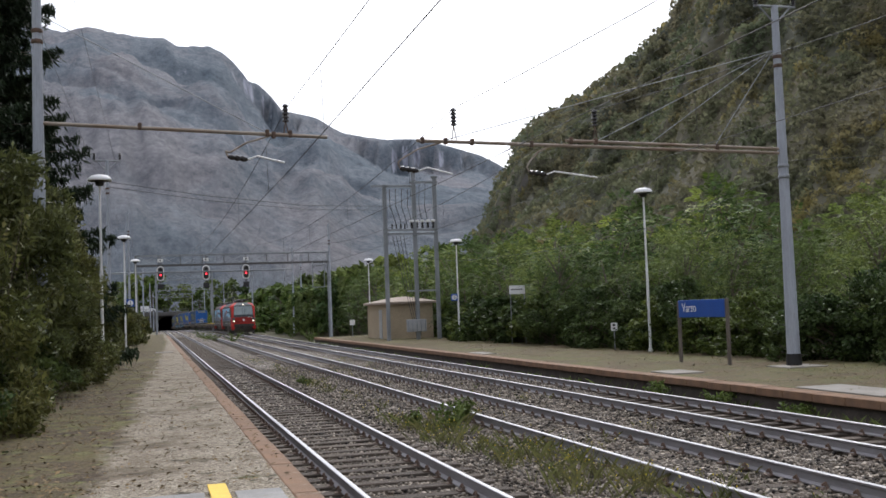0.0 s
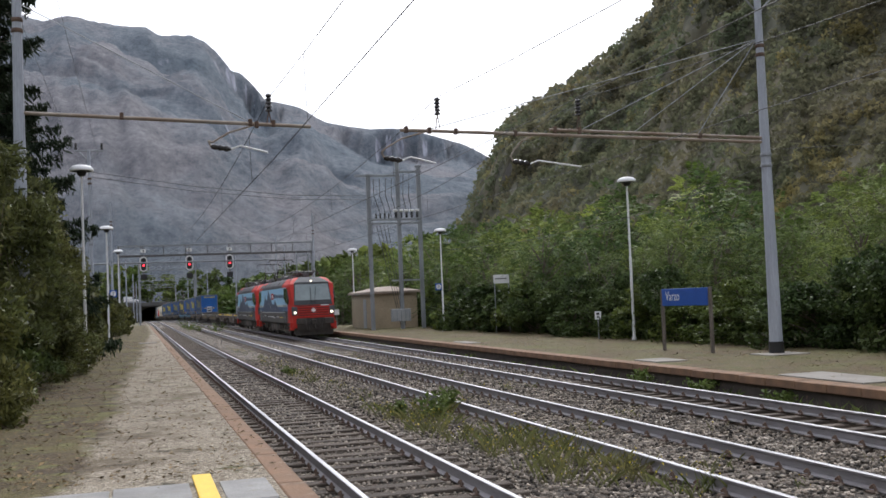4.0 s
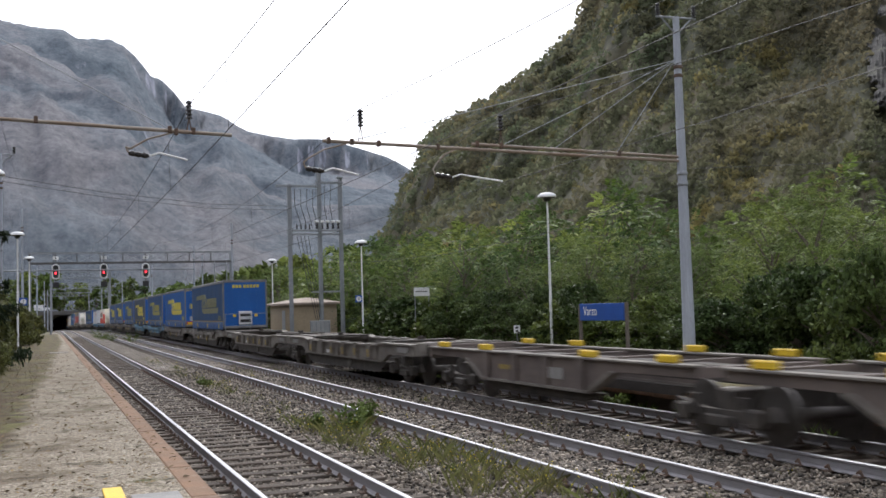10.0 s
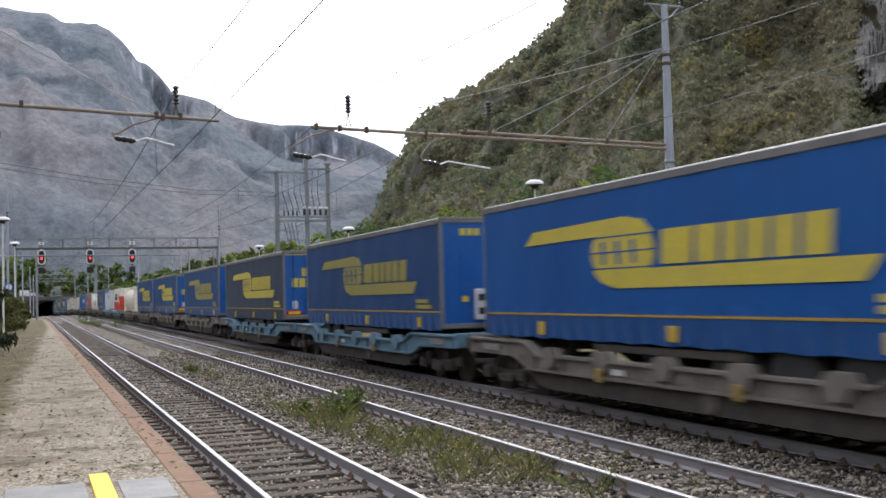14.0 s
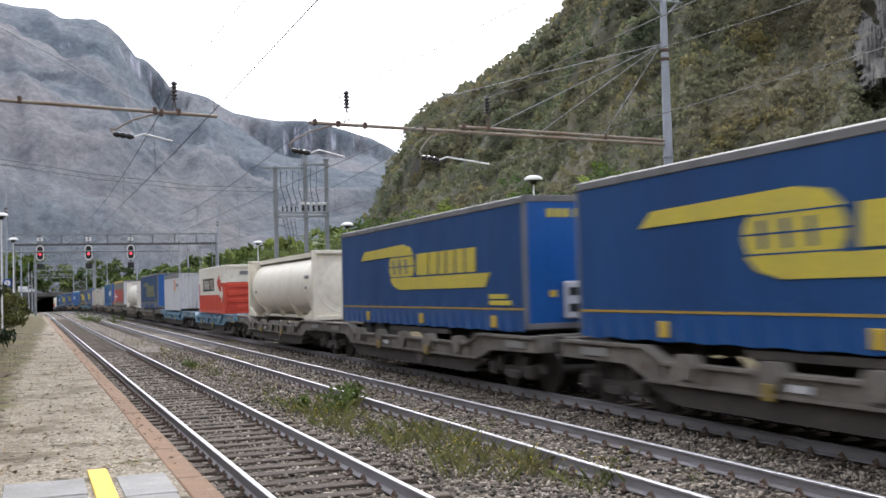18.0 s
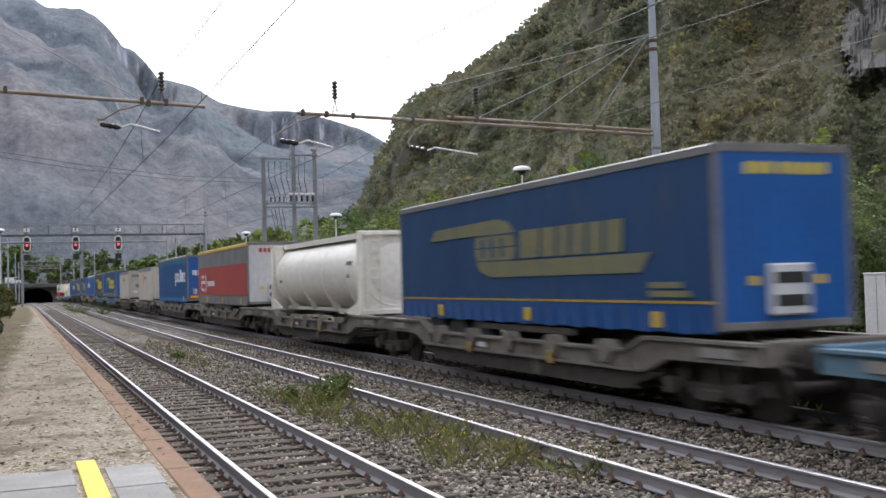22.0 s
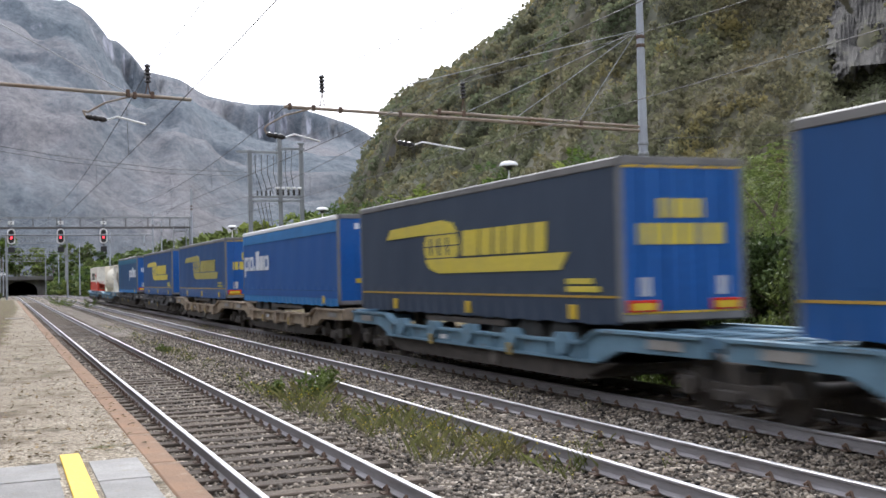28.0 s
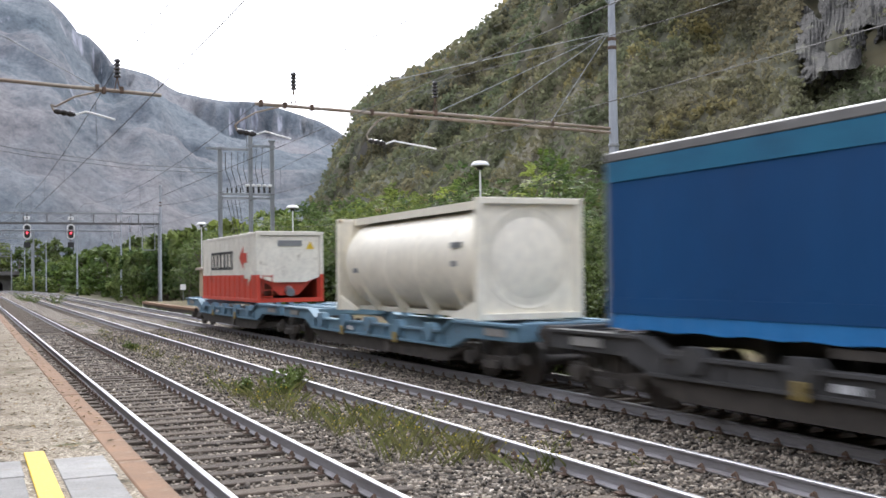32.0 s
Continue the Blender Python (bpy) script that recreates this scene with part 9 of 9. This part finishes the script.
def bulk_container(label, y7a, y7b, hopper_end):
    """Red and cream bulk container with ribbed sides and a bold two-colour mark."""
    ln = y7b - y7a
    h, z0, zt, w = ln / 2, 1.20, 3.74, 1.25
    root = rides(thing("bulk_container", label, "container", group="bulk containers on the train"), (y7a + y7b) / 2)
    zm = 2.2
    for s in (-1, 1):
        n = 11
        for i in range(n):
            y0, y1 = -h + 0.12 + (ln - 0.24) * i / n, -h + 0.12 + (ln - 0.24) * (i + 1) / n
            zs = zm + 0.63 if i < 2 and not hopper_end else zm
            for mat, za, zb, nm in ((M_CONTRED, z0 + 0.12, zs, "lower_panel"), (M_CREAM, zs, zt - 0.08, "upper_panel")):
                g = B()
                top_in = 0.0
                prism(g, [(s * (w - 0.03), y0), (s * w, y0 + 0.09), (s * w, y1 - 0.16), (s * (w - 0.07), y1 - 0.05), (s * (w - 0.07), y1), (s * (w - 0.2), y1), (s * (w - 0.2), y0)], "z", za, zb)
                part(nm, g, mat, root)
        g = B()
        box(g, s * w - s * 0.1, s * w + s * 0.01, -h, h, z0, z0 + 0.13, 0.01)
        part("bottom_rail", g, M_CONTRED, root)
        g = B()
        box(g, s * w - s * 0.1, s * w + s * 0.01, -h, h, zt - 0.09, zt, 0.01)
        part("top_rail", g, M_CREAM, root)
        k = -1 if s < 0 else 1
        y = 2.9
        for i in range(7):
            g = B()
            wd = 0.52 if i != 6 else 0.2
            for a, b, c, d2 in ((0, wd, 0, 0.10), (0, wd, 0.62, 0.72), (0, 0.09, 0.0, 0.72), (wd - 0.09, wd, 0.0, 0.72)):
                prism(g, [(k * -(y - a), 2.42 + c), (k * -(y - b), 2.42 + c), (k * -(y - b), 2.42 + d2), (k * -(y - a), 2.42 + d2)], "x", s * (w - 0.02), s * (w + 0.012))
            part("lettering_bar", g, M_BLACK, root)
            y -= 0.62
        g = B()
        f = lambda p: [(k * -a, b) for a, b in p]
        prism(g, f([(-2.1, 2.86), (-2.75, 3.28), (-2.75, 3.02), (-3.3, 3.02), (-3.3, 2.66), (-2.75, 2.66), (-2.75, 2.42)]), "x", s * (w - 0.02), s * (w + 0.010))
        part("red_arrow", g, M_CONTRED, root)
        g = B()
        prism(g, f([(-3.95, 2.22), (-3.45, 1.80), (-3.45, 2.06), (-2.9, 2.06), (-2.9, 2.38), (-3.45, 2.38), (-3.45, 2.64)]), "x", s * (w - 0.02), s * (w + 0.010))
        part("white_arrow", g, M_CREAM, root)
    zm += 0.0 if hopper_end else 0.63
    for d in (-1, 1):
        g = B()
        for s in (-1, 1):
            box(g, s * w - s * 0.12, s * w, d * h - d * 0.12, d * h, z0, zm)
        box(g, -w, w, d * h - d * 0.12, d * h, z0, z0 + 0.15)
        part("end_frame", g, M_CONTRED, root)
        g = B()
        for s in (-1, 1):
            box(g, s * w - s * 0.12, s * w, d * h - d * 0.12, d * h, zm + 0.003, zt)
        box(g, -w, w, d * h - d * 0.12, d * h, zt - 0.12, zt + 0.004)
        part("end_frame", g, M_CREAM, root)
        if hopper_end:
            g = B()
            prism(g, [(-1.12, zm - 0.1), (-0.6, zm - 0.28), (0.6, zm - 0.28), (1.12, zm - 0.1), (1.12, zt - 0.14), (-1.12, zt - 0.14)], "y", d * (h - 0.3), d * (h - 0.06))
            part("end_panel", g, M_CREAM, root)
            g = B()
            prism(g, [(-0.9, zm - 0.2), (0.9, zm - 0.2), (0.35, z0 + 0.25), (-0.35, z0 + 0.25)], "y", d * (h - 0.5), d * (h - 0.25))
            part("hopper", g, M_CONTRED, root)
            g = B()
            rod(g, (0, d * (h - 0.3), z0 + 0.45), (0, d * (h + 0.02), z0 + 0.35), 0.16, n=12)
            part("outlet_pipe", g, M_ALU, root)
        else:
            for i in range(4):
                g = B()
                za = z0 + 0.17 + i * 0.39
                box(g, -w + 0.12, w - 0.12, d * (h - 0.09), d * (h - 0.01), za, za + 0.24, 0.03)
                part("door_rib", g, M_CONTRED, root)
            g = B()
            box(g, -w + 0.12, w - 0.12, d * (h - 0.12), d * (h - 0.06), z0 + 0.14, z0 + 1.66)
            part("tailgate", g, M_CONTRED, root)
            g = B()
            box(g, -w + 0.12, w - 0.12, d * (h - 0.10), d * (h - 0.05), z0 + 1.66, zt - 0.1)
            part("end_panel", g, M_CREAM, root)
        g = B()
        box(g, -0.45, 0.45, d * (h - 0.06), d * (h - 0.03), zt - 0.5, zt - 0.3)
        part("lettering_bar", g, M_GREYTOP, root)
        g = B()
        prism(g, [(0.62, zt - 0.62), (0.92, zt - 0.62), (0.77, zt - 0.34)], "y", d * (h - 0.12), d * (h - 0.03))
        part("warning_triangle", g, M_YELPLATE, root)
        g = B()
        for s in (-0.17, 0.17):
            rod(g, (-0.85 + s, d * (h + 0.02), z0), (-0.85 + s, d * (h + 0.02), 2.2), 0.02, n=6)
        for q in range(4):
            rod(g, (-1.02, d * (h + 0.02), z0 + 0.2 + q * 0.25), (-0.68, d * (h + 0.02), z0 + 0.2 + q * 0.25), 0.016, n=6)
        part("ladder", g, M_CONTRED, root)
    n = 8
    for i in range(n):
        g = B()
        y = -h + 0.5 + (ln - 1.0) * i / (n - 1)
        box(g, -w + 0.1, w - 0.1, y - 0.06, y + 0.06, zt - 0.04, zt + 0.05, 0.02)
        part("roof_bow", g, M_CREAM, root)
    g = B()
    box(g, -w + 0.08, w - 0.08, -h + 0.1, h - 0.1, zt - 0.10, zt - 0.02)
    part("roof_cover", g, M_CREAM, root)
    g = B()
    box(g, -w + 0.1, w - 0.1, -h + 0.1, h - 0.1, z0, z0 + 0.10)
    part("floor_pan", g, M_WAGDARK, root)
    return root


def swap_body(label, y7a, y7b, mat, band, mark, equip=False, c=-1.95):
    """Box swap body: flat side panels with a dark roof band, ribbed end wall."""
    ln = y7b - y7a
    h, z0, zt, w = ln / 2, 1.20, 3.76, 1.25
    root = rides(thing("swap_body", label, "container", group="swap bodies on the train"), (y7a + y7b) / 2)
    g = B()
    box(g, -w + 0.02, w - 0.02, -h + 0.04, h - 0.04, z0 + 0.12, zt - 0.02)
    part("body", g, mat, root)
    for s in (-1, 1):
        n = 5
        for i in range(n):
            g = B()
            box(g, s * (w - 0.03), s * w, -h + 0.1 + (ln - 0.2) * i / n + 0.008, -h + 0.1 + (ln - 0.2) * (i + 1) / n - 0.008, z0 + 0.16, zt - 0.3, 0.006)
            part("side_panel", g, mat, root)
        g = B()
        box(g, s * (w - 0.06), s * (w + 0.008), -h + 0.04, h - 0.04, zt - 0.29, zt, 0.01)
        part("roof_band", g, band, root)
        g = B()
        box(g, s * (w - 0.08), s * (w + 0.008), -h, h, z0, z0 + 0.14, 0.01)
        part("bottom_rail", g, mat, root)
        k = -1 if s < 0 else 1
        g = B()
        ring = [(k * -(c + 0.46 * math.cos(a)), 2.95 + 0.42 * math.sin(a)) for a in np.linspace(0, 2 * math.pi, 24, endpoint=False)]
        prism(g, ring, "x", s * (w - 0.01), s * (w + 0.008))
        e = part("mark_disc", g, mark, root)
        g = B()
        for q in (-0.12, 0.08):
            prism(g, [(k * -(c + q - 0.04), 2.75), (k * -(c + q + 0.05), 2.75), (k * -(c + q + 0.05), 3.1), (k * -(c + q - 0.04), 3.1)], "x", s * (w - 0.01), s * (w + 0.011))
        part("mark_bar", g, mat, e)
        for q in range(4):
            g = B()
            prism(g, [(k * -(c - 0.6 - q * 0.36), 2.84), (k * -(c - 0.88 - q * 0.36), 2.84), (k * -(c - 0.88 - q * 0.36), 3.06), (k * -(c - 0.6 - q * 0.36), 3.06)], "x", s * (w - 0.01), s * (w + 0.008))
            part("lettering_bar", g, M_GREYTOP, root)
    for d in (-1, 1):
        n = 9
        for i in range(n):
            x0 = -w + 0.1 + (2 * w - 0.2) * i / n
            g = B()
            prism(g, [(x0 + 0.02, d * (h - 0.06)), (x0 + 0.07, d * h), (x0 + 0.2, d * h), (x0 + 0.25, d * (h - 0.06))], "z", z0 + 0.14, zt - 0.08)
            part("end_rib", g, mat, root)
        g = B()
        for s in (-1, 1):
            box(g, s * w - s * 0.1, s * w, d * h - d * 0.1, d * (h + 0.01), z0, zt)
        box(g, -w, w, d * h - d * 0.1, d * (h + 0.01), zt - 0.1, zt + 0.004)
        part("end_frame", g, mat, root)
    if equip:
        d = -1
        for sx in (-1, 1):
            g = B()
            box(g, sx * 0.02, sx * 1.12, d * (h + 0.035), d * h, z0 + 0.16, zt - 0.16, 0.01)
            leaf = part("door_leaf", g, mat, root)
            for xx in (0.25, 0.85):
                g = B()
                rod(g, (sx * xx, d * (h + 0.06), z0 + 0.1), (sx * xx, d * (h + 0.06), zt - 0.1), 0.022, n=6)
                part("lock_rod", g, M_ALU, leaf)
            for zz, hh, xa, xb in ((3.2, 0.22, 0.3, 0.95), (2.25, 0.3, 0.3, 0.62), (1.75, 0.2, 0.4, 0.9)):
                g = B()
                box(g, sx * xa, sx * xb, d * (h + 0.045), d * (h + 0.03), zz, zz + hh)
                part("label_panel", g, M_GREYTOP if zz > 2 else M_CREAM, leaf)
    g = B()
    box(g, -w + 0.1, w - 0.1, -h + 0.05, h - 0.05, z0 + 0.01, z0 + 0.10)
    part("floor_frame", g, M_WAGDARK, root)
    return root


RING_DULL = {"curtain": M_CURTAIN4, "rail": M_TRAILGREY, "skirt": M_SKIRT, "end": M_WALL_BLUE, "logo": "ring", "print": M_LOGODULL}
RING_FADED = {"curtain": M_CURTAIN, "skirt": M_SKIRT, "end": M_WALL_BLUE, "logo": "ring", "print": M_LOGOFADE}
RING_GOLD = {"curtain": M_CURTAIN, "skirt": M_SKIRT, "end": M_WALL_BLUE, "logo": "ring", "print": M_LOGOYEL}
RING_BRIGHT = {"curtain": M_CURTAIN2, "skirt": M_SKIRT, "end": M_WALL_BLUE, "logo": "ring", "print": M_LOGOYEL}
RING_GREY = {"curtain": M_CURTAIN3, "end": M_WALL_BLUE, "logo": "ring", "print": M_LOGOYEL}
WORD_DEEP = {"curtain": M_PETRA, "end": M_WALL_BLUE, "logo": "word", "skirt": M_PETRA_EDGE, "band": M_PETRA, "endprint": M_LOGOWHITE, "roof": M_GREYBOX, "rows": ((1.55, 0.30, (-0.95, 0.95)),), "line": M_WALL_BLUE, "bands": ((2.28, 2.60, M_PETRA_TOP), (0.19, 0.415, M_PETRA))}
WORD_BLUE = dict(WORD_DEEP, curtain=M_PETRA_MID, bands=((2.28, 2.60, M_PETRA_TOP), (0.19, 0.415, M_PETRA_MID)))
WORD_PALE = {"curtain": M_CURTAIN2, "end": M_WALL_BLUE, "logo": "word", "skirt": M_PETRA_EDGE, "band": M_PETRA, "endprint": M_LOGOWHITE, "rail": M_WHITE, "roof": M_WHITE, "at": 6.5, "bands": ((2.25, 2.6, M_PETRA_EDGE), (0.19, 0.415, M_CURTAIN2))}
RED_GREY = {"curtain": M_TRAILGREY, "end": M_GREYBOX, "logo": "mark", "skirt": M_TRAILGREY, "band": M_TRAILGREY, "endprint": M_TRAILRED, "rail": M_YELPLATE, "roof": M_TRAILGREY, "at": 5.0, "bands": ((0.40, 1.85, M_TRAILRED),), "placard": M_BLACK}

container_flat("empty brown-grey container flat wagon with yellow spigots", 52.5, 78.6, M_WAGBROWN)
for lab, a, b, mt, em in (
        ("empty grey-brown twin pocket wagon with yellow plates", 78.6, 111.7, M_WAGGREY, True),
        ("grey-brown twin pocket wagon carrying two blue trailers", 111.7, 145.4, M_WAGGREY, False),
        ("pale blue twin pocket wagon carrying two trailers", 145.4, 179.1, M_WAGBLUE, False),
        ("grey twin pocket wagon carrying two blue trailers", 179.1, 213.0, M_WAGGREY, False),
        ("grey twin pocket wagon with a trailer and a tank", 213.0, 246.7, M_WAGGREY, False),
        ("pale blue twin pocket wagon with two containers", 246.7, 280.0, M_WAGBLUE, False),
        ("grey twin pocket wagon with a trailer and a white tank", 280.0, 313.3, M_WAGGREY, False),
        ("grey twin pocket wagon with red and blue trailers", 313.3, 348.9, M_WAGGREY, False),
        ("brown twin pocket wagon with beige containers", 348.9, 381.2, M_WAGBROWN, False),
        ("pale blue twin pocket wagon with two blue trailers", 381.2, 415.8, M_WAGBLUE, False),
        ("tan twin pocket wagon with two blue trailers", 415.8, 449.5, M_WAGTAN, False),
        ("dark grey twin pocket wagon with two blue trailers", 449.5, 484.7, M_WAGDARK, False),
        ("pale blue twin pocket wagon at the end of the train", 484.7, 518.2, M_WAGBLUE, False)):
    pocket_wagon(lab, a, b, mt, em, a == 111.7, mt is not M_WAGTAN)
for lab, a, lk, lead in (
        ("dark blue curtain trailer with a faded yellow mark", 112.7, RING_DULL, "front"),
        ("bright blue curtain trailer with a yellow mark", 130.45, RING_BRIGHT, "rear"),
        ("blue curtain trailer with a dull yellow mark", 146.75, RING_FADED, "front"),
        ("grey-blue curtain trailer with a dull yellow mark", 164.3, RING_GREY, "rear"),
        ("dark blue curtain trailer with a yellow mark", 180.3, RING_FADED, "front"),
        ("blue curtain trailer with yellow mark and blue rear doors", 198.25, RING_GOLD, "rear"),
        ("blue curtain trailer with a yellow ring mark", 214.1, RING_GOLD, "front"),
        ("dark blue curtain trailer with a faded yellow mark", 281.55, RING_DULL, "front"),
        ("red and grey curtain trailer with a white mark", 315.35, RED_GREY, "front"),
        ("blue curtain trailer with white lettering", 333.3, WORD_BLUE, "rear"),
        ("dark blue curtain trailer with a yellow mark", 383.25, RING_GOLD, "front"),
        ("grey-blue curtain trailer with yellow mark, blue doors", 401.0, RING_GREY, "rear"),
        ("blue curtain trailer with white roof and white lettering", 416.85, WORD_PALE, "front"),
        ("dull blue curtain trailer with a dull yellow mark", 434.4, RING_FADED, "rear"),
        ("blue curtain trailer with a yellow mark", 450.9, RING_GOLD, "front"),
        ("deep blue curtain trailer with white lettering", 468.75, WORD_DEEP, "rear")):
    curtain_trailer(lab, a, lk, lead)
tank_container("cream tank container in a square end frame", 231.65, 243.65, M_TANK, False)
tank_container("white tank container with a ladder on its frame", 299.0, 310.7, M_TANKWHITE, True)
tank_container("cream tank container near the train's end", 487.1, 496.05, M_TANK, False)
bulk_container("red and cream ribbed bulk container", 250.2, 259.1, False)
bulk_container("red and cream bulk container with hopper outlet", 505.0, 514.4, True)
swap_body("pale grey swap body with an orange mark", 268.5, 276.9, M_GREYBOX, M_GREYTOP, M_ORANGE)
swap_body("beige swap body with an orange mark", 351.9, 360.7, M_BEIGEBOX, M_GREYTOP, M_ORANGE, False, 0.8)
swap_body("beige container with barred double doors on its end", 369.9, 378.75, M_BEIGEBOX, M_GREYTOP, M_ORANGE, True, 0.6)
motions()
